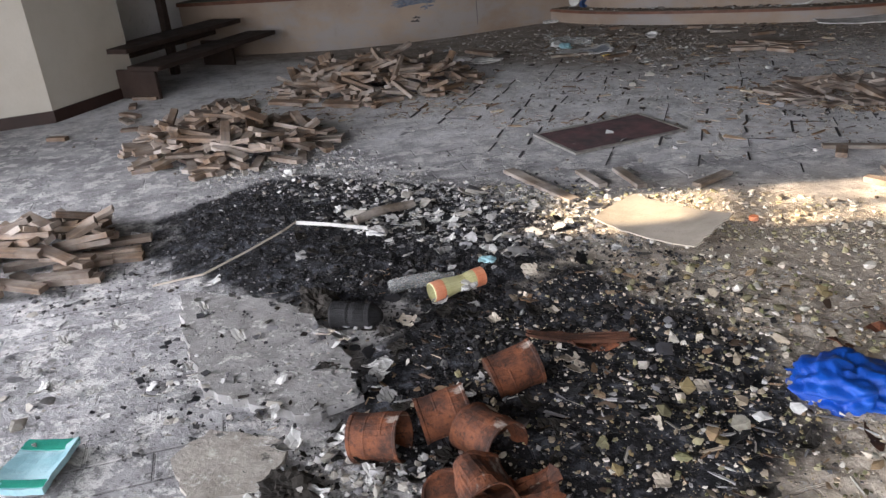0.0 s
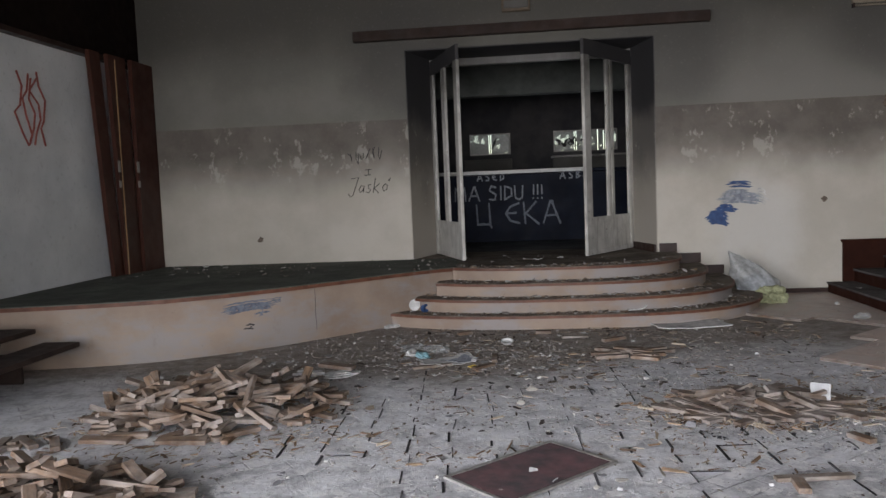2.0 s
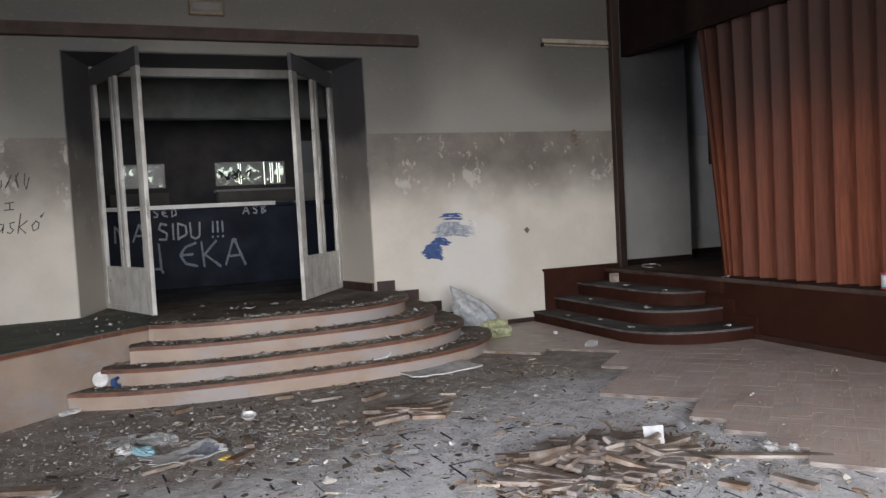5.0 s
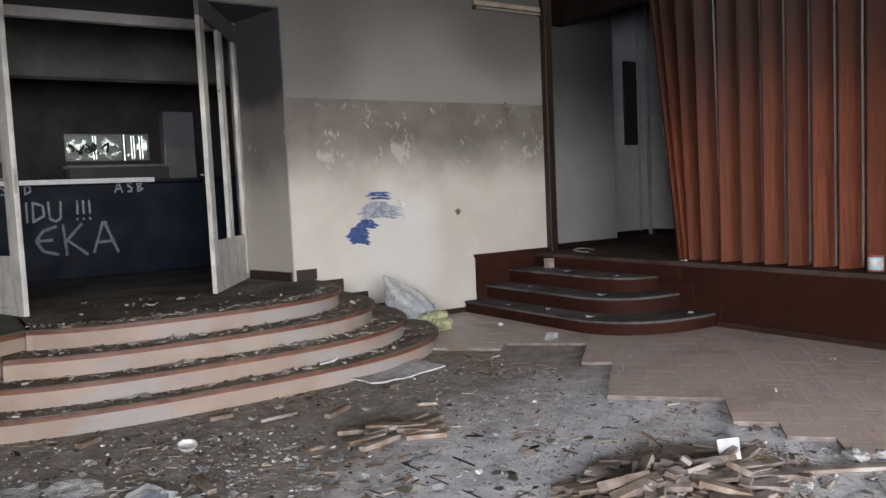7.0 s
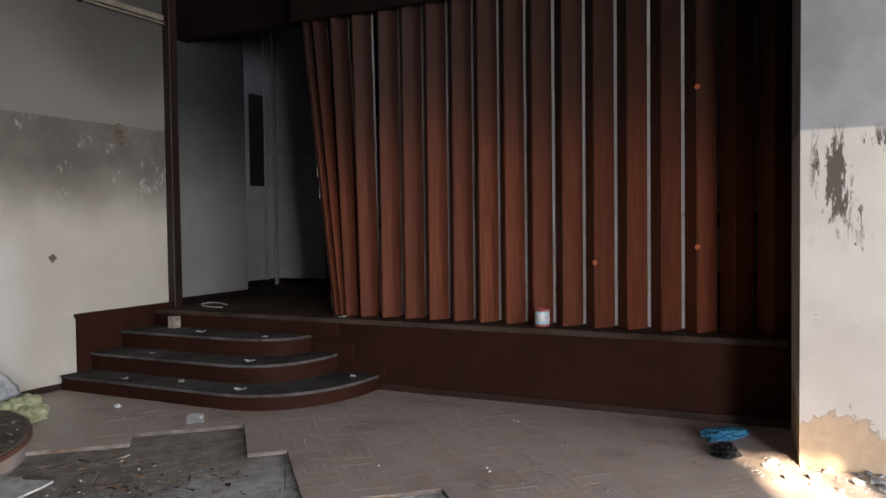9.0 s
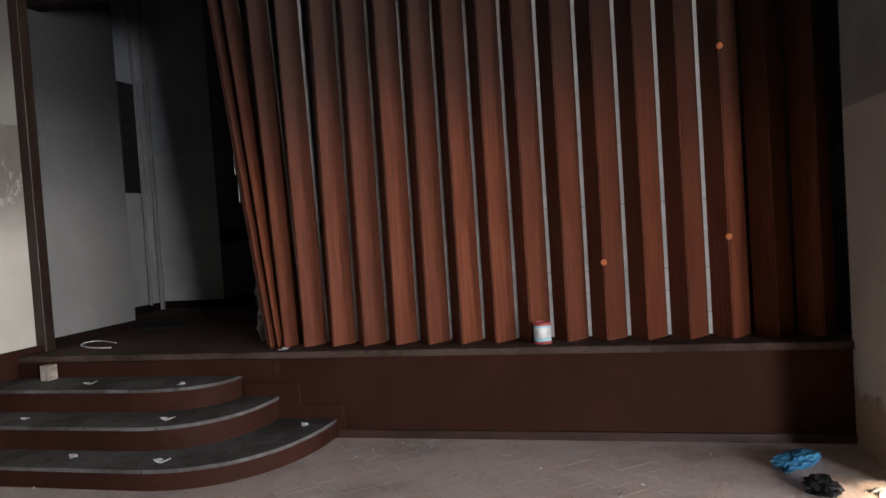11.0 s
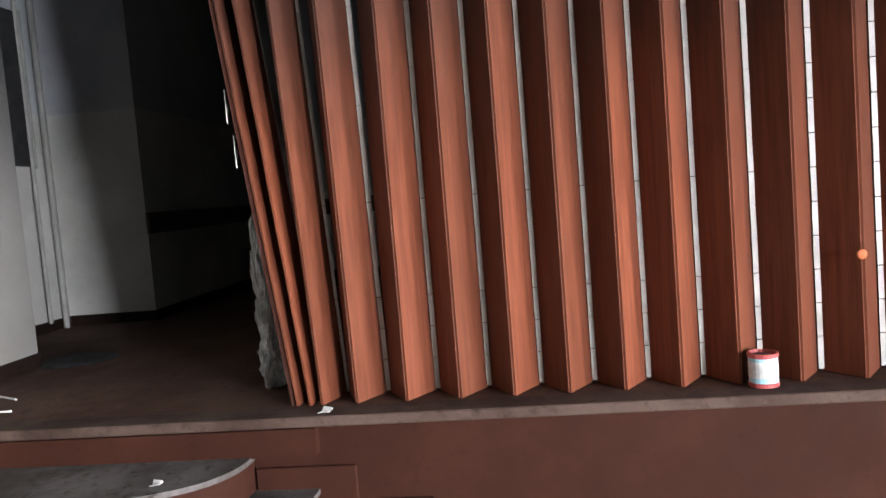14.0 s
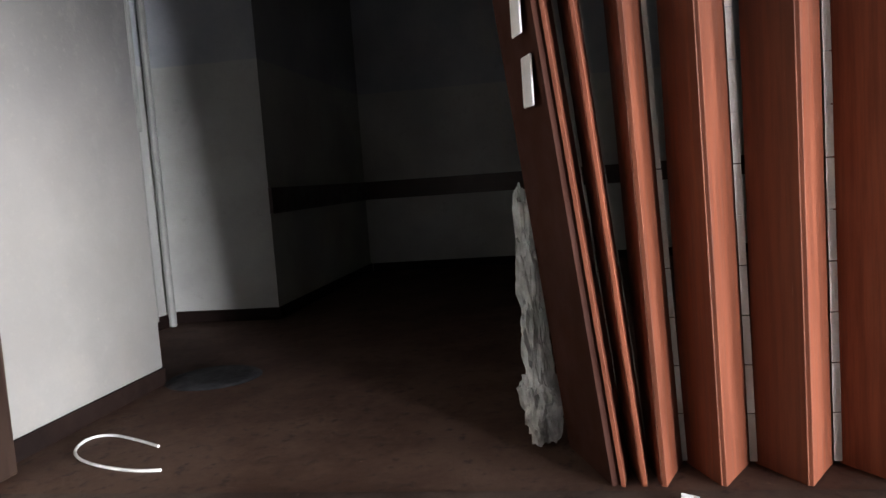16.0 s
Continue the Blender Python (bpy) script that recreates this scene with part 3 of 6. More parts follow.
# east side: the pier beside the stage and the wall on to the south
structure("wall_east", prism([(3.40, 4.97), (3.40, -4.5), (4.6, -4.5), (4.6, 4.90), (4.29, 5.04)], 0, H), PILLAR, "white peeling wall end with bare plaster at its foot")

# stage box
structure("stage_floor", prism([(4.42, 4.95), (10.5, 4.95), (10.5, 12.3), (5.8, 12.3), (5.8, NW), (4.42, NW)], 0.45, 0.66), STAGE_TOP, "worn dark brown stage floor")
structure("wall_stage_back", boxes(((10.3, 4.7, 0.66), (10.5, 12.3, H))), STAGEWALL, "pale dim wall at the back of the stage")
structure("wall_stage_north", boxes(((7.57, 11.29, 0.66), (10.3, 12.3, H))), STAGEWALL, "pale dim wall beside the stage")
structure("wall_stage_niche", boxes(((5.8, 12.12, 0.66), (7.57, 12.3, H))), STAGEWALL, "pale dim wall of the niche behind the stage wall")
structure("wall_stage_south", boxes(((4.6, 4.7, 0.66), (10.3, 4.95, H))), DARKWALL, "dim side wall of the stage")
structure("trim_stage_rail", boxes(((7.56, 11.262, 1.44), (10.3, 11.288, 1.63)), ((10.272, 4.95, 1.44), (10.298, 11.26, 1.63))), BROWNTRIM, "dark wall rail round the stage")
structure("baseboard_stage", boxes(((7.55, 11.27, 0.66), (10.3, 11.288, 0.75)), ((10.28, 4.95, 0.66), (10.298, 11.26, 0.75)), ((7.55, 11.288, 0.66), (7.568, 12.10, 0.75)), ((5.82, 12.10, 0.66), (7.55, 12.118, 0.75)),
          ((4.62, NW - 0.016, 0.66), (5.80, NW - 0.002, 0.745)), ((5.802, NW, 0.66), (5.816, 12.1, 0.745)), bevel=0.002), BLACKBROWN, "nearly black brown skirting board")
structure("beam_stage", boxes(((4.70, 4.95, 3.59), (4.86, NW, H))), BLACKBROWN, "dark brown header over the stage opening")
structure("trim_stage_pelmet", boxes(((4.33, 4.95, 3.48), (4.39, 9.42, H))), BLACKBROWN, "dark brown board that hides the folding wall's track")
structure("trim_stage_post", boxes(((4.49, NW - 0.10, 0.66), (4.60, NW - 0.002, H)), bevel=0.004), POSTWOOD, "dark brown upright trim at the stage opening")

# bar room beyond the door
structure("floor_bar", boxes(((-6.0, 12.1, 0.4), (4.6, 19.3, 0.615))), BARFLOOR, "dark littered floor beyond the door")
structure("wall_bar_west", boxes(((-6.2, 12.25, 0.4), (-6.0, 19.3, H))), BARWALL, "dark side wall of the bar room")
structure("wall_bar_east", boxes(((4.6, 12.3, 0.4), (4.8, 19.3, H))), BARWALL, "dark side wall of the bar room")
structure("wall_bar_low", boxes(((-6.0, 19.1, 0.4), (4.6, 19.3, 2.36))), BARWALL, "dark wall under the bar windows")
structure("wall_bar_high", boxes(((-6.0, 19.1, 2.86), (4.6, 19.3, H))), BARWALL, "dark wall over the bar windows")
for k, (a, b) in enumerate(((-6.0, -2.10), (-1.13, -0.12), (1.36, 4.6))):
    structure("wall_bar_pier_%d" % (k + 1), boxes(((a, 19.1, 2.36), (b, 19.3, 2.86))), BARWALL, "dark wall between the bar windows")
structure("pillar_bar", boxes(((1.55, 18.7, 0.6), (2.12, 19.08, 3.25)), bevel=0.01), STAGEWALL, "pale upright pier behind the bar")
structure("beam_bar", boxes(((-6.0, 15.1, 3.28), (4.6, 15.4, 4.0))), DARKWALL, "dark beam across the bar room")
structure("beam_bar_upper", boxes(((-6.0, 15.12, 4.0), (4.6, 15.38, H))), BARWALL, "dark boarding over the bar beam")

# raised platform along the north wall
EDGE = [(-1.70, 10.05), (-2.05, 9.80), (-2.41, 9.46), (-2.92, 8.93), (-3.40, 8.44), (-3.88, 8.06), (-4.36, 7.77), (-4.80, 7.62), (-5.25, 7.52), (-6.28, 7.35)]
def offset_line(line, d):
    out = []
    for i, p in enumerate(line):
        a, b = Vector(line[max(i - 1, 0)]), Vector(line[min(i + 1, len(line) - 1)])
        t = (b - a).normalized()
        out.append((p[0] - t.y * d, p[1] + t.x * d))
    return out
back = [(-6.28, NW), (-1.70, NW)]
structure("platform", prism(EDGE + back, 0, 0.585), PEACH, "raised platform with a scuffed peach-painted front")
lip = offset_line(EDGE, 0.035)
structure("platform_top", prism(lip + back, 0.595, 0.622), PLATFORM_TOP, "grey-green dirty floor covering on the platform")
inner = offset_line(EDGE, -0.05)
structure("trim_platform_edge", prism(offset_line(EDGE, 0.045) + inner[::-1], 0.575, 0.612), REDNOSE, "worn red-brown edge strip of the platform")
structure("doorway_floor", prism([(-1.70, NW), (0.95, NW), (0.75, 12.2), (-2.16, 12.2), (-2.40, NW)], 0.3, 0.620), TREAD, "dirty floor of the doorway")

# rounded steps up to the doors
STEPS = [(2.17, 2.56, 0.155), (2.00, 2.24, 0.310), (1.79, 1.94, 0.465), (1.54, 1.63, 0.620)]
LEFT = [-2.42, -2.14, -1.90, -1.72]
for k, ((b, a, top), x0) in enumerate(zip(STEPS, LEFT)):
    front = [p for p in superarc(-0.48, NW, a, b, 2.8, x0, 9)]
    y0 = front[0][1]
    line = [(x0, y0)] + front
    line = line if line[-1][1] > NW - 0.01 else line + [(line[-1][0], NW)]
    closing = [(x0, NW)]
    structure("stair_step_%d" % (k + 1), prism(line + closing, 0 if k == 0 else STEPS[k - 1][2] - 0.03, top - 0.035), PEACH, "rounded concrete step with a peach-painted riser")
    over = [(x0, line[1][1] - 0.03)] + [(x + 0.03 * (x + 0.48) / a, y - 0.03) for x, y in line[1:-1]] + [(line[-1][0] + 0.03, NW)]
    structure("trim_step_edge_%d" % (k + 1), prism(over + closing, top - 0.033, top - 0.004), REDNOSE, "worn red-brown nosing of a rounded step")
    ins = [(x0 + 0.01, line[1][1] - 0.012)] + [(x + 0.01 * (x + 0.48) / a, y - 0.012) for x, y in line[1:-1]] + [(line[-1][0] + 0.01, NW)]
    structure("stair_tread_%d" % (k + 1), prism(ins + [(x0 + 0.01, NW)], top - 0.004, top + 0.002), TREAD, "dirt-covered tread of a rounded step")
bm = boxes(((0.96, NW - 0.022, 0.622), (1.19, NW - 0.002, 0.74)), ((1.19, NW - 0.022, 0.467), (1.50, NW - 0.002, 0.60)), ((1.50, NW - 0.022, 0.312), (1.80, NW - 0.002, 0.43)), ((1.80, NW - 0.022, 0.157), (2.11, NW - 0.002, 0.27)), ((2.11, NW - 0.022, 0), (3.31, NW - 0.002, 0.085)))
structure("baseboard_north", bm, BROWNTRIM, "dark brown skirting that climbs beside the steps")
structure("baseboard_doorway", prism([(0.90, NW + 0.01), (0.925, NW + 0.01), (0.738, 12.09), (0.715, 12.09)], 0.62, 0.72), BROWNTRIM, "dark brown skirting in the doorway")

# stage front with panels, nosing and steps
structure("stage_front", boxes(((4.30, 5.0, 0), (4.42, NW - 0.05, 0.612))), BROWN, "brown painted stage front")
structure("trim_stage_edge", boxes(((4.255, 4.99, 0.615), (4.42, NW - 0.02, 0.664)), bevel=0.006), LIP, "worn brown lip of the stage")
structure("baseboard_stage_front", boxes(((4.275, 5.0, 0), (4.298, 8.45, 0.085)), bevel=0.004), BROWNTRIM, "brown skirting along the stage front")


def round_step(nose_x, corner_y, depth_y, top, low, k):
    """A stage step: straight nose along y with a rounded south end."""
    r = 4.30 - nose_x
    pts = [(nose_x, NW - 0.04)]
    for i in range(15):
        a = i / 14 * math.pi / 2
        pts.append((nose_x + r * (1 - math.cos(a) ** 0.8), corner_y - depth_y * math.sin(a) ** 0.85))
    pts.append((4.40, corner_y - depth_y))
    body = pts + [(4.40, NW - 0.04)]
    structure("stage_step_%d" % k, prism(body, low, top - 0.024), BROWN, "brown painted rounded stage step")
    lipp = [(x - 0.022, y - 0.01) for x, y in pts[:-1]] + [(4.40, corner_y - depth_y - 0.02), (4.40, NW - 0.04)]
    structure("stage_tread_%d" % k, prism(lipp, top - 0.024, top), STAGE_TREAD, "dusty brown tread of a stage step")


round_step(3.12, 9.35, 0.88, 0.165, 0.0, 1)
round_step(3.45, 9.60, 0.68, 0.33, 0.14, 2)
round_step(3.82, 9.85, 0.64, 0.495, 0.305, 3)
structure("trim_stage_plinth", boxes(((3.31, NW - 0.04, 0), (4.49, NW - 0.002, 0.70)), ((3.29, NW - 0.055, 0.68), (4.49, NW - 0.002, 0.715)), bevel=0.004), BROWN, "brown wall plinth beside the stage steps")
structure("stage_riser", boxes(((4.24, 8.9, 0.49), (4.42, NW - 0.04, 0.615))), BROWN, "brown riser under the stage lip")
structure("trim_step_ends", boxes(((4.277, 8.40, 0.0), (4.298, 9.0, 0.27)), ((4.277, 8.74, 0.27), (4.298, 9.2, 0.43)), bevel=0.004), BROWN, "brown skirting notched round the ends of the stage steps")

for ob in bpy.data.objects:
    if ob.type == "MESH" and ob.name.startswith(("stair_step", "stage_step", "platform", "trim_step_edge")):
        for p in ob.data.polygons:
            p.use_smooth = True
        ob.data.set_sharp_from_angle(angle=radians(32))


# ---- more materials ----
def rust_tin():
    """Burnt tin: dark scale, orange rust and a few pale drips of ash."""
    m = Mat("rusty_tin", 0.8, 0.2)
    c = m.mix(m.ramp(m.noise(13, 8, 0.7, m.obj), 0.35, 0.65), (0.034, 0.013, 0.008), (0.175, 0.058, 0.024))
    c = m.mix(m.ramp(m.noise(60, 5, 0.7, m.obj), 0.5, 0.68, 0, 0.8), c, (0.016, 0.009, 0.007))
    c = m.mix(m.ramp(m.noise(9, 7, 0.7, m.stretch(m.obj, (1, 1, 0.35), (4, 2, 1))), 0.62, 0.68, 0, 0.6), c, (0.42, 0.38, 0.34))
    return m.done(c, None, m.noise(50, 6, 0.7, m.obj), 0.006)


RUST = rust_tin()
RUSTIN = plain("rusty_tin_inside", (0.03, 0.013, 0.008), (0.09, 0.035, 0.018), 14.0, 0.85, bump=0.004)
BLUECLOTH = plain("bright_blue_plastic", (0.004, 0.055, 0.36), (0.008, 0.10, 0.52), 9.0, 0.45, bump=0.004)
BLUEPAINT = plain("blue_paint_smear", (0.02, 0.045, 0.13), (0.04, 0.09, 0.22), 20.0, 0.6, vec="pos", vary=0)
GREYPAINT = plain("grey_blue_paint_smear", (0.16, 0.18, 0.22), (0.33, 0.35, 0.38), 20.0, 0.7, vec="pos", vary=0)
SMEAR = plain("dark_blue_grey_smear", (0.07, 0.085, 0.12), (0.16, 0.18, 0.22), 20.0, 0.7, vec="pos", vary=0)
INK = plain("black_marker", (0.02, 0.02, 0.022), (0.05, 0.045, 0.045), 20.0, 0.7, vec="pos", vary=0)
REDINK = plain("faded_red_spray", (0.20, 0.055, 0.045), (0.30, 0.10, 0.08), 20.0, 0.8, vec="pos", vary=0)
PAPER = plain("dirty_white_scrap", (0.40, 0.40, 0.39), (0.68, 0.68, 0.66), 12.0, 0.8)
OFFWHITE = plain("off_white_card", (0.36, 0.365, 0.37), (0.48, 0.485, 0.49), 10.0, 0.8)
GRIMY = plain("grimy_paper", (0.22, 0.22, 0.215), (0.42, 0.42, 0.405), 12.0, 0.85)
CARD = plain("buff_cardboard", (0.40, 0.355, 0.29), (0.53, 0.475, 0.40), 5.0, 0.85)
TEAL = plain("teal_print", (0.01, 0.20, 0.15), (0.02, 0.30, 0.22), 10.0, 0.5)
SKYBLUE = plain("pale_blue_print", (0.22, 0.42, 0.48), (0.36, 0.55, 0.60), 10.0, 0.5)
ORANGE = plain("orange_print", (0.60, 0.20, 0.10), (0.72, 0.33, 0.20), 14.0, 0.5)
REDTIN = plain("red_tin_rim", (0.28, 0.04, 0.04), (0.40, 0.08, 0.07), 14.0, 0.45)
LIME = plain("lime_yellow_print", (0.46, 0.45, 0.22), (0.60, 0.58, 0.34), 14.0, 0.5)
YELLOW = plain("yellow_print", (0.62, 0.42, 0.05), (0.75, 0.55, 0.10), 14.0, 0.5)
BLACKRAG = plain("black_rag", (0.008, 0.008, 0.009), (0.03, 0.03, 0.032), 12.0, 0.7, bump=0.006, spec=0.15)
CHARWOOD = plain("charred_wood", (0.012, 0.011, 0.010), (0.05, 0.045, 0.04), 14.0, 0.85, bump=0.006, spec=0.1)
OLDWOOD = wood("weathered_board", (0.10, 0.075, 0.055), (0.24, 0.19, 0.145), 0.8, (1.2, 14, 14), dust=0.5)
NEWWOOD = wood("bare_yellow_wood", (0.30, 0.18, 0.09), (0.45, 0.30, 0.16), 0.7, (12, 12, 1.2))
METAL = plain("dull_metal", (0.30, 0.29, 0.27), (0.5, 0.49, 0.46), 20.0, 0.45, 0.6)
MATRED = plain("worn_red_mat", (0.050, 0.044, 0.048), (0.135, 0.068, 0.072), 6.0, 0.9, bump=0.004, vary=0)
PIPE = plain("painted_pipe", (0.17, 0.173, 0.162), (0.24, 0.24, 0.225), 6.0, 0.5)
HOLE = plain("dark_opening", (0.006, 0.007, 0.008), (0.012, 0.013, 0.014), 3.0, 0.9, vary=0)
GREENISH = plain("pale_green_refuse", (0.25, 0.26, 0.14), (0.38, 0.39, 0.24), 12.0, 0.7)


def film(name, tint, rough=0.35, alpha=0.55):
    m = Mat(name, rough)
    m.b.inputs["Alpha"].default_value = alpha
    m.b.inputs["Specular IOR Level"].default_value = 0.6
    c = m.mix(m.ramp(m.noise(14, 6, 0.6, m.obj), 0.35, 0.65), tuple(x * 0.6 for x in tint), tint)
    return m.done(c, None, m.noise(26, 4, 0.6, m.obj), 0.01, 0.9)


FILM = film("clear_plastic_film", (0.66, 0.68, 0.67), 0.25, 0.32)
def dusty_glass():
    m = Mat("dusty_pane", 0.35)
    m.put(m.b.inputs["Alpha"], m.ramp(m.noise(5.5, 6, 0.65), 0.50, 0.62, 0.90, 0.35))
    return m.done(m.mix(m.noise(16, 6, 0.65), (0.12, 0.12, 0.12), (0.34, 0.34, 0.33)))


GLASS = dusty_glass()
BAGFILM = film("cloudy_bag_film", (0.60, 0.62, 0.62), 0.3, 0.5)


def speckle(name, colours, rough=0.9):
    """Rubble: each crumb takes one of a few colours, with grain."""
    m = Mat(name, rough)
    m.b.inputs["Specular IOR Level"].default_value = 0.2
    c = colours[0]
    for k, other in enumerate(colours[1:]):
        c = m.mix(m.ramp(m.island, (k + 0.98) / len(colours), (k + 1.0) / len(colours)), c, other)
    g = m.noise(60, 4, 0.6)
    return m.done(m.mix(m.ramp(g, 0.4, 0.8, 0, 0.5), c, (0.06, 0.055, 0.05)), None, g, 0.002)


# ---- doors of the bar ----
def door_leaf(name, hinge, way, label):
    ang = math.degrees(math.atan2(way[1], way[0]))
    r = root(name, pose(hinge[0], hinge[1], 0.632, 0, 0, ang), label, "", kind="structure")
    W, T, HH = 1.44, 0.046, 2.82
    lo, hi = 0.50, 2.62
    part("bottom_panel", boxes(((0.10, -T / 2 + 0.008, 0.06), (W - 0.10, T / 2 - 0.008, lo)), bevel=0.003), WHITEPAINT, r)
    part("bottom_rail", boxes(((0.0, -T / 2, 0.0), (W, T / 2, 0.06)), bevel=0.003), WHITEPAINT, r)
    part("top_rail", boxes(((0.0, -T / 2, hi), (W, T / 2, HH)), bevel=0.003), JAMB, r, "nearly black top rail")
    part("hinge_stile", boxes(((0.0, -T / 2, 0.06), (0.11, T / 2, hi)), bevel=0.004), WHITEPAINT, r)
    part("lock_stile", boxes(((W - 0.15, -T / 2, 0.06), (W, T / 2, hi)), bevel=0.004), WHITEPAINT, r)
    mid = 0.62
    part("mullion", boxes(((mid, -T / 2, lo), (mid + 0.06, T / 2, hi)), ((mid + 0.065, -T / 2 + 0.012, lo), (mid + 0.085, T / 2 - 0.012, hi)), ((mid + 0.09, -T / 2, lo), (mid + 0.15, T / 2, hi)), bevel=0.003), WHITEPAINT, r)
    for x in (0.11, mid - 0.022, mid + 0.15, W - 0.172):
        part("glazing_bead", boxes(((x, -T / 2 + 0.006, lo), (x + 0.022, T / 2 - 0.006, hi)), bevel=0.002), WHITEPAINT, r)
    part("lock_plate", boxes(((W - 0.001, -0.012, 1.02), (W + 0.003, 0.012, 1.22)), bevel=0.001), METAL, r, "rusted lock plate")
    part("handle", tube([(W - 0.06, -0.02, 1.14), (W - 0.06, -0.07, 1.14), (W - 0.17, -0.072, 1.14)], 0.008, 8), METAL, r, "dull metal lever handle")
    return r


door_leaf("door_1", (-2.14, 12.08), (0.35, -0.94), "white chipped glazed door leaf, open, without its panes")
door_leaf("door_2", (0.73, 12.08), (-0.53, -0.85), "white chipped glazed door leaf, open, without its panes")
structure("door_frame", boxes(((-2.16, 12.06, 3.38), (0.75, 12.16, 3.484)), ((-2.15, 12.102, 0.62), (-2.09, 12.16, 3.38)), ((0.68, 12.102, 0.62), (0.74, 12.16, 3.38)), bevel=0.004), WHITEPAINT, "white painted door frame, darker towards the top")

# ---- on the north wall ----
OLDBOX = plain("smoked_brown_plastic", (0.075, 0.055, 0.036), (0.13, 0.10, 0.068), 9.0, 0.6)
r = root("wall_beam", pose(-0.72, NW - 0.05, 3.70), "long dark wooden curtain board over the doors", "board")
part("board", boxes(((-2.37, -0.05, -0.07), (2.37, 0.048, 0.07)), bevel=0.006), DARKTRIM, r)
part("top_lath", boxes(((-2.365, -0.056, 0.045), (2.365, -0.051, 0.066)), bevel=0.001), DARKTRIM, r)

r = root("emergency_light", pose(-0.86, NW - 0.004, 4.0), "small grey box lamp on the wall over the doors", "lamp")
part("housing", boxes(((-0.19, -0.05, -0.085), (0.19, 0.0, 0.085)), bevel=0.012), OLDBOX, r)
part("diffuser", boxes(((-0.165, -0.075, -0.045), (0.165, -0.0505, 0.06)), bevel=0.012), CEIL, r, "dirty grey lens")

r = root("tube_lamp", pose(4.0, NW - 0.004, 3.74), "bare fluorescent tube lamp fitting on the wall", "lamp")
part("batten", boxes(((-0.58, -0.05, 0.0), (0.47, 0.0, 0.06)), bevel=0.006), BEIGE, r)
part("tube", tube([(-0.56, -0.05, -0.03), (0.45, -0.05, -0.03)], 0.013, 10), BEIGE, r, "unlit dusty tube")
for x in (-0.575, 0.455):
    part("tube_holder", boxes(((x, -0.066, -0.05), (x + 0.02, -0.002, 0.0)), bevel=0.003), DARKTRIM, r)


def scrawl(lines, r, material, name, label, m=None):
    top = root(name, m or Matrix(), label, "graffiti")
    for line in lines:
        part("stroke", tube(line, r, 5), material, top)
    return top


def pen(line, x, z, k, lean=0.12):
    """A pen line on the north wall from letter-sized steps."""
    return [(x + k * (a + lean * b), NW - 0.003, z + k * b) for a, b in line]


TAG = (((-0.1, 0.95), (0.35, 1.0), (0.25, 0.4), (0.15, -0.1), (0.0, -0.2), (-0.15, 0.0)),
       ((0.75, 0.45), (0.6, 0.5), (0.5, 0.25), (0.6, 0.05), (0.75, 0.2), (0.8, 0.5), (0.8, 0.05)),
       ((1.25, 0.55), (1.05, 0.5), (1.1, 0.3), (1.25, 0.2), (1.15, 0.02), (0.98, 0.08)),
       ((1.45, 0.95), (1.45, 0.0)), ((1.8, 0.6), (1.47, 0.3), (1.8, -0.02)),
       ((2.15, 0.55), (2.0, 0.35), (2.1, 0.08), (2.3, 0.2), (2.3, 0.45), (2.12, 0.58)),
       ((2.3, 0.75), (2.45, 0.95), (2.35, 0.7)))
scrawl([pen(line, -3.24, 1.57, 0.22, 0.2) for line in TAG], 0.006, INK, "graffiti_tag", "thin black marker writing on the cream wall")
rng = random.Random(5)
lines = []
for k in range(6):
    x, z = -3.24 + 0.085 * k, 1.99 + 0.012 * k
    pts = [(x + rng.uniform(-0.02, 0.05), NW - 0.003, z + dz + rng.uniform(-0.03, 0.03)) for dz in (0.12, 0.0, 0.07, 0.14)]
    lines.append(pts)
lines += [[(-3.02, NW - 0.003, 1.89), (-2.93, NW - 0.003, 1.90)], [(-2.975, NW - 0.003, 1.89), (-2.975, NW - 0.003, 1.82)], [(-3.03, NW - 0.003, 1.82), (-2.94, NW - 0.003, 1.825)]]
scrawl(lines, 0.0055, INK, "graffiti_scrawl", "thin unreadable black scrawl on the wall")

rng = random.Random(9)
def crumple_flat(w, h, seed):
    """A ragged chip a few millimetres proud, flat against its wall."""
    rg = random.Random(700 + seed)
    pts = [(w * math.cos(a) * rg.uniform(0.5, 1.1), h * math.sin(a) * rg.uniform(0.5, 1.1)) for a in (2 * math.pi * i / 11 for i in range(11))]
    return prism(pts, 0.0, 0.004)


def smear(x0, x1, z, h, material, name, label, bits=5, y=NW, fill=0.5, place=None):
    """A dry-brush stroke: ragged ribbons side by side, a hair proud of the wall."""
    top = root(name, Matrix(), label, "paint smear")
    for k in range(bits):
        bm = bmesh.new()
        zz = z + (k / max(bits - 1, 1) - 0.5) * h + rng.uniform(-0.006, 0.006)
        edge = abs(k / max(bits - 1, 1) - 0.5) * 2
        a, b = x0 + rng.uniform(0, 0.05) + 0.06 * edge, x1 - rng.uniform(0, 0.07) - 0.05 * edge
        w = h / bits * rng.uniform(fill * 0.75, fill * 1.25)
        n = 16
        up, dn = [], []
        for i in range(n + 1):
            t = i / n
            c = zz + 0.25 * h * math.sin(t * 2.6 + 0.4) - 0.12 * h * t + rng.uniform(-0.004, 0.004)
            ww = w * min(1, min(t, 1 - t) * 6 + 0.1) * rng.uniform(0.7, 1.2) + 0.001
            for row, zc in ((up, c + ww), (dn, c - ww)):
                u, off = a + (b - a) * t, 0.0025 + 0.0006 * k
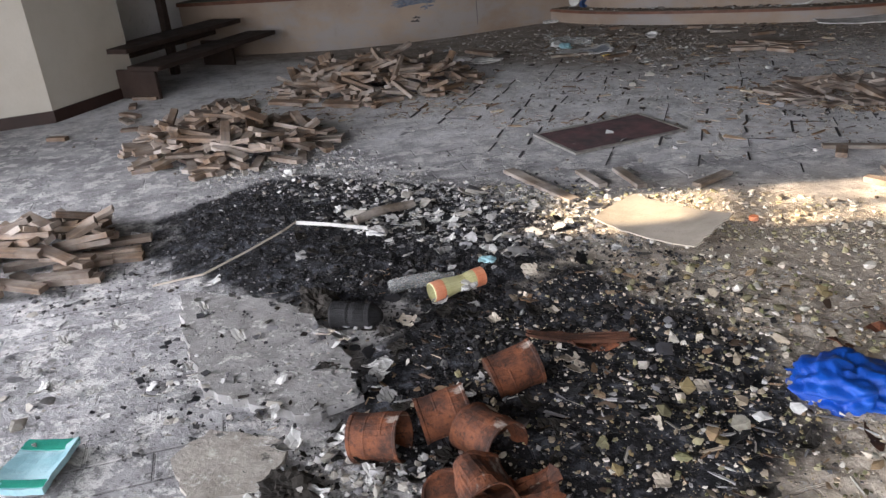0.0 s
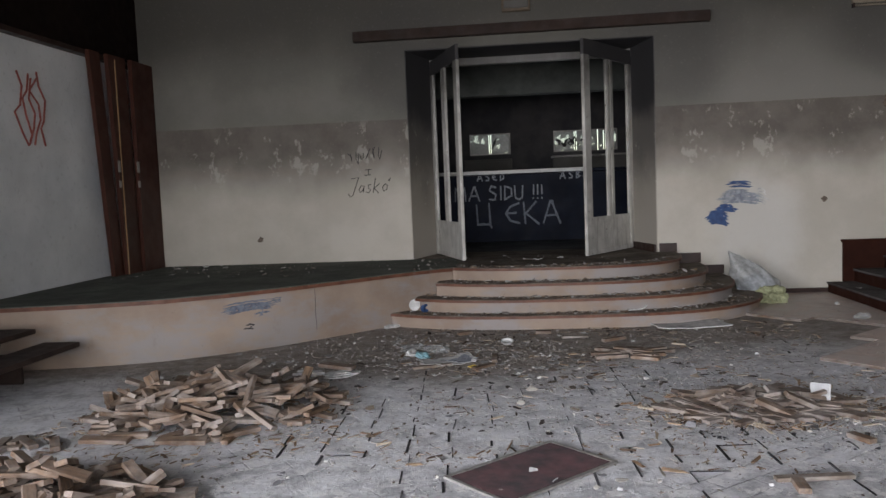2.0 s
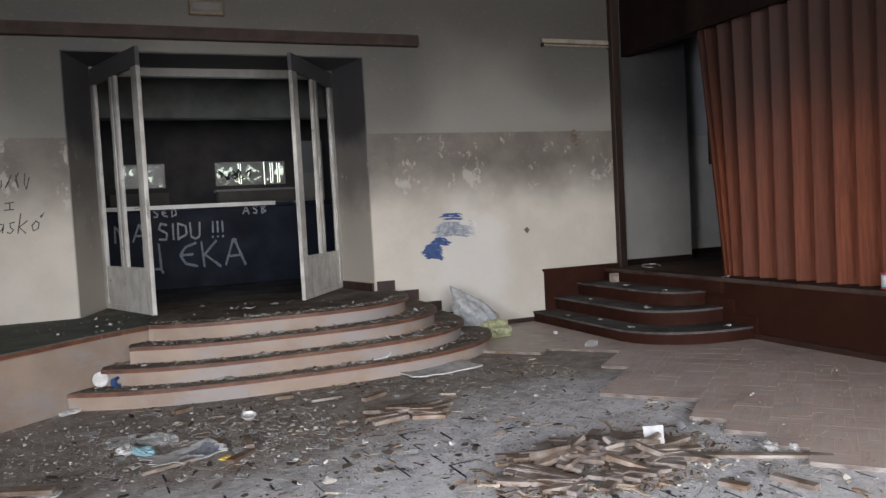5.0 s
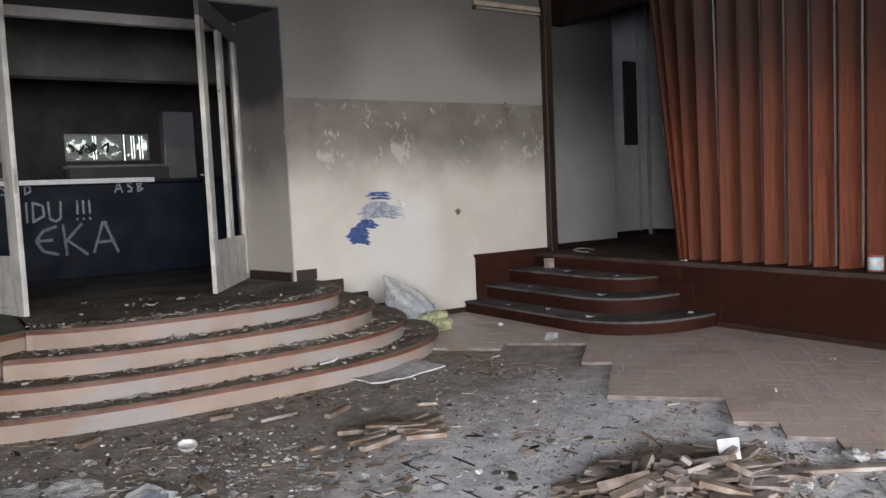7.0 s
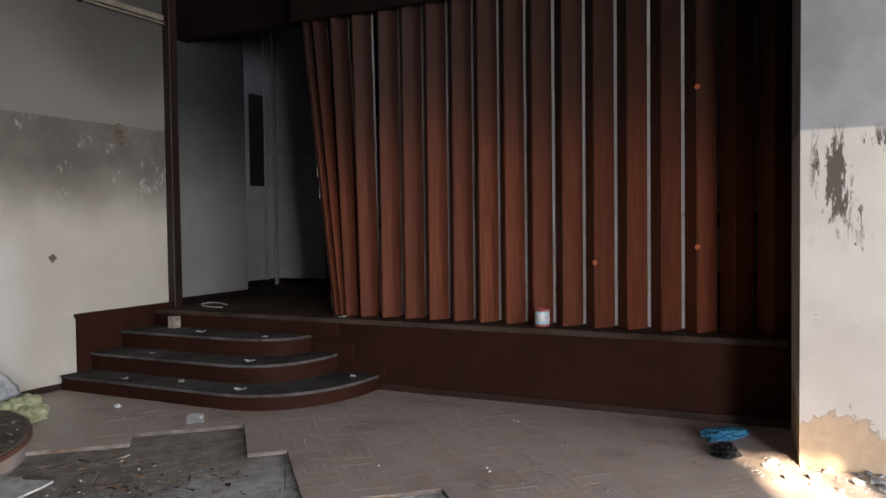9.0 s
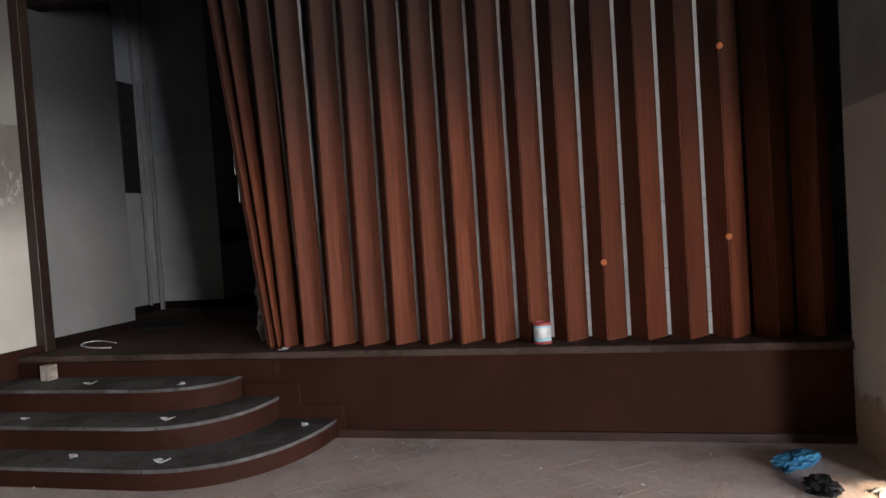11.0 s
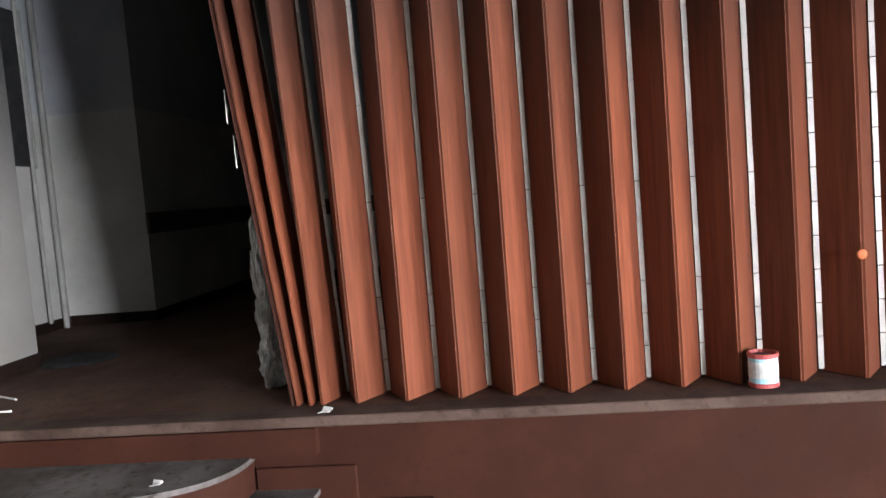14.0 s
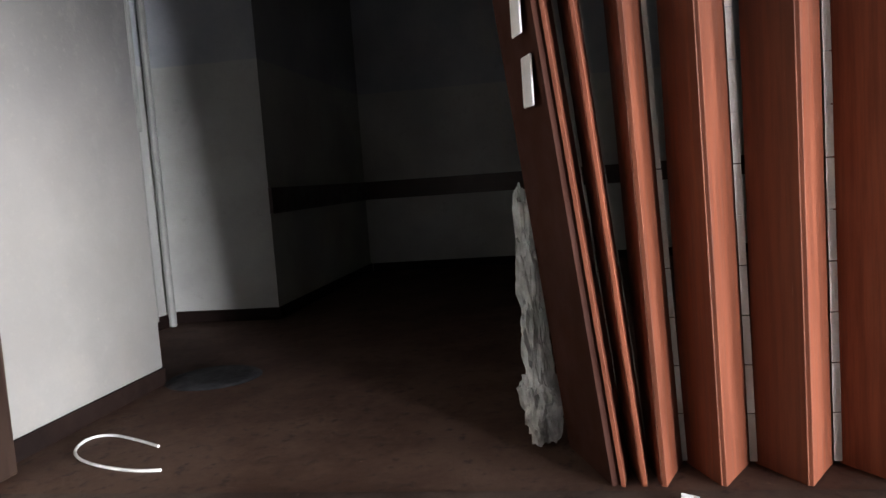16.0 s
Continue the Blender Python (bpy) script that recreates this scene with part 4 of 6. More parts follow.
                row.append(bm.verts.new(place(u, off, zc) if place else (u, y - off, zc)))
        for i in range(n):
            bm.faces.new((dn[i], dn[i + 1], up[i + 1], up[i]))
        part("stroke", bm, material, top)
    return top


smear(1.55, 1.92, 1.04, 0.16, BLUEPAINT, "paint_smear", "thick blue paint smear on the cream wall", 9, NW, 0.95)
smear(1.66, 2.02, 1.17, 0.08, BLUEPAINT, "paint_smear", "dark blue brush stroke over the thick smear", 4, NW, 0.7)
smear(1.70, 2.34, 1.29, 0.13, GREYPAINT, "paint_smear", "dry grey-blue brush strokes on the cream wall", 9, NW, 0.75)
smear(1.76, 2.18, 1.385, 0.05, GREYPAINT, "paint_smear", "dry grey-blue brush stroke on the cream wall", 4, NW, 0.7)
smear(1.80, 2.22, 1.48, 0.07, BLUEPAINT, "paint_smear", "dark blue dry brush stroke on the cream wall", 5, NW, 0.6)
smear(2.16, 2.42, 1.30, 0.17, PAPER, "paint_smear", "thin whitish smear beside the blue strokes", 6, NW, 0.35)

HOLED = plain("bare_brown_plaster", (0.085, 0.066, 0.052), (0.17, 0.135, 0.105), 25.0, 0.9, vec="pos", vary=0)
chip_mesh = [mesh_of("plaster_chip", crumple_flat(0.055, 0.05, k)) for k in range(3)]
for k, (x, z, sc) in enumerate(((-4.577, 0.966, 1.0), (3.087, 1.26, 0.9), (3.884, 2.49, 1.3), (3.92, 2.40, 0.8))):
    if not chip_mesh[k % 3].materials:
        chip_mesh[k % 3].materials.append(HOLED)
    ob = new("plaster_chip", chip_mesh[k % 3])
    ob.matrix_world = pose(x, NW - 0.001, z, 90, 0, 0) @ Matrix.Diagonal((sc, sc * (1.5 if z > 2 else 1), 1, 1))
    tagged(ob, "dark chipped hole in the wall plaster", "chip", "chips in the plaster")

# ---- west side: folded door and wooden steps ----
r = root("folding_door", pose(-6.11, 10.62, 0.622), "dark red-brown folded wooden door with white plates", "door")
for k, (a, b, xx) in enumerate(((-0.60, -0.36, -0.03), (-0.355, 0.02, 0.02), (0.025, 0.605, 0.06))):
    bm = boxes(((xx - 0.03, a, 0), (xx + 0.03, b, 2.86)), bevel=0.006)
    for v in bm.verts:
        v.co.y -= (0.085, 0.05, 0.0)[k] * v.co.z * (1 if v.co.y < b - 0.02 or k == 0 else 0.6 * (k < 2))
    part("panel", bm, DOORBROWN, r)
for y in (-0.40, 0.02):
    p = part("lock_plate", boxes(((0.045 if y < 0 else 0.085, y - 0.03, 1.35), (0.052 if y < 0 else 0.094, y + 0.03, 1.50)), bevel=0.002), PALE, r, "pale lock plate")
    part("lock_plate", boxes(((0.045 if y < 0 else 0.085, y - 0.025, 1.15), (0.052 if y < 0 else 0.094, y + 0.03, 1.24)), bevel=0.002), PALE, r, "pale lock plate")
part("edge_strip", boxes(((0.052, -0.355, 0.0), (0.060, -0.335, 2.8))), NEWWOOD, r, "thin worn wooden edge strip")

r = root("wooden_steps", pose(-5.6, 6.3, 0), "dark brown worn wooden steps beside the platform", "steps")
for x0, x1, z in ((0.30, 0.66, 0.31), (-0.05, 0.34, 0.465)):
    part("tread", boxes(((x0, -0.95, z - 0.045), (x1, 0.95 - 0.15 * (x1 < 0.5), z)), bevel=0.006), DARKTRIM, r)
part("stringer", boxes(((-0.1, -0.9, 0), (0.56, -0.86, 0.265)), bevel=0.003), DARKTRIM, r)
part("stringer", boxes(((-0.1, 0.6, 0), (0.30, 0.64, 0.265)), bevel=0.003), DARKTRIM, r)
part("riser", boxes(((-0.02, -0.85, 0.31), (0.02, 0.75, 0.42)), bevel=0.003), DARKTRIM, r)
part("post", boxes(((-0.16, 0.1, 0.0), (-0.08, 0.18, 0.9)), bevel=0.006), DARKTRIM, r)

rng = random.Random(3)
lines = [[(-6.276, 8.62 + 0.09 * k + rng.uniform(-0.05, 0.05) + 0.06 * math.sin(i * 1.7 + k), 3.05 - 0.16 * i + rng.uniform(-0.05, 0.05)) for i in range(6)] for k in range(5)]
scrawl(lines, 0.014, REDINK, "graffiti_scrawl", "faded red-brown spray scrawl on the pale side wall")


def on_front(u, off, z):
    """A point on the platform's front, u metres along its edge from the steps."""
    left = u
    for (ax, ay), (bx, by) in zip(EDGE, EDGE[1:]):
        run = math.hypot(bx - ax, by - ay)
        if left <= run:
            k = left / run
            return (ax + (bx - ax) * k + off * (ay - by) * -1 / run, ay + (by - ay) * k + off * (bx - ax) / run, z)
        left -= run
    return (EDGE[-1][0], EDGE[-1][1], z)


smear(2.38, 3.02, 0.445, 0.085, SMEAR, "paint_smear", "dry grey-blue paint smudge on the platform front", 7, NW, 0.6, on_front)
smear(2.10, 2.55, 0.49, 0.03, SMEAR, "paint_smear", "thin grey-blue stroke on the platform front", 3, NW, 0.5, on_front)
smear(2.45, 2.66, 0.37, 0.045, SMEAR, "paint_smear", "small blue-grey dab on the platform front", 3, NW, 0.6, on_front)
smear(2.66, 2.75, 0.245, 0.04, INK, "paint_smear", "small dark dab on the platform front", 3, NW, 0.6, on_front)
bm = bmesh.new()
line = [on_front(1.94 + 0.003 * math.sin(5 * i), 0.0015, 0.10 + 0.46 * i / 8) for i in range(9)]
tube(line, [0.002, 0.003, 0.003, 0.004, 0.003, 0.004, 0.003, 0.003, 0.002], 5, bm)
thing("joint_crack", bm, INK, "thin upright crack in the painted platform front", "crack")

# ---- bar room ----
r = root("bar_counter", pose(-0.7, 14.4, 0.615), "navy bar counter with a white edge and sprayed letters", "counter")
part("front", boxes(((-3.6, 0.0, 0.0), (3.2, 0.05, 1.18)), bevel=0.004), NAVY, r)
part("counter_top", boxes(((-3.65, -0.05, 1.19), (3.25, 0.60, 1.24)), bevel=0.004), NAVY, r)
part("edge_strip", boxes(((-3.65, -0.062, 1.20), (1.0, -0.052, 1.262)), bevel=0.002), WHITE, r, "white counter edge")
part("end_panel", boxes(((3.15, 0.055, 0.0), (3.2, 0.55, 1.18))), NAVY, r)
STROKES = {}
STROKES["A"] = [((0, 0), (0.45, 1.0), (0.62, 0.95)), ((0.5, 1.0), (0.95, -0.03)), ((0.1, 0.35), (0.85, 0.38))]
STROKES["B"] = [((0.05, 0), (0.0, 1)), ((0, 0.98), (0.6, 0.85), (0.1, 0.52)), ((0.1, 0.52), (0.7, 0.3), (0.0, 0.0))]
STROKES["D"] = [((0.05, 0), (0.05, 1)), ((0.0, 0.98), (0.6, 0.8), (0.65, 0.3), (0.0, 0.02))]
STROKES["E"] = [((0.75, 0.95), (0.25, 0.8), (0.0, 0.5), (0.25, 0.18), (0.8, 0.05)), ((0.0, 0.5), (0.6, 0.52))]
STROKES["I"] = [((0.1, 0), (0.08, 1))]
STROKES["J"] = [((0.0, 0.95), (0.02, 0.05), (0.75, 0.05)), ((0.7, 1.0), (0.72, 0.0), (0.8, -0.12))]
STROKES["K"] = [((0.08, 0), (0.0, 1)), ((0.7, 1.0), (0.08, 0.45)), ((0.1, 0.5), (0.85, -0.02))]
STROKES["M"] = [((0, 0), (0.05, 1), (0.45, 0.4), (0.85, 1), (0.9, 0))]
STROKES["S"] = [((0.65, 0.9), (0.2, 1.0), (0.05, 0.7), (0.6, 0.4), (0.5, 0.05), (0.0, 0.08))]
STROKES["U"] = [((0, 1), (0.05, 0.15), (0.35, 0.0), (0.65, 0.15), (0.7, 1))]
STROKES["!"] = [((0.1, 1), (0.08, 0.3)), ((0.06, 0.12), (0.05, 0.0))]


def brushed(text, x, z, size, broad, material, label, seed, gap=0.22):
    """Hand-brushed letters on the counter front: each letter a part made of flat ragged strokes."""
    rg = random.Random(seed)
    top = root("graffiti_lettering", Matrix(), label, "graffiti")
    for ch in text:
        if ch == " ":
            x += 0.45 * size
            continue
        bm = bmesh.new()
        wide = 0.0
        tip = rg.uniform(-0.05, 0.05)
        for n, line in enumerate(STROKES[ch]):
            pts = []
            for (ax, az), (bx, bz) in zip(line, line[1:]):
                pts += [(ax + (bx - ax) * i / 5, az + (bz - az) * i / 5) for i in range(5)]
            pts.append(line[-1])
            ring = []
            for i, (a, b) in enumerate(pts):
                c, d = pts[min(i + 1, len(pts) - 1)], pts[max(i - 1, 0)]
                t = Vector((c[0] - d[0], c[1] - d[1])).normalized()
                w = broad / size * rg.uniform(0.75, 1.15)
                for side in (w, -w):
                    u, v = a - t.y * side + tip * b, b + t.x * side
                    ring.append(bm.verts.new((x + u * size * 0.8, 14.3965 - 0.0006 * n, z + v * size)))
                wide = max(wide, a)
            for i in range(len(pts) - 1):
                bm.faces.new((ring[2 * i], ring[2 * i + 1], ring[2 * i + 3], ring[2 * i + 2]))
        part("letter", bm, material, top)
        x += (wide * 0.8 + gap) * size
    return top


brushed("MA SIDU !!!", -2.06, 1.35, 0.255, 0.017, CHALK, "white brushed capitals on the navy counter", 3)
brushed("J EKA", -1.68, 0.91, 0.40, 0.021, FAINT, "large pale brushed capitals on the navy counter", 4, 0.17)
brushed("ASED", -1.66, 1.70, 0.125, 0.013, GREYPAINT, "faint pale capitals under the counter edge", 5, 0.45)
brushed("ASB", -0.20, 1.69, 0.125, 0.013, GREYPAINT, "faint pale capitals under the counter edge", 6, 0.5)


def bar_window(name, x0, x1, cols):
    r = root(name, pose((x0 + x1) / 2, 19.12, 2.36), "small high bar window with scrawled dusty panes", "", kind="structure")
    w = (x1 - x0) / 2
    sash = part("window_frame", boxes(((-w, 0, 0), (w, 0.04, 0.03)), ((-w, 0, 0.47), (w, 0.04, 0.5)), ((-w, 0, 0.03), (-w + 0.03, 0.04, 0.47)), ((w - 0.03, 0, 0.03), (w, 0.04, 0.47))), PALE, r)
    for k in range(1, cols):
        x = -w + 2 * w * k / cols
        part("glazing_bar", boxes(((x - 0.012, 0.005, 0.03), (x + 0.012, 0.035, 0.47))), DARKTRIM, sash)
    for k in range(cols):
        a, b = -w + 2 * w * k / cols + 0.03, -w + 2 * w * (k + 1) / cols - 0.03
        p = part("pane", boxes(((a, 0.018, 0.03), (b, 0.022, 0.47))), GLASS, sash)
        p.visible_shadow = False
    return r


bar_window("window_1", -2.10, -1.13, 2)
bar_window("window_2", -0.12, 0.90, 2)
bar_window("window_3", 0.92, 1.36, 3)
rng = random.Random(21)
lines = [[(x + rng.uniform(-0.07, 0.07), 19.10, 2.6 + rng.uniform(-0.13, 0.13)) for _ in range(5)] for x in (0.0, 0.14, 0.28, 0.42, 0.56, 0.3, -1.5)]
scrawl(lines, 0.02, INK, "graffiti_scrawl", "black scrawls across the bar window panes")
r = root("back_bar_cabinet", pose(-1.65, 18.7, 0.615), "grey back bar cabinet under the window", "cabinet")
part("body", boxes(((-0.55, -0.2, 0), (0.55, 0.3, 1.62)), bevel=0.006), CEIL, r)
for z in (1.15, 1.37):
    part("drawer", boxes(((-0.5, -0.222, z), (0.5, -0.202, z + 0.19)), bevel=0.004), CEIL, r)
r = root("back_bar_cabinet", pose(0.65, 18.7, 0.615), "long grey back bar cabinet under the windows", "cabinet")
part("body", boxes(((-0.8, -0.2, 0), (0.9, 0.3, 1.60)), bevel=0.006), CEIL, r)
part("worktop", boxes(((-0.84, -0.24, 1.602), (0.94, 0.3, 1.64)), bevel=0.004), PALE, r)

# ---- folding wall on the stage ----
ORANGESPOT = plain("orange_spot", (0.34, 0.085, 0.03), (0.46, 0.14, 0.05), 30.0, 0.7)
fold = root("folding_wall", pose(4.44, 7.0, 0.664), "red-brown wooden accordion folding wall, partly drawn open", "partition")
APEX = [9.030, 8.968, 8.912, 8.745] + [8.510 - 0.2470 * k for k in range(7)] + [6.770 - 0.2675 * k for k in range(7)]
LEAN = {0: 0.110, 1: 0.095, 2: 0.045, 3: 0.02}
TOP = 3.95


def leaf(p, q, thick, lean, z1=TOP):
    """An upright board from plan point p to q that leans along y by lean metres a metre."""
    d = (Vector(q) - Vector(p)).normalized()
    n = Vector((-d.y, d.x)) * thick / 2
    bm = prism([(p[0] + n.x, p[1] + n.y), (q[0] + n.x, q[1] + n.y), (q[0] - n.x, q[1] - n.y), (p[0] - n.x, p[1] - n.y)], 0.0, z1)
    for v in bm.verts:
        v.co.y += lean * v.co.z
    bmesh.ops.bevel(bm, geom=[e for e in bm.edges if abs((e.verts[0].co - e.verts[1].co).z) > 1], offset=0.0009, segments=1, affect="EDGES")
    return bm


rng = random.Random(2)
for k, y in enumerate(APEX):
    yy = y - 7.0
    gap = (APEX[k - 1] - y) if k else 0.08
    nxt = (y - APEX[k + 1]) if k + 1 < len(APEX) else 0.2455
    lean = LEAN.get(k, 0.0) + rng.uniform(-0.002, 0.002)
    narrow = min(gap, 0.265)
    depth = math.sqrt(max(0.21 ** 2 - (narrow * 0.47) ** 2, 0.01))
    if k > 0:
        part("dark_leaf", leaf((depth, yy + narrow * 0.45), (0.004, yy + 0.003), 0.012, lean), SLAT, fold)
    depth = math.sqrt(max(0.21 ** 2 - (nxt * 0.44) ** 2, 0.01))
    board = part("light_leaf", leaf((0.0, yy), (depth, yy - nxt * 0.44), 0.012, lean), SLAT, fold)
    if k > len(APEX) - 4:
        continue
    bm = bmesh.new()
    seg, z = 0.152, 0.01
    xc, yc = depth - 0.016, yy - nxt * 0.50
    w = max(nxt * 0.046, 0.005)
    while z < TOP - 0.02:
        box(bm, (xc - 0.002, yc - w, z), (xc + 0.002, yc + w, min(z + seg - 0.004, TOP)))
        z += seg
    for v in bm.verts:
        v.co.y += lean * v.co.z
    part("hinge_strip", bm, PALE, board, "pale segmented hinge strip")
lead = leaf((0.012, 2.045), (0.36, 2.17), 0.035, 0.110)
post = part("end_post", lead, BROWN, fold, "dark brown end panel")
for z in (1.13, 1.34):
    bm = boxes(((-0.004, -0.045, 0), (0.003, 0.045, 0.15)), bevel=0.002)
    box(bm, (-0.012, -0.01, 0.05), (-0.004, 0.01, 0.09))
    bmesh.ops.transform(bm, matrix=Matrix.Translation((0.085, 2.118 + 0.11 * z, z)) @ Matrix.Rotation(math.atan2(0.125, 0.348) + math.pi / 2, 4, "Z"), verts=bm.verts)
    part("lock_plate", bm, WHITE, post, "white worn lock plate")
# small orange discs on the front edges of the leaves
for y, z in ((6.38, 1.20), (5.70, 1.33), (5.71, 2.555)):
    k = min(range(len(APEX)), key=lambda i: abs(APEX[i] - y))
    part("wood_plug", lathe([(0.0, -0.004), (0.022, -0.003), (0.017, 0.002), (0.0, 0.003)], 14), ORANGESPOT, fold, "small orange spot").matrix_local = pose(-0.006, APEX[k] - 7.0 + 0.005, z - 0.664, 0, -90, 0)

# ---- on the stage ----
r = root("paint_can", pose(4.40, 6.945, 0.665) @ Matrix.Scale(0.86, 4), "small pale blue tin can with a red rim", "can")
part("body", lathe([(0.0, 0.004), (0.068, 0.004), (0.070, 0.01), (0.070, 0.155), (0.066, 0.158), (0.064, 0.02), (0.0, 0.018)], 24), SKYBLUE, r)
part("rim", lathe([(0.071, 0.148), (0.075, 0.152), (0.075, 0.170), (0.066, 0.172), (0.064, 0.150), (0.071, 0.148)], 24), REDTIN, r, "red rolled rim")
part("base_rim", lathe([(0.071, 0.002), (0.0745, 0.004), (0.0745, 0.020), (0.071, 0.024)], 24), REDTIN, r, "red base rim")
part("label_band", lathe([(0.0708, 0.05), (0.0712, 0.055), (0.0712, 0.125), (0.0708, 0.13)], 24), PAPER, r, "white and blue label")

hoop = [(4.84, 10.73), (4.92, 10.87), (4.99, 11.02), (4.953, 11.10), (4.811, 11.07), (4.702, 10.969), (4.627, 10.818), (4.592, 10.678), (4.60, 10.587)]
thing("plastic_strap", tube(rounded([(x, y, 0.668) for x, y in hoop]), 0.006, 6), PAPER, "white bent plastic strap on the stage floor", "strap")
thing("floor_cover", lathe([(0.0, 0.02), (0.20, 0.018), (0.23, 0.010), (0.245, 0.0)], 28), BLACKRAG, "dark round cover lying on the stage floor", "lid", pose(5.88, 11.0, 0.661))
for x, rr, z0 in ((7.20, 0.018, 0.74), (7.42, 0.028, 0.664)):
    thing("wall_pipe", tube([(x, 12.06, z0), (x, 12.06, 5.1)], rr, 10), PIPE, "painted heating pipe upright in the niche", "pipe")
r = root("wall_cabinet", pose(7.12, 12.115, 2.10), "dark open electrical box on the niche wall", "cabinet")
part("box", boxes(((-0.20, -0.05, 0), (0.12, 0.0, 1.30)), bevel=0.004), HOLE, r)
part("frame_edge", boxes(((0.121, -0.06, -0.02), (0.15, 0.0, 1.32)), bevel=0.003), PIPE, r)
thing("wood_block", boxes(((-0.05, -0.04, 0), (0.05, 0.04, 0.12)), bevel=0.004), OLDWOOD, "weathered wood block on the stage step", "wood block", pose(4.15, 10.82, 0.496))

def crumple(size, seed, rough=0.35, squash=0.5, detail=3):
    """A crumpled lump: a fine ball pushed about by noise, flattened underneath."""
    bm = bmesh.new()
    bmesh.ops.create_icosphere(bm, subdivisions=detail, radius=1.0)
    off = Vector((seed * 7.3, seed * 3.1, seed * 1.7))
    for v in bm.verts:
        d = v.co.copy()
        n = noise.noise(d * 1.6 + off) * 0.6 + noise.noise(d * 4.5 + off) * 0.4 + abs(noise.noise(d * 9 + off)) * 0.2
        v.co = d * (1 + rough * n * 1.5)
        v.co.x *= size[0]
        v.co.y *= size[1]
        v.co.z = max(v.co.z * size[2], -size[2] * squash)
    lift = -min(v.co.z for v in bm.verts)
    for v in bm.verts:
        v.co.z += lift
    return bm


r = root("plastic_sheet", pose(4.84, 9.27, 0.665), "crumpled clear plastic sheet hanging beside the folding wall", "plastic sheet")
for k, (z, s) in enumerate(((0.0, (0.08, 0.065, 0.14)), (0.16, (0.07, 0.045, 0.18)), (0.36, (0.06, 0.040, 0.20)), (0.58, (0.045, 0.03, 0.16)))):
    bm = crumple(s, 11 + k, 0.5, 1.0, 4)
    for v in bm.verts:
        v.co.y += 0.05 * (v.co.z + z) * 0.6
        v.co.z += z
    part("fold", bm, BAGFILM, r)

# ---- bags by the steps ----
BEFORE_LITTER = set(bpy.data.objects)
r = root("refuse_bag", pose(2.20, 10.80, 0.0), "clear plastic bag with blue-grey refuse slumped against the step", "bag")
bm = crumple((0.25, 0.20, 0.30), 4, 0.30, 0.7, 4)
for v in bm.verts:
    t = v.co.z / 0.55
    if t > 0.6:
        k = 1 - (t - 0.6) * 0.9
        v.co.x = v.co.x * k - (t - 0.6) * 0.18
        v.co.y *= k
        v.co.z += (t - 0.6) * 0.22
for v in bm.verts:
    v.co.x += 0.45 * (0.22 - v.co.z)
for f in bm.faces:
    f.smooth = True
part("film", bm, BAGFILM, r)
part("contents", crumple((0.20, 0.16, 0.18), 5, 0.4, 0.8, 4), plain("blue_grey_refuse", (0.22, 0.25, 0.30), (0.38, 0.41, 0.46), 10, 0.7), r, "blue-grey crumpled refuse")
thing("refuse_bag", crumple((0.17, 0.14, 0.13), 6, 0.35, 0.8, 4), GREENISH, "small yellow-green knotted refuse bag on the floor", "bag", pose(2.30, 10.50, 0.0))

# ---- debris on the open floor ----
def slab(sx, sy, sz, seed, bend=0.0, sub=6, jag=0.12, rnd=0.1):
    """A thin torn sheet with uneven edges and a bend."""
    rg = random.Random(seed)
    bm = bmesh.new()
    g = [[None] * (sub + 1) for _ in range(sub + 1)]
    lo = [[None] * (sub + 1) for _ in range(sub + 1)]
    for i in range(sub + 1):
        for j in range(sub + 1):
            u, v = i / sub - 0.5, j / sub - 0.5
            e = (i in (0, sub)) or (j in (0, sub))
            x = sx * (u + (rg.uniform(-jag, jag) * 0.35 if e else 0))
            y = sy * (v + (rg.uniform(-jag, jag) * 0.35 if e else 0))
            z = bend * (u * u * 2 + 0.7 * u * v + rg.uniform(-rnd, rnd)) + abs(bend) * 0.2
            z = max(z, 0.0)
            g[i][j] = bm.verts.new((x, y, z + sz))
            lo[i][j] = bm.verts.new((x, y, z))
    for i in range(sub):
        for j in range(sub):
            bm.faces.new((g[i][j], g[i + 1][j], g[i + 1][j + 1], g[i][j + 1]))
            bm.faces.new((lo[i][j], lo[i][j + 1], lo[i + 1][j + 1], lo[i + 1][j]))
    ring = [(i, 0) for i in range(sub)] + [(sub, j) for j in range(sub)] + [(i, sub) for i in range(sub, 0, -1)] + [(0, j) for j in range(sub, 0, -1)]
    for (a, b), (c, d) in zip(ring, ring[1:] + ring[:1]):
        bm.faces.new((g[a][b], g[c][d], lo[c][d], lo[a][b]))
    return bm


r = root("floor_mat", pose(-0.70, 4.85, 0.003, 0, 0, 45), "worn dark red mat in a pale metal floor frame", "mat")
part("mat", slab(0.78, 0.46, 0.010, 3, 0.004, 10, 0.02), MATRED, r)
part("frame", boxes(((-0.42, -0.26, 0), (0.42, -0.235, 0.014)), ((-0.42, 0.235, 0), (0.42, 0.26, 0.014)), ((-0.42, -0.235, 0), (-0.397, 0.235, 0.014)), ((0.397, -0.235, 0), (0.42, 0.235, 0.014)), bevel=0.002), METAL, r, "dull metal frame")

thing("cardboard_sheet", slab(0.52, 0.36, 0.006, 8, 0.04, 12, 0.04, 0.012), CARD, "bent buff cardboard sheet lying on rubble", "cardboard", pose(-0.17, 3.31, 0.048, 3, 0, -23))
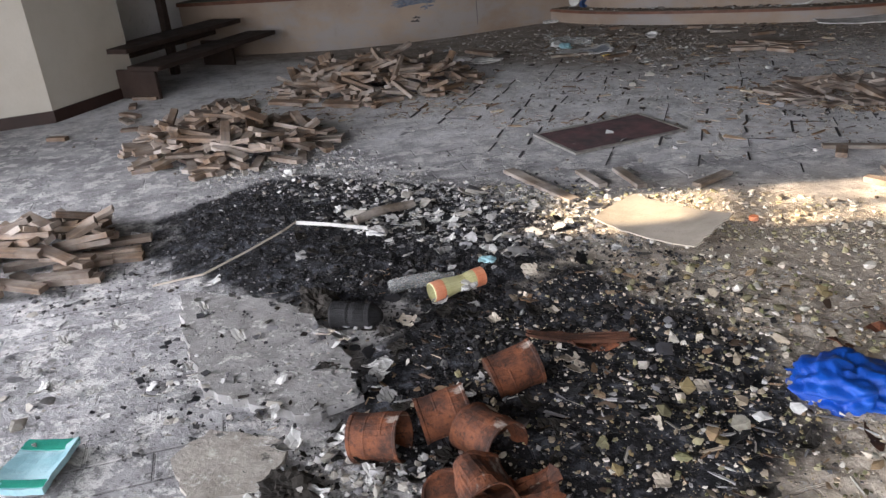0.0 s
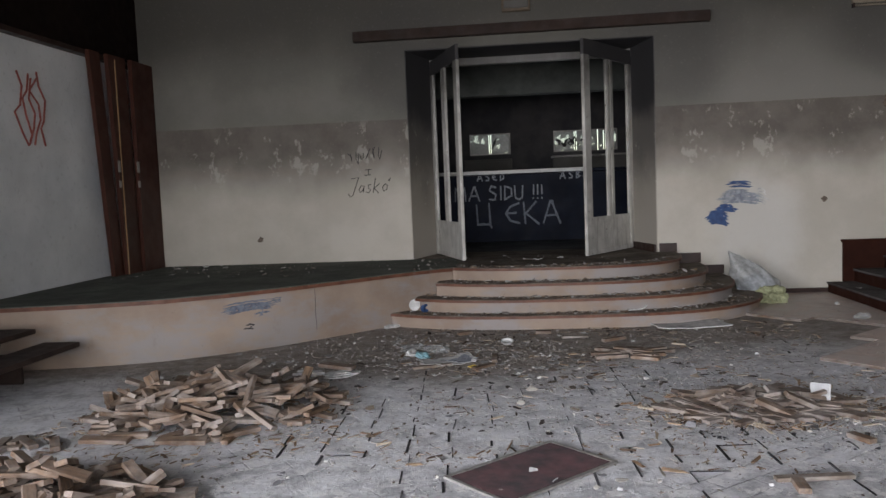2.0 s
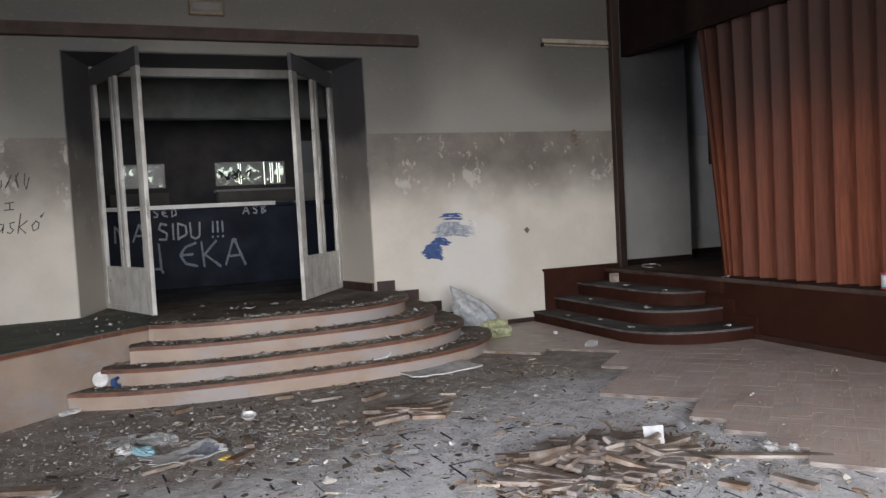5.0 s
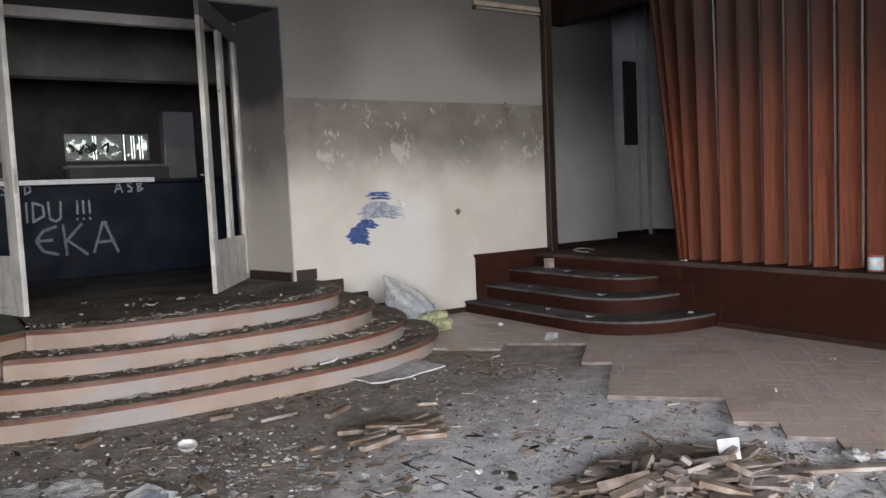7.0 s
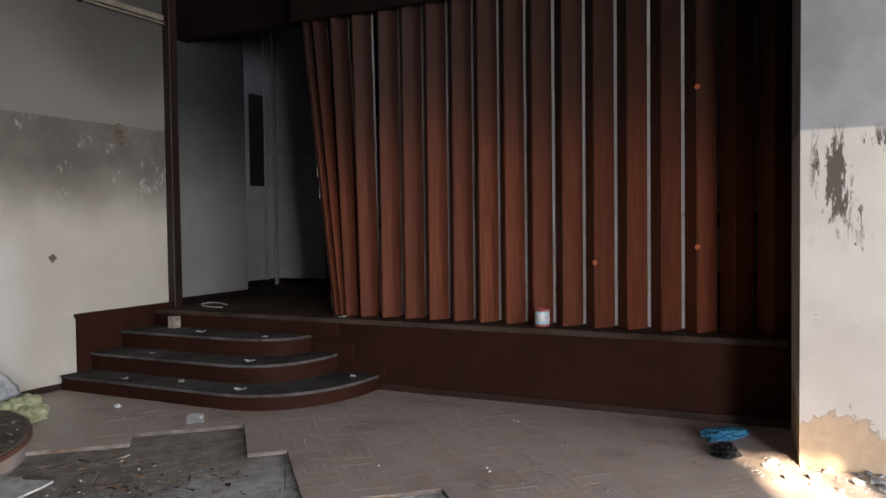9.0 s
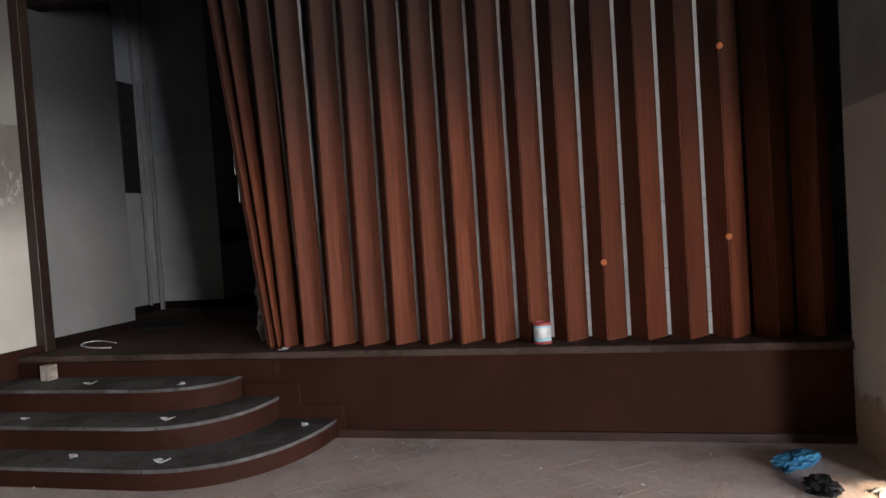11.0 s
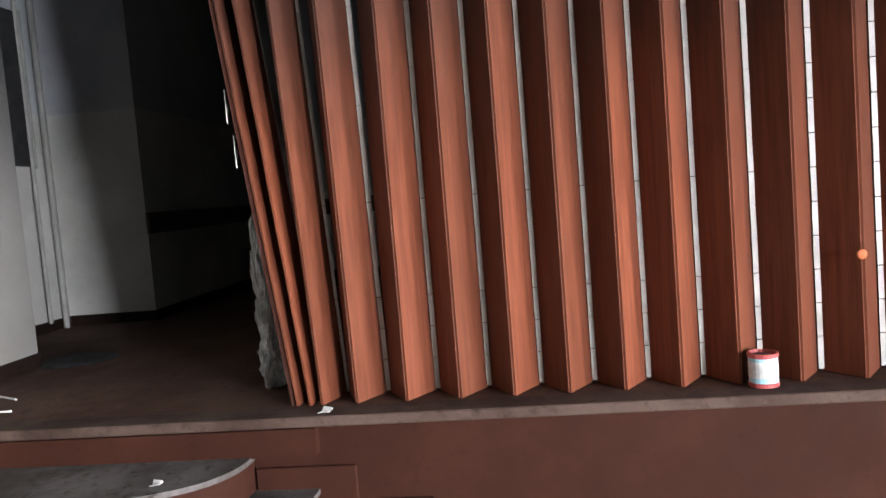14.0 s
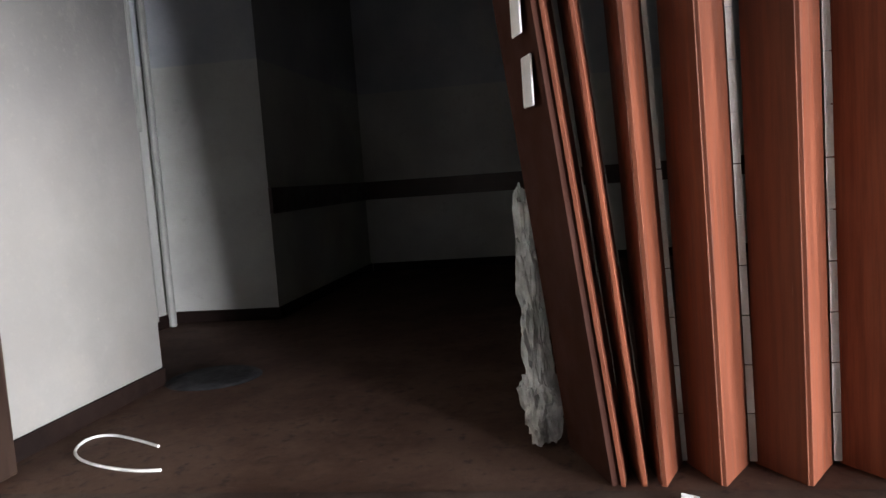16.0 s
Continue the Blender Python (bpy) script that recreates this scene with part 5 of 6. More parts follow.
thing("white_card", slab(0.125, 0.125, 0.004, 4, 0.006, 4, 0.03), OFFWHITE, "small square white card propped on the wood blocks", "card", pose(1.27, 6.08, 0.092, 76, 0, -22))
thing("broken_board", slab(0.78, 0.36, 0.012, 6, 0.03, 8, 0.10), PAPER, "broken pale grey board lying before the steps", "board", pose(1.02, 9.12, 0.003, 0, 0, 12))

r = root("picture_frame", pose(1.05, 4.18, 0.004, 0, 0, 12), "broken weathered wooden frame on the rubble", "frame")
for a, b in (((-0.19, -0.24, 0), (0.19, -0.21, 0.022)), ((-0.19, 0.21, 0), (0.19, 0.24, 0.022)), ((-0.19, -0.21, 0), (-0.16, 0.21, 0.022)), ((0.16, -0.21, 0), (0.19, 0.21, 0.022))):
    part("frame_side", boxes((a, b), bevel=0.003), OLDWOOD, r)
thing("blue_strip", boxes(((-0.17, -0.012, 0), (0.17, 0.012, 0.012)), bevel=0.003), BLUEPAINT, "dark blue plastic strip on the floor", "strip", pose(1.05, 3.90, 0.003, 0, 0, -8))


def tin(x, y, z, tilt, turn, size=1.0, dent=0.0, label="rusty open tin can lying in the ash"):
    r = root("rusty_can", pose(x, y, z, 90 - tilt, 0, turn), label, "can", "burnt cans")
    R, L = 0.074 * size, 0.155 * size
    def squash(bm):
        for v in bm.verts:
            n = noise.noise(v.co * 14 + Vector((x, y, 0)) * 9)
            v.co.x *= 1 + dent * n
            v.co.y *= 1 + dent * 0.8 * n - dent * 0.3
        return bm
    part("wall", squash(lathe([(R, -L / 2), (R, -L / 2 + 0.01), (R * 0.97, -L / 2 + 0.014), (R * 0.97, -L / 6), (R * 0.985, -L / 6 + 0.004), (R * 0.97, -L / 6 + 0.008), (R * 0.97, L / 6), (R * 0.985, L / 6 + 0.004), (R * 0.97, L / 6 + 0.008), (R * 0.97, L / 2 - 0.012), (R * 1.01, L / 2 - 0.008), (R * 1.01, L / 2), (R * 0.95, L / 2), (R * 0.94, -L / 2 + 0.02)], 26)), RUST, r)
    part("bottom", squash(lathe([(0.0, -L / 2 + 0.004), (R * 0.8, -L / 2 + 0.004), (R * 0.98, -L / 2 + 0.001)], 26)), RUSTIN, r, "dark rusted base")
    return r


tin(-0.735, 1.525, 0.062, 8, 98, 1.0, 0.10)
tin(-0.595, 1.685, 0.062, 10, 125, 1.0, 0.12)
tin(-0.43, 1.615, 0.064, 4, 62, 1.05, 0.10)
tin(-0.46, 1.96, 0.066, 14, 128, 1.05, 0.14)
tin(-0.38, 1.42, 0.055, 6, 40, 1.0, 0.35, "crushed rusty tin can lying in the ash")
thing("scrap_tin", slab(0.16, 0.07, 0.003, 15, 0.06, 6, 0.2), RUST, "crushed sheet of rusty tin", "scrap metal", pose(-0.26, 2.22, 0.02, 0, 0, 20))
thing("scrap_tin", slab(0.24, 0.20, 0.003, 16, 0.04, 6, 0.2), RUST, "rusty flattened tin beside the blue plastic", "scrap metal", pose(0.63, 2.46, 0.012, 0, 0, 40))
thing("brown_sheet", slab(0.14, 0.16, 0.003, 17, 0.03, 6, 0.2), RUSTIN, "dark rusty flattened tin under the blue plastic", "scrap metal", pose(0.63, 1.98, 0.010, 0, 0, 10))

r = root("blue_plastic_bag", pose(0.53, 2.19, 0.012), "crumpled bright blue plastic bag on the rubble", "bag")
bm = crumple((0.16, 0.15, 0.070), 3, 0.30, 0.4, 5)
for v in bm.verts:
    fold = abs(noise.noise(v.co * 9 + Vector((3, 1, 2))))
    crease = abs(noise.noise(v.co * 31 + Vector((7, 5, 1))))
    v.co *= 1.0 - 0.20 * max(0.0, 0.16 - fold) / 0.16 - 0.03 * max(0.0, 0.10 - crease) / 0.10
for f in bm.faces:
    f.smooth = True
part("film", bm, BLUECLOTH, r)
part("label_patch", crumple((0.045, 0.03, 0.012), 8, 0.4, 0.5, 3), PAPER, r, "torn printed patch").matrix_local = pose(0.08, 0.05, 0.05, 0, 0, 30)
part("label_patch", crumple((0.025, 0.012, 0.008), 9, 0.4, 0.5, 2), ORANGE, r, "torn orange patch").matrix_local = pose(0.11, 0.03, 0.056, 0, 0, 30)

r = root("printed_tube", pose(-0.86, 2.49, 0.065, 0, 90, 52), "burnt cardboard tube with orange and lime print", "tube")
part("body", lathe([(0.036, -0.12), (0.040, -0.118), (0.040, -0.05), (0.034, -0.01), (0.031, 0.03), (0.037, 0.06), (0.038, 0.12), (0.034, 0.12), (0.030, 0.03), (0.033, -0.11)], 18), LIME, r)
part("print_band", lathe([(0.0405, -0.117), (0.0415, -0.112), (0.0415, -0.075), (0.0405, -0.07)], 18), ORANGE, r, "orange end band")
part("print_band", lathe([(0.0385, 0.075), (0.0395, 0.08), (0.0395, 0.118), (0.0385, 0.12)], 18), ORANGE, r, "orange end band")
part("torn_paper", crumple((0.03, 0.045, 0.05), 12, 0.6, 0.8, 3), PAPER, r, "torn white paper").matrix_local = pose(0.01, 0.0, 0.0)
thing("plastic_bottle", lathe([(0.0, -0.14), (0.028, -0.138), (0.033, -0.12), (0.033, 0.02), (0.030, 0.06), (0.012, 0.11), (0.012, 0.14), (0.0, 0.141)], 18), FILM, "empty clear plastic bottle in the ash", "bottle", pose(-1.03, 2.52, 0.045, 0, 90, 40))

r = root("printed_packet", pose(-1.70, 1.15, 0.008, 0, 0, 18), "pale blue and teal plastic packet lying flat", "packet")
part("pack", slab(0.17, 0.22, 0.022, 22, 0.02, 8, 0.05), SKYBLUE, r)
part("header_band", slab(0.165, 0.05, 0.003, 23, 0.004, 6, 0.05), TEAL, r, "teal band").matrix_local = pose(0, 0.085, 0.028)
part("footer_band", slab(0.165, 0.03, 0.003, 24, 0.004, 6, 0.05), TEAL, r, "teal band").matrix_local = pose(0, -0.09, 0.028)

thing("stick", tube([(-1.88, 2.92, 0.07), (-1.7, 2.93, 0.072), (-1.49, 2.94, 0.066)], 0.010, 6), PAPER, "thin pale stick lying on the char", "stick")
thing("stick", tube([(-1.88, 2.92, 0.075), (-1.89, 2.8, 0.070), (-1.95, 2.58, 0.055), (-2.03, 2.37, 0.035), (-2.22, 2.25, 0.014)], 0.005, 6), CARD, "thin bent pale lath on the char", "stick")
thing("plaster_lump", crumple((0.05, 0.045, 0.04), 14, 0.4, 0.6, 3), PAPER, "lump of pale plaster at the stick's end", "plaster", pose(-1.45, 2.95, 0.01))
thing("burnt_bottle", lathe([(0.0, -0.10), (0.05, -0.098), (0.055, -0.09), (0.055, -0.03), (0.051, -0.02), (0.055, 0.0), (0.050, 0.04), (0.055, 0.06), (0.03, 0.09), (0.02, 0.10), (0.0, 0.10)], 20), BLACKRAG, "blackened bottle in the ash", "bottle", pose(-1.15, 2.17, 0.056, 0, 90, 12))
thing("burnt_rag", crumple((0.10, 0.06, 0.05), 51, 0.6, 0.6, 4), CHARWOOD, "scorched black rag at the slab edge", "rag", pose(-1.36, 2.24, 0.01, 0, 0, -35))
thing("burnt_rag", crumple((0.075, 0.065, 0.03), 52, 0.7, 0.6, 4), CHARWOOD, "charred crumpled rag in the ash", "rag", pose(-0.90, 1.29, 0.0, 0, 0, 20))
thing("paper_scrap", slab(0.09, 0.07, 0.002, 53, 0.04, 6, 0.3), GRIMY, "torn grey-white paper in the ash", "litter", pose(-1.02, 1.46, 0.01, 0, 0, 60))
thing("charred_log", tube([(-1.62, 3.05, 0.05), (-1.55, 3.16, 0.06), (-1.42, 3.32, 0.05)], [0.022, 0.026, 0.022], 8), OLDWOOD, "short half-burnt stick among white ash", "stick")
thing("bottle_cap", lathe([(0.0, 0.018), (0.02, 0.018), (0.022, 0.0), (0.0, 0.001)], 14), ORANGE, "small red bottle cap on the sunlit rubble", "cap", pose(0.22, 3.52, 0.012))
thing("blue_wrapper", crumple((0.04, 0.03, 0.02), 19, 0.5, 0.5, 3), SKYBLUE, "small crumpled blue wrapper in the ash", "wrapper", pose(-0.83, 2.79, 0.02))

# broken plates of screed at the edge of the fire
def ragged_plate(points, z0, z1, seed):
    """A plate with a crumbled outline."""
    rg = random.Random(seed)
    ring = []
    for (ax, ay), (bx, by) in zip(points, points[1:] + points[:1]):
        n = max(2, int(math.hypot(bx - ax, by - ay) / 0.035))
        ring += [(ax + (bx - ax) * i / n + rg.uniform(-0.011, 0.011), ay + (by - ay) * i / n + rg.uniform(-0.011, 0.011)) for i in range(n)]
    return prism(ring, z0, z1)


def plate_dust(name, dark, light):
    m = Mat(name, 0.9)
    m.b.inputs["Specular IOR Level"].default_value = 0.2
    mid = m.noise(6, 8, 0.7)
    c = m.mix(m.ramp(mid, 0.3, 0.7), dark, light)
    c = m.mix(m.ramp(m.noise(16, 9, 0.75), 0.55, 0.64, 0, 0.8), c, (0.60, 0.59, 0.57))
    c = m.mix(m.ramp(m.noise(9, 9, 0.75, m.stretch(m.pos, (1, 1, 1), (5, 2, 0))), 0.58, 0.68, 0, 0.8), c, (0.05, 0.048, 0.047))
    return m.done(c, None, m.math("ADD", mid, m.noise(45, 6, 0.7)), 0.008, 0.9)


PLATE = plate_dust("dusty_screed_plate", (0.20, 0.197, 0.195), (0.36, 0.353, 0.35))
TANPLATE = plate_dust("tan_screed_plate", (0.25, 0.23, 0.205), (0.39, 0.365, 0.33))
thing("screed_plate", ragged_plate([(-2.03, 2.20), (-1.60, 2.25), (-1.36, 2.17), (-1.18, 2.05), (-1.05, 1.92), (-0.91, 1.73), (-1.02, 1.58), (-1.45, 1.62), (-1.72, 1.86)], 0.0, 0.034, 5), PLATE, "broken grey screed plate dusted with ash", "screed plate")
thing("screed_plate", ragged_plate([(-1.30, 1.47), (-1.02, 1.49), (-0.98, 1.28), (-1.16, 1.17), (-1.33, 1.30)], 0.0, 0.016, 7), TANPLATE, "tan broken screed plate on the floor", "screed plate")
thing("tin_lid", lathe([(0.0, 0.004), (0.062, 0.004), (0.066, 0.009), (0.072, 0.009), (0.074, 0.002), (0.0, 0.0)], 26), RUST, "round rusty tin lid lying in the ash", "lid", pose(-0.46, 1.38, 0.05, 16, 8, 0))
thing("scrap_tin", slab(0.22, 0.15, 0.004, 18, 0.07, 8, 0.25), RUST, "crumpled rusty tin sheet in the ash", "scrap metal", pose(-0.28, 1.42, 0.03, 0, 0, 25))
thing("scrap_tin", slab(0.34, 0.05, 0.010, 19, 0.02, 8, 0.2), RUSTIN, "dark rusty flat bar half buried in char", "scrap metal", pose(-0.30, 2.22, 0.05, 0, 0, 12))
rg = random.Random(404)
burnt = []
for k in range(8):
    me = mesh_of("burnt_paper", slab(rg.uniform(0.05, 0.13), rg.uniform(0.035, 0.085), 0.0015, 500 + k, rg.uniform(0.012, 0.03), 6, 0.35, 0.15))
    me.materials.append((GRIMY, CHARWOOD, PAPER, BLACKRAG, GRIMY, CHARWOOD, CARD, CHARWOOD)[k])
    burnt.append(me)
for cx, cy, sx, sy, n, kinds in ((-1.25, 3.27, 0.36, 0.20, 46, (0, 2, 4, 0, 1)), (-1.75, 2.95, 0.45, 0.28, 40, (1, 3, 5, 7, 0)), (-0.95, 2.15, 0.22, 0.28, 46, (1, 3, 0, 5, 4, 6)), (-0.35, 2.0, 0.30, 0.30, 50, (1, 5, 7, 3, 6)), (-1.9, 1.7, 0.45, 0.35, 26, (0, 4, 2)), (-0.85, 1.45, 0.2, 0.14, 16, (0, 2, 1, 5))):
    for i in range(n):
        ob = new("burnt_paper", burnt[rg.choice(kinds)])
        ob.matrix_world = pose(rg.gauss(cx, sx) + 0.12, rg.gauss(cy, sy) + 0.05, 0.028, rg.gauss(0, 14), rg.gauss(0, 14), rg.uniform(0, 360)) @ Matrix.Scale(rg.uniform(0.5, 1.15), 4)
        tagged(ob, "curled half-burnt scrap of paper in the ash", "litter", "burnt paper in the ash")

# litter before the steps
r = root("newspaper", pose(-1.45, 7.55, 0.003, 0, 0, 20), "crumpled wet newspaper and plastic on the floor", "paper")
part("sheet", slab(0.50, 0.30, 0.004, 31, 0.05, 10, 0.2), PAPER, r)
part("sheet", slab(0.26, 0.18, 0.003, 32, 0.03, 8, 0.15), GREYPAINT, r, "grey printed sheet").matrix_local = pose(0.12, -0.06, 0.016, 0, 0, 30)
for x, y, s, mt, nm, lb in ((-1.85, 8.12, (0.13, 0.10, 0.035), FILM, "plastic_bag", "crumpled clear plastic bag on the floor"), (-1.60, 8.02, (0.15, 0.10, 0.04), FILM, "plastic_bag", "crumpled clear plastic bag on the floor"),
                            (-1.82, 7.90, (0.08, 0.06, 0.03), PAPER, "paper_scrap", "crumpled white paper scrap on the floor"), (-1.70, 7.78, (0.12, 0.05, 0.03), SKYBLUE, "paper_scrap", "crumpled pale blue wrapper on the floor"),
                            (-2.32, 7.08, (0.14, 0.07, 0.03), PAPER, "paper_scrap", "crumpled white paper scrap on the floor"),
                            (-1.19, 7.36, (0.045, 0.03, 0.012), YELLOW, "paper_scrap", "crumpled orange wrapper on the floor"), (-2.28, 9.42, (0.10, 0.05, 0.025), PAPER, "paper_scrap", "crumpled white scrap beside the steps"),
                            (-3.95, 6.95, (0.09, 0.07, 0.035), PAPER, "paper_scrap", "crumpled white scrap behind the wood blocks"), (-2.62, 7.15, (0.12, 0.06, 0.03), PAPER, "paper_scrap", "torn white scrap on the wood blocks"),
                            (1.85, 5.72, (0.07, 0.045, 0.035), GRIMY, "plaster_lump", "lump of pale plaster at the parquet edge"), (1.98, 5.66, (0.04, 0.035, 0.025), GRIMY, "plaster_lump", "lump of pale plaster at the parquet edge"),
                            (2.85, 9.25, (0.09, 0.06, 0.04), FILM, "plastic_scrap", "crumpled clear plastic scrap by the stage step"), (2.95, 10.2, (0.035, 0.03, 0.02), PAPER, "paper_scrap", "small white scrap by the stage step")):
    thing(nm, crumple(s, int(abs(x * 31 + y * 17)) % 40 + 20, 0.55, 0.5, 3), mt, lb, "litter", pose(x, y, 0.028 if x > 2.5 else 0.002, 0, 0, (x * 140) % 360))
thing("enamel_bowl", lathe([(0.0, 0.006), (0.05, 0.0), (0.075, 0.03), (0.082, 0.045), (0.076, 0.045), (0.06, 0.02), (0.0, 0.012)], 22), PAPER, "small dirty white bowl on the floor", "bowl", pose(-0.92, 8.33, 0.01, 14, 0, 0) @ Matrix.Scale(0.75, 4))
thing("plastic_disc", lathe([(0.0, 0.006), (0.052, 0.005), (0.060, 0.0), (0.068, 0.010), (0.068, 0.024), (0.060, 0.028), (0.0, 0.024)], 24), PAPER, "white round plastic lid leaning on the step", "lid", pose(-2.03, 9.63, 0.225, 72, 0, -8))
thing("blue_cup", lathe([(0.0, 0.0), (0.04, 0.0), (0.05, 0.05), (0.045, 0.05), (0.036, 0.006), (0.0, 0.006)], 16), BLUEPAINT, "small crushed blue plastic cup on the step", "cup", pose(-1.93, 9.55, 0.195, 80, 0, 60))
thing("blue_rag", crumple((0.17, 0.08, 0.04), 41, 0.45, 0.5, 4), plain("blue_foil", (0.03, 0.15, 0.28), (0.06, 0.25, 0.42), 10, 0.5), "crumpled blue rag beside the pier", "rag", pose(4.0, 5.5, 0.027, 0, 0, -38))
thing("black_rag", crumple((0.10, 0.08, 0.045), 42, 0.5, 0.5, 4), BLACKRAG, "crumpled black rag beside the pier", "rag", pose(3.56, 5.45, 0.027, 0, 0, 20))
strap = [(0.55, 9.86, 0.335), (0.62, 9.72, 0.34), (0.66, 9.55, 0.32), (0.65, 9.44, 0.30), (0.62, 9.38, 0.20), (0.55, 9.28, 0.175), (0.40, 9.26, 0.168)]
thing("plastic_strap", tube(rounded(strap), 0.008, 6), PAPER, "pale plastic strap trailing down the steps", "strap")

rg = random.Random(91)
sheets = []
for k, (sx, sy) in enumerate(((0.10, 0.06), (0.06, 0.035), (0.16, 0.025), (0.04, 0.03), (0.08, 0.06))):
    me = mesh_of("paper_scrap", slab(sx, sy, 0.002, 300 + k, 0.018, 6, 0.35))
    me.materials.append((GRIMY, PAPER, OLDWOOD, GRIMY, GRIMY)[k])
    sheets.append(me)
for k in range(80):
    ob = new("paper_scrap", sheets[k % 5])
    ob.matrix_world = pose(rg.gauss(-1.35, 0.75), rg.gauss(7.75, 0.45), 0.004, 0, 0, rg.uniform(0, 360))
    tagged(ob, "torn dirty paper scrap on the bare floor", "litter", "paper before the steps")

# the litter lies a little south-west of where it was first laid out
for ob in set(bpy.data.objects) - BEFORE_LITTER:
    if ob.parent is None:
        ob.location += Vector((-0.12, -0.05, 0.0))

# scraps on treads, platform and stage steps
rng = random.Random(12)
scraps = [slab(0.09, 0.05, 0.003, 60 + k, 0.02, 4, 0.3) for k in range(4)]
scrap_mesh = []
for k, bm in enumerate(scraps):
    me = mesh_of("scrap", bm)
    me.materials.append((PAPER, PAPER, OLDWOOD, CARD)[k])
    scrap_mesh.append(me)
spots = []
for _ in range(10):
    spots.append((rng.uniform(-5.8, -2.6), rng.uniform(9.2, 11.1), 0.624))
for _ in range(8):
    spots.append((rng.uniform(-2.0, 0.6), rng.uniform(10.4, 12.6), 0.624))
for z, y0 in ((0.158, 9.15), (0.313, 9.34), (0.468, 9.56)):
    for _ in range(5):
        spots.append((rng.uniform(-1.6, 0.9), y0 + rng.uniform(0.0, 0.1), z))
for x, y, z in ((3.25, 9.2, 0.166), (3.22, 10.5, 0.166), (3.3, 9.9, 0.166), (4.08, 8.62, 0.166), (3.6, 10.55, 0.331), (3.62, 9.4, 0.331), (3.98, 10.3, 0.496), (3.95, 9.5, 0.496), (4.30, 8.86, 0.666)):
    spots.append((x, y, z))
for i, (x, y, z) in enumerate(spots):
    k = rng.choice((0, 0, 1, 1, 2, 3)) if x < 3 else rng.choice((0, 1))
    s = rng.uniform(0.5, 1.2)
    ob = new("litter_scrap", scrap_mesh[k])
    ob.matrix_world = pose(x, y, z, 0, 0, rng.uniform(0, 360)) @ Matrix.Diagonal((s, s, s, 1))
    tagged(ob, "small torn scrap of paper or board on the step", "litter", "scraps on the steps")


# ---- loose parquet ----
def block_mesh(L, W=0.062, T=0.029, wood_kind=PARQ):
    bm = boxes(((-L / 2, -W / 2, 0), (L / 2, W / 2, T)), bevel=0.002)
    me = mesh_of("parquet_block", bm)
    me.materials.append(wood_kind)
    return me


BLOCKS = [block_mesh(0.29), block_mesh(0.25), block_mesh(0.16), block_mesh(0.27, 0.05), block_mesh(0.24, 0.066, 0.022)]
DUSTY_BLOCKS = [block_mesh(L, W, 0.024, PARQ_DUSTY) for L, W in ((0.26, 0.06), (0.20, 0.06), (0.12, 0.055), (0.15, 0.06), (0.24, 0.035))]
BLOCK_ORANGE = block_mesh(0.32, 0.085)


def loose(x, y, z, tilt, roll, turn, me, label, group):
    ob = new("parquet_block", me)
    ob.matrix_world = pose(x, y, z, roll, tilt, turn)
    return tagged(ob, label, "wood block", group)


def heap_poses(cx, cy, rx, ry, h, n, seed, turn0, spread):
    """Poses of blocks thrown on a heap, the lowest first."""
    rg = random.Random(seed)
    out = []
    for i in range(n):
        a, q = rg.uniform(0, 2 * math.pi), rg.random() ** 0.6
        x, y = cx + rx * q * math.cos(a), cy + ry * q * math.sin(a)
        top = h * max(1 - q ** 1.5, 0)
        level = (i / n) ** 0.8
        flat = 1.0 if top > 0.03 and level > 0.2 else 0.08
        tilt, roll = rg.gauss(0, 13) * flat, rg.gauss(0, 16) * flat
        lift = 0.13 * abs(math.sin(radians(tilt))) + 0.03 * abs(math.sin(radians(roll)))
        out.append((pose(x, y, top * level + lift + 0.002, roll, tilt, rg.uniform(-spread, spread) + turn0), rg.randrange(len(BLOCKS))))
    return out


def pile(cx, cy, rx, ry, h, n, under, seed, group, turn0=0, spread=180, label="loose grimy oak parquet block in a heap", stock=None):
    poses = heap_poses(cx, cy, rx, ry, h, n + under, seed, turn0, spread)
    bm = bmesh.new()
    for m4, k in poses[:under]:
        bmesh.ops.create_cube(bm, size=1.0, matrix=m4 @ Matrix.Diagonal((0.26, 0.06, 0.028, 1)) @ Matrix.Translation((0, 0, 0.5)))
    thing("parquet_rubble", bm, PARQ_ISL, "broken parquet under the heap of blocks", "wood rubble", kind="stuff")
    for m4, k in poses[under:]:
        ob = new("parquet_block", (stock or BLOCKS)[k])
        ob.matrix_world = m4
        tagged(ob, label, "wood block", group)


pile(-3.12, 6.05, 0.90, 0.72, 0.27, 135, 130, 1, "heap of parquet by the platform")
pile(-3.35, 4.15, 0.74, 0.58, 0.22, 85, 100, 2, "heap of parquet by the pier")
pile(-3.15, 2.30, 0.42, 0.46, 0.17, 34, 34, 3, "heap of parquet by the fire", 10, 35)
pile(0.72, 6.02, 0.66, 0.42, 0.055, 62, 40, 4, "scattered parquet before the stage", -15, 55, "loose dusty grey-brown parquet block", DUSTY_BLOCKS)
pile(0.15, 7.72, 0.36, 0.22, 0.03, 12, 4, 5, "few parquet blocks before the steps", -10, 40)
for x, y, z, turn in ((-3.05, 5.25, 0.02, 8), (-2.45, 6.95, 0.10, -15), (-3.6, 5.3, 0.01, 5)):
    loose(x, y, z, 3, 4, turn, BLOCK_ORANGE, "clean reddish parquet block on the heap", "heap of parquet by the platform")
rg = random.Random(77)
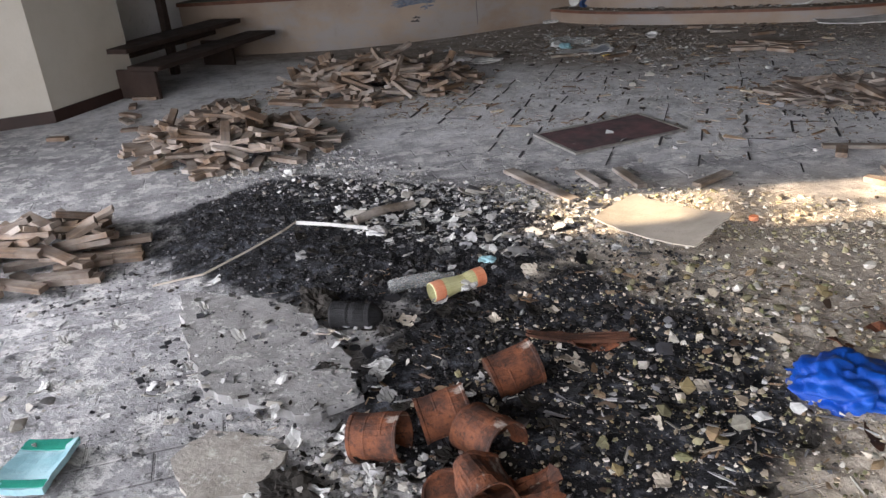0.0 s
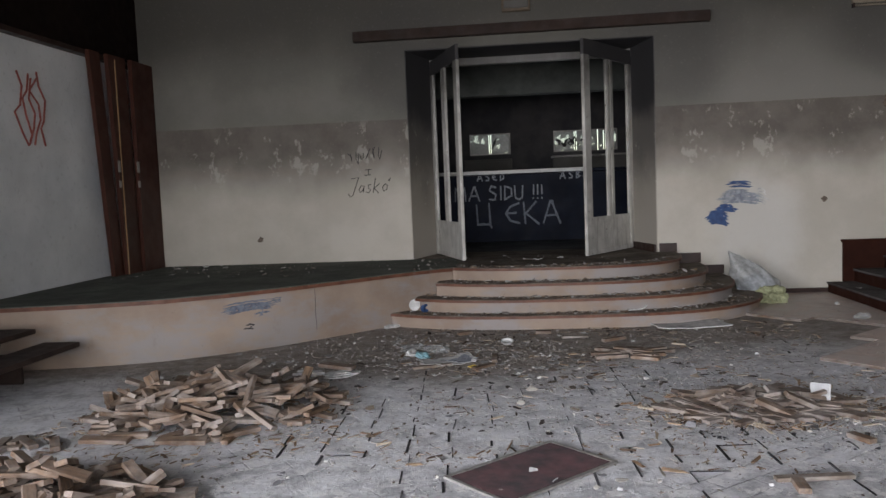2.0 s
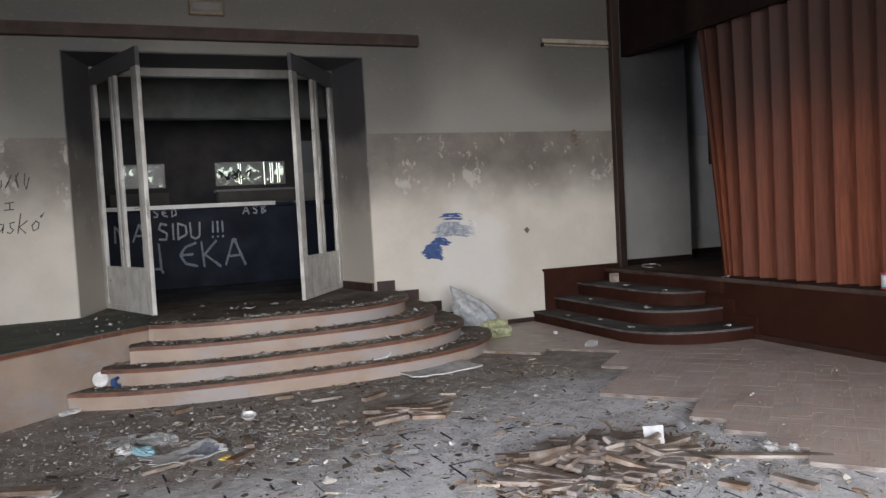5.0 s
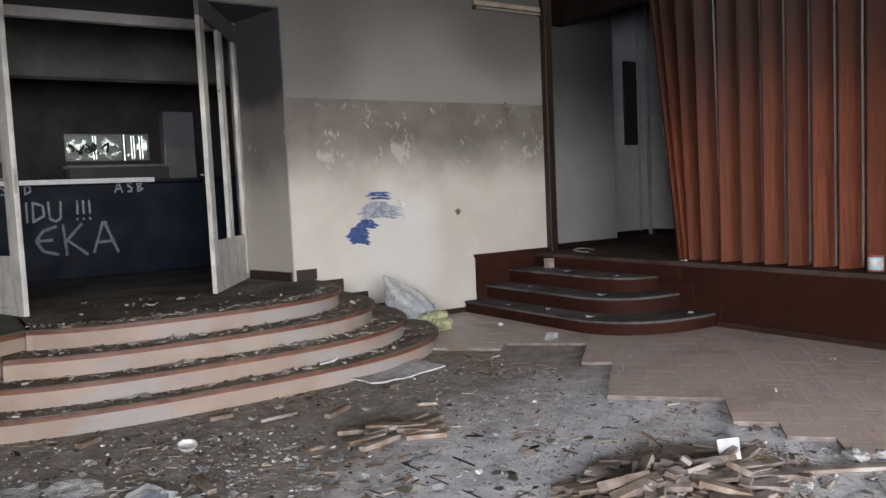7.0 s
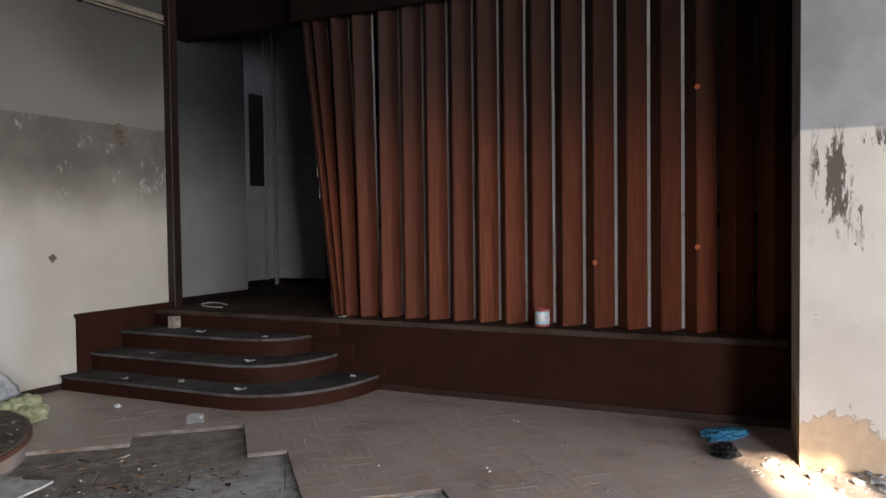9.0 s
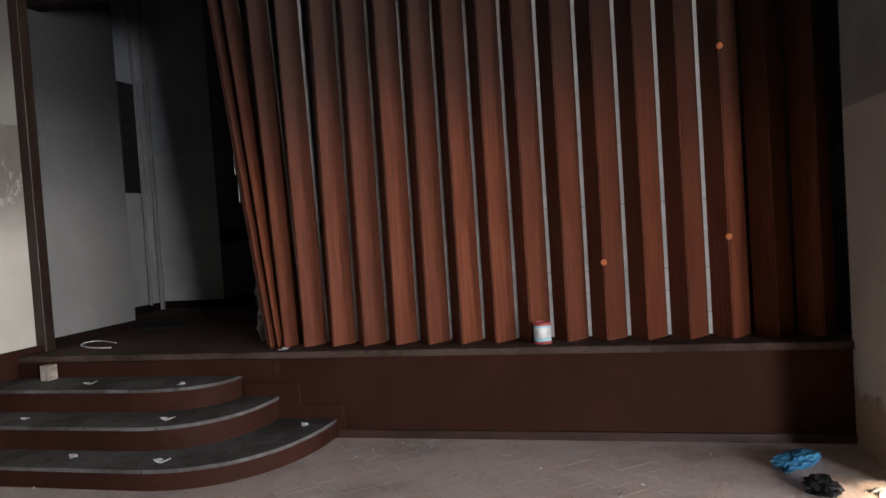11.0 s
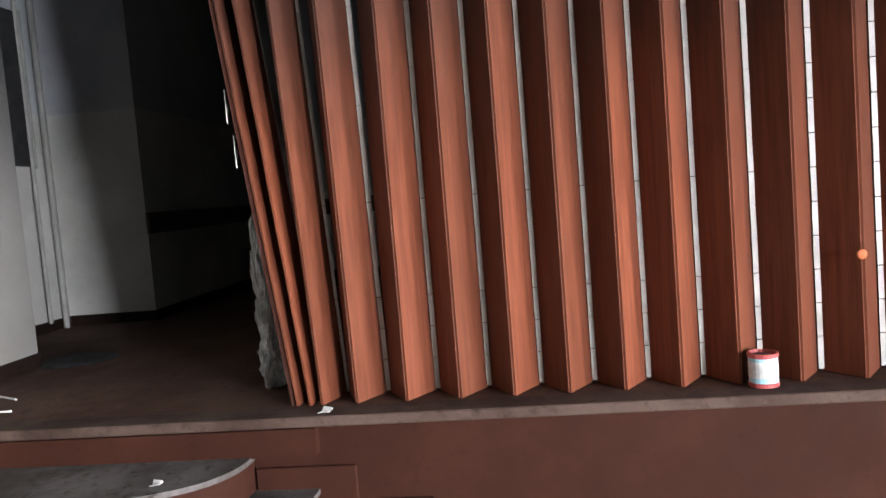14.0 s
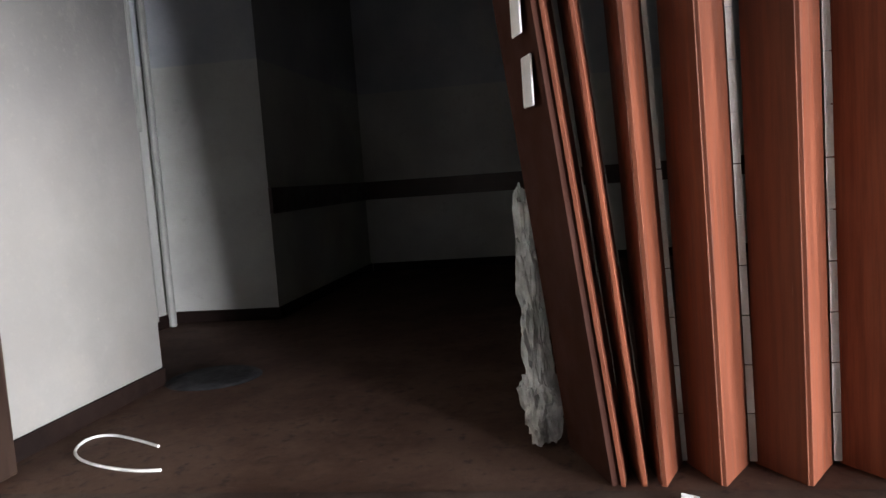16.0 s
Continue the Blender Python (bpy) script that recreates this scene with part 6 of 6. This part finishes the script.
for x0, x1, y0, y1, n in ((-1.6, 1.6, 5.2, 9.0, 6), (-5.2, -3.9, 3.8, 5.4, 12), (0.4, 1.5, 3.9, 5.6, 6)):
    for _ in range(n):
        loose(rg.uniform(x0, x1), rg.uniform(y0, y1), 0.003, 0, 0, rg.uniform(0, 180), rg.choice(BLOCKS[1:]), "single grimy parquet block lying on the bare floor", "stray parquet blocks")
plank = mesh_of("plank", boxes(((-0.45, -0.035, 0), (0.45, 0.035, 0.022)), bevel=0.003))
plank.materials.append(OLDWOOD)
for x, y, turn, s in ((1.55, 5.62, -32, 1.0), (1.05, 6.0, -18, 0.8), (0.63, 4.68, 7, 0.45), (-0.12, 4.0, 58, 0.3), (-1.0, 3.75, -40, 0.7), (-0.55, 3.95, -55, 0.35), (-0.75, 3.9, -50, 0.3), (-0.35, 8.55, 4, 0.3), (-1.68, 7.32, 22, 0.4)):
    ob = new("loose_plank", plank)
    ob.matrix_world = pose(x, y, 0.004, 0, 0, turn) @ Matrix.Diagonal((s, 0.8 if s < 0.5 else 1, 1, 1))
    tagged(ob, "thin weathered wooden strip on the floor", "plank", "loose strips")


# ---- rubble, ash and laid parquet ----
def heap_height(x, y):
    """Height of the rubble bed round the fire."""
    def e(cx, cy, rx, ry):
        d = math.hypot((x - cx) / rx, (y - cy) / ry)
        return max(0.0, min(1.0, (1.15 - d) / 0.5))
    n = noise.noise(Vector((x * 2.2, y * 2.2, 1.7))) * 0.5 + noise.noise(Vector((x * 6, y * 6, 4.1))) * 0.3 + noise.noise(Vector((x * 17, y * 17, 9.0))) * 0.22 + noise.noise(Vector((x * 34, y * 34, 2.0))) * 0.20
    a = max(e(-1.55, 2.95, 1.25, 0.80), e(-0.48, 2.05, 0.62, 0.90), 0.9 * e(0.15, 2.3, 1.1, 1.0))
    return a * (0.028 + 0.040 * n) - 0.004 * (1 - a)


NX, NY, X0, X1, Y0, Y1 = 340, 240, -3.2, 1.6, 0.8, 4.2
spots, quads = [], []
for i in range(NX + 1):
    for j in range(NY + 1):
        x, y = X0 + (X1 - X0) * i / NX, Y0 + (Y1 - Y0) * j / NY
        spots.append((x, y, heap_height(x, y)))
for i in range(NX):
    for j in range(NY):
        q = (i * (NY + 1) + j, (i + 1) * (NY + 1) + j, (i + 1) * (NY + 1) + j + 1, i * (NY + 1) + j + 1)
        if max(spots[k][2] for k in q) > -0.0035:
            quads.append(q)
me = bpy.data.meshes.new("ash_bed")
me.from_pydata(spots, [], quads)
me.materials.append(SCREED)
bm = bmesh.new()
bm.from_mesh(me)
bmesh.ops.delete(bm, geom=[v for v in bm.verts if not v.link_faces], context="VERTS")
bm.to_mesh(me)
bm.free()
ob = thing("ash_bed", me, None, "uneven bed of black char, ash and plaster dust", "ash", kind="stuff")
for p in ob.data.polygons:
    p.use_smooth = True

ASH = speckle("ash_and_plaster_crumbs", [(0.34, 0.34, 0.34), (0.55, 0.55, 0.54), (0.20, 0.20, 0.21), (0.40, 0.38, 0.34)])
CHAR = speckle("char_crumbs", [(0.008, 0.008, 0.009), (0.018, 0.018, 0.02), (0.035, 0.035, 0.038), (0.012, 0.011, 0.011), (0.075, 0.075, 0.08)])
TAN = speckle("tan_rubble", [(0.46, 0.385, 0.285), (0.58, 0.52, 0.43), (0.27, 0.23, 0.17), (0.37, 0.34, 0.20), (0.64, 0.61, 0.55)])
GREYASH = speckle("grey_ash", [(0.022, 0.023, 0.027), (0.05, 0.05, 0.057), (0.10, 0.10, 0.108), (0.30, 0.30, 0.30), (0.045, 0.04, 0.036), (0.03, 0.03, 0.034)])
OCHRE = speckle("ochre_rubble", [(0.22, 0.175, 0.09), (0.31, 0.285, 0.18), (0.17, 0.17, 0.09), (0.38, 0.365, 0.31), (0.24, 0.17, 0.10), (0.13, 0.12, 0.07)])
MIXED = speckle("floor_grit", [(0.32, 0.30, 0.28), (0.17, 0.14, 0.12), (0.46, 0.45, 0.43), (0.09, 0.07, 0.055), (0.22, 0.20, 0.18)])
DIRT = speckle("dirt_flakes", [(0.05, 0.04, 0.032), (0.09, 0.075, 0.06), (0.03, 0.025, 0.022), (0.14, 0.115, 0.09)])
SPLINTER = speckle("wood_splinters", [(0.20, 0.13, 0.08), (0.32, 0.23, 0.15), (0.10, 0.07, 0.05), (0.42, 0.36, 0.28)])


def crumbs(name, n, place, sizes, flat, material, label, seed, stretch=1.0, rest=None):
    """Many small uneven chips, joined in one mesh. place(rng) gives x, y or None."""
    rg = np.random.RandomState(seed)
    rp = random.Random(seed)
    base = np.array([(x, y, z) for x in (-0.7, 0.7) for y in (-0.7, 0.7) for z in (-0.7, 0.7)], float)
    tri = np.array([(0, 1, 3), (0, 3, 2), (4, 6, 7), (4, 7, 5), (0, 4, 5), (0, 5, 1), (2, 3, 7), (2, 7, 6), (0, 2, 6), (0, 6, 4), (1, 5, 7), (1, 7, 3)])
    if sizes[1] >= 0.02:
        g = (1 + 5 ** 0.5) / 2
        base = np.array([(-1, g, 0), (1, g, 0), (-1, -g, 0), (1, -g, 0), (0, -1, g), (0, 1, g), (0, -1, -g), (0, 1, -g), (g, 0, -1), (g, 0, 1), (-g, 0, -1), (-g, 0, 1)], float) * 0.5
        tri = np.array([(0, 11, 5), (0, 5, 1), (0, 1, 7), (0, 7, 10), (0, 10, 11), (1, 5, 9), (5, 11, 4), (11, 10, 2), (10, 7, 6), (7, 1, 8), (3, 9, 4), (3, 4, 2), (3, 2, 6), (3, 6, 8), (3, 8, 9), (4, 9, 5), (2, 4, 11), (6, 2, 10), (8, 6, 7), (9, 8, 1)])
    count = len(base)
    vs, fs, made = [], [], 0
    while made < n:
        p = place(rp)
        if p is None:
            continue
        s = sizes[0] * (sizes[1] / sizes[0]) ** (rg.rand() ** 3.6)
        v = base * (0.65 + 0.6 * rg.rand(count, 1)) + rg.uniform(-0.32, 0.32, (count, 3))
        f = flat * (0.6 + 0.8 * rg.rand())
        v = v * np.array([s * stretch, s, s * f])
        a, b = rg.uniform(0, 6.283), rg.normal(0, 0.35)
        rx = np.array([[1, 0, 0], [0, math.cos(b), -math.sin(b)], [0, math.sin(b), math.cos(b)]])
        rz = np.array([[math.cos(a), -math.sin(a), 0], [math.sin(a), math.cos(a), 0], [0, 0, 1]])
        v = v @ rx.T @ rz.T
        z = max(heap_height(p[0], p[1]), 0.0) if rest is None else rest
        v[:, 2] += z - v[:, 2].min() * 0.7
        vs.append(v + np.array([p[0], p[1], 0]))
        fs.append(tri + count * made)
        made += 1
    me = bpy.data.meshes.new(name)
    me.from_pydata(np.concatenate(vs).tolist(), [], np.concatenate(fs).tolist())
    me.materials.append(material)
    return thing(name, me, None, label, "rubble", kind="stuff")


def bare(x, y):
    """The swept slab beside the fire."""
    return x < -0.92 and y < 2.28 - 0.25 * (x + 1.9) ** 2 and y > 1.45


def around(cx, cy, rx, ry, power=0.5, keep_off=False):
    def f(rg):
        a, q = rg.uniform(0, 2 * math.pi), rg.random() ** power
        x, y = cx + rx * q * math.cos(a), cy + ry * q * math.sin(a)
        return None if keep_off and bare(x, y) and rg.random() < 0.93 else (x, y)
    return f


def patches(x0, x1, y0, y1, scale, cut, seed):
    def f(rg):
        x, y = rg.uniform(x0, x1), rg.uniform(y0, y1)
        return (x, y) if noise.noise(Vector((x * scale, y * scale, seed))) + rg.uniform(-0.2, 0.2) > cut else None
    return f


crumbs("char_crumbs", 6000, around(-0.78, 2.15, 1.05, 1.05, 0.75, True), (0.003, 0.013), 0.6, CHAR, "black crumbs of char", 1)
crumbs("char_crumbs", 3200, around(-1.8, 3.0, 1.05, 0.68, 0.6, True), (0.003, 0.013), 0.6, CHAR, "black crumbs of char", 2)
crumbs("ash_flakes", 2600, patches(-2.9, 0.2, 1.2, 4.0, 1.6, 0.12, 3.0), (0.003, 0.014), 0.35, GREYASH, "grey flakes of ash", 3)
crumbs("ash_flakes", 1700, around(-0.5, 2.2, 1.3, 1.1, 0.55, True), (0.002, 0.012), 0.45, GREYASH, "grey flakes of ash", 33)
crumbs("ash_flakes", 2200, around(-1.75, 2.95, 1.1, 0.7, 0.5, True), (0.002, 0.011), 0.45, GREYASH, "grey flakes of ash", 34)
crumbs("ash_flakes", 3200, around(-1.2, 3.3, 1.0, 0.45), (0.003, 0.022), 0.35, ASH, "white flakes of ash and plaster", 4)
crumbs("tan_rubble", 9000, around(0.6, 2.2, 1.4, 1.45), (0.002, 0.011), 0.6, TAN, "tan crumbs of plaster and stone", 5)
crumbs("tan_rubble", 200, around(0.35, 1.9, 1.1, 1.0), (0.008, 0.022), 0.6, TAN, "tan lumps of plaster and stone", 6)
crumbs("tan_rubble", 1100, around(-2.45, 3.7, 0.8, 0.40), (0.003, 0.018), 0.5, ASH, "pale crumbs of plaster beside the parquet heap", 7)
crumbs("ochre_lumps", 150, around(0.35, 1.85, 0.65, 0.75), (0.008, 0.034), 0.6, OCHRE, "ochre and olive lumps of insulation and plaster", 71)
crumbs("ochre_lumps", 90, around(0.0, 2.75, 0.45, 0.22), (0.008, 0.030), 0.5, OCHRE, "ochre lumps beside the cardboard", 72)
crumbs("white_lumps", 70, around(0.5, 2.05, 0.8, 0.7), (0.010, 0.030), 0.6, ASH, "pale stones and plaster lumps", 73)
crumbs("white_lumps", 90, around(-0.72, 1.30, 0.35, 0.20), (0.012, 0.036), 0.55, ASH, "pale lumps of plaster beside the cans", 74)
crumbs("pale_splinters", 60, around(-0.15, 1.85, 0.6, 0.5), (0.004, 0.007), 0.5, ASH, "short pale splinters of wood in the char", 75, 9.0)
crumbs("plaster_crumbs", 260, around(3.28, 4.75, 0.30, 0.55), (0.006, 0.045), 0.45, ASH, "broken white plaster at the foot of the pier", 76, rest=0.027)
crumbs("ash_flakes", 420, around(-1.45, 1.85, 0.55, 0.45), (0.003, 0.016), 0.3, GREYASH, "ash and crumbs on the screed plate", 77, 1.3, rest=0.034)
crumbs("plaster_flakes", 120, around(-1.45, 1.85, 0.5, 0.4), (0.006, 0.024), 0.15, ASH, "pale flakes on the screed plate", 78, 1.3, rest=0.034)
crumbs("ochre_grit", 1800, around(0.45, 1.95, 0.8, 0.85, 0.6), (0.002, 0.011), 0.6, OCHRE, "ochre and olive grit over the char", 79)
crumbs("pale_grit", 1000, patches(-2.6, 0.4, 1.2, 3.7, 3.0, 0.12, 12.0), (0.002, 0.010), 0.4, ASH, "drifts of white ash grit", 80)
crumbs("tan_rubble", 500, around(0.7, 2.6, 0.9, 0.9), (0.006, 0.026), 0.55, TAN, "tan stones beside the fire", 81)
crumbs("floor_grit", 1400, around(-2.0, 8.0, 1.6, 0.9), (0.003, 0.016), 0.4, ASH, "white plaster crumbs before the platform", 82, rest=0.0)
crumbs("dirt_flakes", 700, patches(-2.4, 2.0, 5.4, 9.2, 1.5, -0.05, 15.0), (0.008, 0.034), 0.10, DIRT, "dark flakes of dirt and glue on the bare floor", 83, 1.8, rest=0.0)
crumbs("plaster_flakes", 420, patches(-2.8, 1.6, 6.6, 9.2, 1.7, -0.05, 16.0), (0.005, 0.022), 0.12, ASH, "pale flakes of plaster on the dirty floor", 84, 1.4, rest=0.0)
crumbs("char_lumps", 500, around(-0.75, 2.15, 0.9, 0.9, 0.8, True), (0.006, 0.028), 0.45, CHAR, "black lumps of burnt rubbish", 21)
crumbs("char_lumps", 260, around(-1.75, 2.95, 0.95, 0.55, 0.5, True), (0.008, 0.030), 0.4, CHAR, "black lumps of burnt rubbish", 22)
crumbs("plaster_flakes", 230, around(-1.1, 3.2, 0.8, 0.45), (0.014, 0.055), 0.14, ASH, "curled grey flakes of burnt paper and plaster", 23, 1.3)
crumbs("plaster_flakes", 260, patches(-2.9, -0.9, 0.5, 2.4, 2.0, 0.05, 8.0), (0.008, 0.035), 0.10, ASH, "flat pale flakes of plaster on the slab", 24, 1.2, rest=0.0)
crumbs("plaster_flakes", 110, around(-0.75, 2.15, 0.7, 0.6), (0.010, 0.034), 0.15, GREYASH, "curled grey flakes of burnt paper and plaster", 25, 1.4)
crumbs("plaster_flakes", 300, patches(-2.4, 2.0, 4.2, 7.0, 1.4, 0.05, 6.0), (0.008, 0.040), 0.10, ASH, "flat pale flakes of plaster on the bare floor", 26, 1.3, rest=0.0)
crumbs("plaster_crumbs", 2600, around(-0.1, 3.55, 1.3, 0.32), (0.003, 0.018), 0.5, TAN, "pale broken plaster round the cardboard", 30)
crumbs("floor_grit", 2600, patches(-1.6, 1.9, 5.6, 9.0, 1.6, 0.05, 4.0), (0.003, 0.014), 0.35, MIXED, "scattered grit and wood dust on the bare floor", 31, 1.5, rest=0.0)
crumbs("plaster_crumbs", 900, around(1.15, 5.85, 0.7, 0.45), (0.003, 0.018), 0.4, ASH, "broken grey plaster among the parquet blocks", 32, rest=0.0)
crumbs("wood_splinters", 600, around(0.75, 5.95, 0.85, 0.5), (0.005, 0.014), 0.4, SPLINTER, "broken splinters among the parquet blocks", 35, 6.0, rest=0.012)
crumbs("wood_splinters", 500, around(-3.1, 5.7, 1.1, 0.9), (0.005, 0.013), 0.4, SPLINTER, "broken splinters round the parquet heap", 36, 6.0, rest=0.004)
crumbs("dry_scraps", 420, around(0.0, 2.0, 1.2, 0.9), (0.006, 0.022), 0.15, SPLINTER, "dry leaves and scraps in the ash", 27, 1.8)
crumbs("plaster_crumbs", 1000, around(-2.95, 4.0, 0.7, 0.42), (0.004, 0.036), 0.5, ASH, "broken plaster round the parquet heap", 28, rest=0.0)
crumbs("plaster_crumbs", 700, around(-0.75, 1.30, 0.45, 0.22), (0.004, 0.022), 0.5, ASH, "grey lumps of plaster beside the cans", 29)
crumbs("floor_grit", 3200, patches(-4.8, 1.8, 3.4, 9.2, 1.2, 0.0, 7.0), (0.003, 0.014), 0.5, MIXED, "scattered grit on the bare floor", 8, rest=0.0)
crumbs("floor_grit", 900, around(-1.4, 7.7, 1.5, 0.8), (0.004, 0.026), 0.3, MIXED, "scattered scraps and grit before the steps", 9, rest=0.0)
crumbs("floor_grit", 800, around(1.0, 5.7, 0.9, 0.6), (0.003, 0.019), 0.4, GREYASH, "crumbs of plaster among the parquet blocks", 10, rest=0.0)
crumbs("floor_grit", 1500, patches(-3.2, -0.3, 0.2, 2.6, 2.0, 0.05, 5.0), (0.003, 0.014), 0.3, ASH, "flakes of plaster on the bare floor", 11, rest=0.0)
crumbs("wood_splinters", 1300, patches(-2.2, 2.0, 4.8, 9.4, 1.3, 0.0, 2.0), (0.004, 0.014), 0.35, SPLINTER, "thin splinters of parquet on the floor", 12, 6.0, rest=0.0)
crumbs("wood_splinters", 300, around(-0.3, 2.0, 1.4, 1.0), (0.003, 0.008), 0.4, SPLINTER, "thin pale splinters in the ash", 13, 6.0)
crumbs("floor_grit", 700, patches(2.0, 4.2, 5.0, 11.0, 1.2, 0.0, 9.0), (0.003, 0.009), 0.5, MIXED, "grit on the parquet", 15, rest=0.027)


def on_platform(rg):
    x, y = rg.uniform(-6.0, 0.6), rg.uniform(9.3, 11.2)
    return (x, y) if (y - 9.3) > (x + 2.3) * -1.0 * (x < -2.3) * 0 and (x > -2.3 or y > 9.46 - (x + 2.41) * 0.9 * 0 + 0.1) and (x < -1.9 or y > 10.0) else None


def on_tread(k):
    b, a, top = STEPS[k]
    b2, a2, top2 = STEPS[k + 1] if k < 3 else (1.30, 1.5, 0)

    def f(rg):
        x = rg.uniform(max(LEFT[k], -0.48 - a * 0.97) + 0.03, -0.48 + a * 0.9)
        u, w = abs(x + 0.48) / a, abs(x + 0.48) / a2
        y = NW - b * (1 - u ** 2.8) ** (1 / 2.8)
        y2 = NW - b2 * (1 - w ** 2.8) ** (1 / 2.8) if w < 1 else y + 0.3
        return (x, y + 0.02 + (y2 - y - 0.03) * (1 - rg.random() ** 1.6)) if y2 - y > 0.05 else None
    return f


for k in range(4):
    crumbs("tread_grit", 620, on_tread(k), (0.003, 0.020), 0.35, MIXED, "grit and scraps on a step", 50 + k, 1.6, rest=STEPS[k][2] + 0.003)
    crumbs("tread_litter", 90, on_tread(k), (0.008, 0.032), 0.25, MIXED, "dirt clods and torn scraps on a step", 90 + k, 1.8, rest=STEPS[k][2] + 0.003)
    crumbs("tread_grit", 110, on_tread(k), (0.006, 0.016), 0.25, SPLINTER, "splinters on a step", 60 + k, 4.0, rest=STEPS[k][2] + 0.003)
crumbs("platform_grit", 420, on_platform, (0.004, 0.018), 0.5, MIXED, "grit on the platform floor", 16, rest=0.624)

# laid parquet, herringbone, with a broken edge
REGION = [(1.45, 9.90), (2.07, 9.38), (2.94, 8.81), (2.30, 8.15), (1.66, 7.32), (2.02, 6.95), (1.96, 6.60), (1.92, 6.25), (1.88, 5.92), (1.72, 5.57), (1.85, 5.15), (2.25, 4.55), (2.5, 3.9), (3.6, 3.6), (3.6, 4.8), (4.5, 4.8), (4.5, 11.4), (2.0, 11.4), (1.9, 10.4)]


def inside(x, y, poly):
    hit = False
    for (ax, ay), (bx, by) in zip(poly, poly[1:] + poly[:1]):
        if (ay > y) != (by > y) and x < (bx - ax) * (y - ay) / (by - ay) + ax:
            hit = not hit
    return hit


BL, BW, BT = 0.26, 0.065, 0.026
laid = thing("parquet_floor", None, None, "worn dusty brown mosaic parquet with a broken edge", "", kind="structure")
piece = mesh_of("parquet_plank", boxes(((-BL / 2 + 0.0002, -BW / 2 + 0.0002, 0.001), (BL / 2 - 0.0002, BW / 2 - 0.0002, BT)), bevel=0.0006))
piece.materials.append(PARQ_LAID)
piece.materials.append(PARQ_DUSTY)
for p in piece.polygons:
    p.material_index = 1 if abs(p.normal.z) < 0.5 else 0
spots = []
cs, sn = math.cos(radians(42)), math.sin(radians(42))
for i in range(-40, 41):
    for j in range(-40, 41):
        p, q = (i + 0.5) * BL, (j + 0.5) * BL
        x, y = 1.98 + cs * p - sn * q, 6.99 + sn * p + cs * q
        if not inside(x, y, REGION):
            continue
        for k in range(4):
            d = (k - 1.5) * BW
            dx, dy = (0, d) if (i + j) % 2 else (d, 0)
            spots.append((x + cs * dx - sn * dy, y + sn * dx + cs * dy, 42 if (i + j) % 2 else 132))
near = sorted(spots, key=lambda s: math.hypot(s[0] - 1.9, (s[1] - 7.0) * 0.6))
rg = random.Random(4)
for x, y, turn in near[:300]:
    ob = new("parquet_plank", piece)
    ob.parent = laid
    ob.matrix_local = pose(x, y, rg.uniform(-0.0005, 0.0005), rg.uniform(-0.3, 0.3), rg.uniform(-0.1, 0.1), turn)
bm = bmesh.new()
for x, y, turn in near[300:]:
    m4 = pose(x, y, rg.uniform(-0.0008, 0.0008), rg.uniform(-0.2, 0.2), 0, turn) @ Matrix.Diagonal((BL - 0.0006, BW - 0.0006, BT, 1)) @ Matrix.Translation((0, 0, 0.52))
    bmesh.ops.create_cube(bm, size=1.0, matrix=m4)
rest = tagged(part("parquet_rest", bm, PARQ_LAID_ISL, laid), kind="stuff")
rest.data.materials.append(PARQ_ISL)
for p in rest.data.polygons:
    p.material_index = 1 if abs(p.normal.z) < 0.5 else 0

# short black glue lines where the parquet was lifted
rg = random.Random(15)
bm = bmesh.new()
lean = radians(94)
for row in range(14):
    for col in range(17):
        u, v = 0.27 * row, -2.3 + 0.262 * col + rg.uniform(-0.02, 0.02)
        x, y = v + u * math.cos(lean), 4.3 + u + (0.13 if col % 2 else 0.0) + rg.uniform(-0.03, 0.03)
        worn = noise.noise(Vector((x * 0.9, y * 0.9, 3.3)))
        if rg.random() < 0.42 - worn * 0.5 or (x > 0.9 and y > 5.4) or (y < 4.9 and x < -1.6) or y > 7.1 + 0.4 * worn:
            continue
        L = rg.uniform(0.07, 0.26)
        bmesh.ops.create_cube(bm, size=1.0, matrix=pose(x, y, 0.002, 0, 0, 94 + rg.gauss(0, 2.0)) @ Matrix.Diagonal((L, rg.choice((0.005, 0.007, 0.010, 0.015)), 0.006, 1)))
        if rg.random() < 0.12:
            bmesh.ops.create_cube(bm, size=1.0, matrix=pose(x + 0.1, y + L / 2, 0.002, 0, 0, 4 + rg.gauss(0, 3)) @ Matrix.Diagonal((rg.uniform(0.1, 0.24), 0.005, 0.006, 1)))
thing("glue_ridges", bm, CHAR, "short black glue ridges left on the bare floor", "glue", kind="stuff")
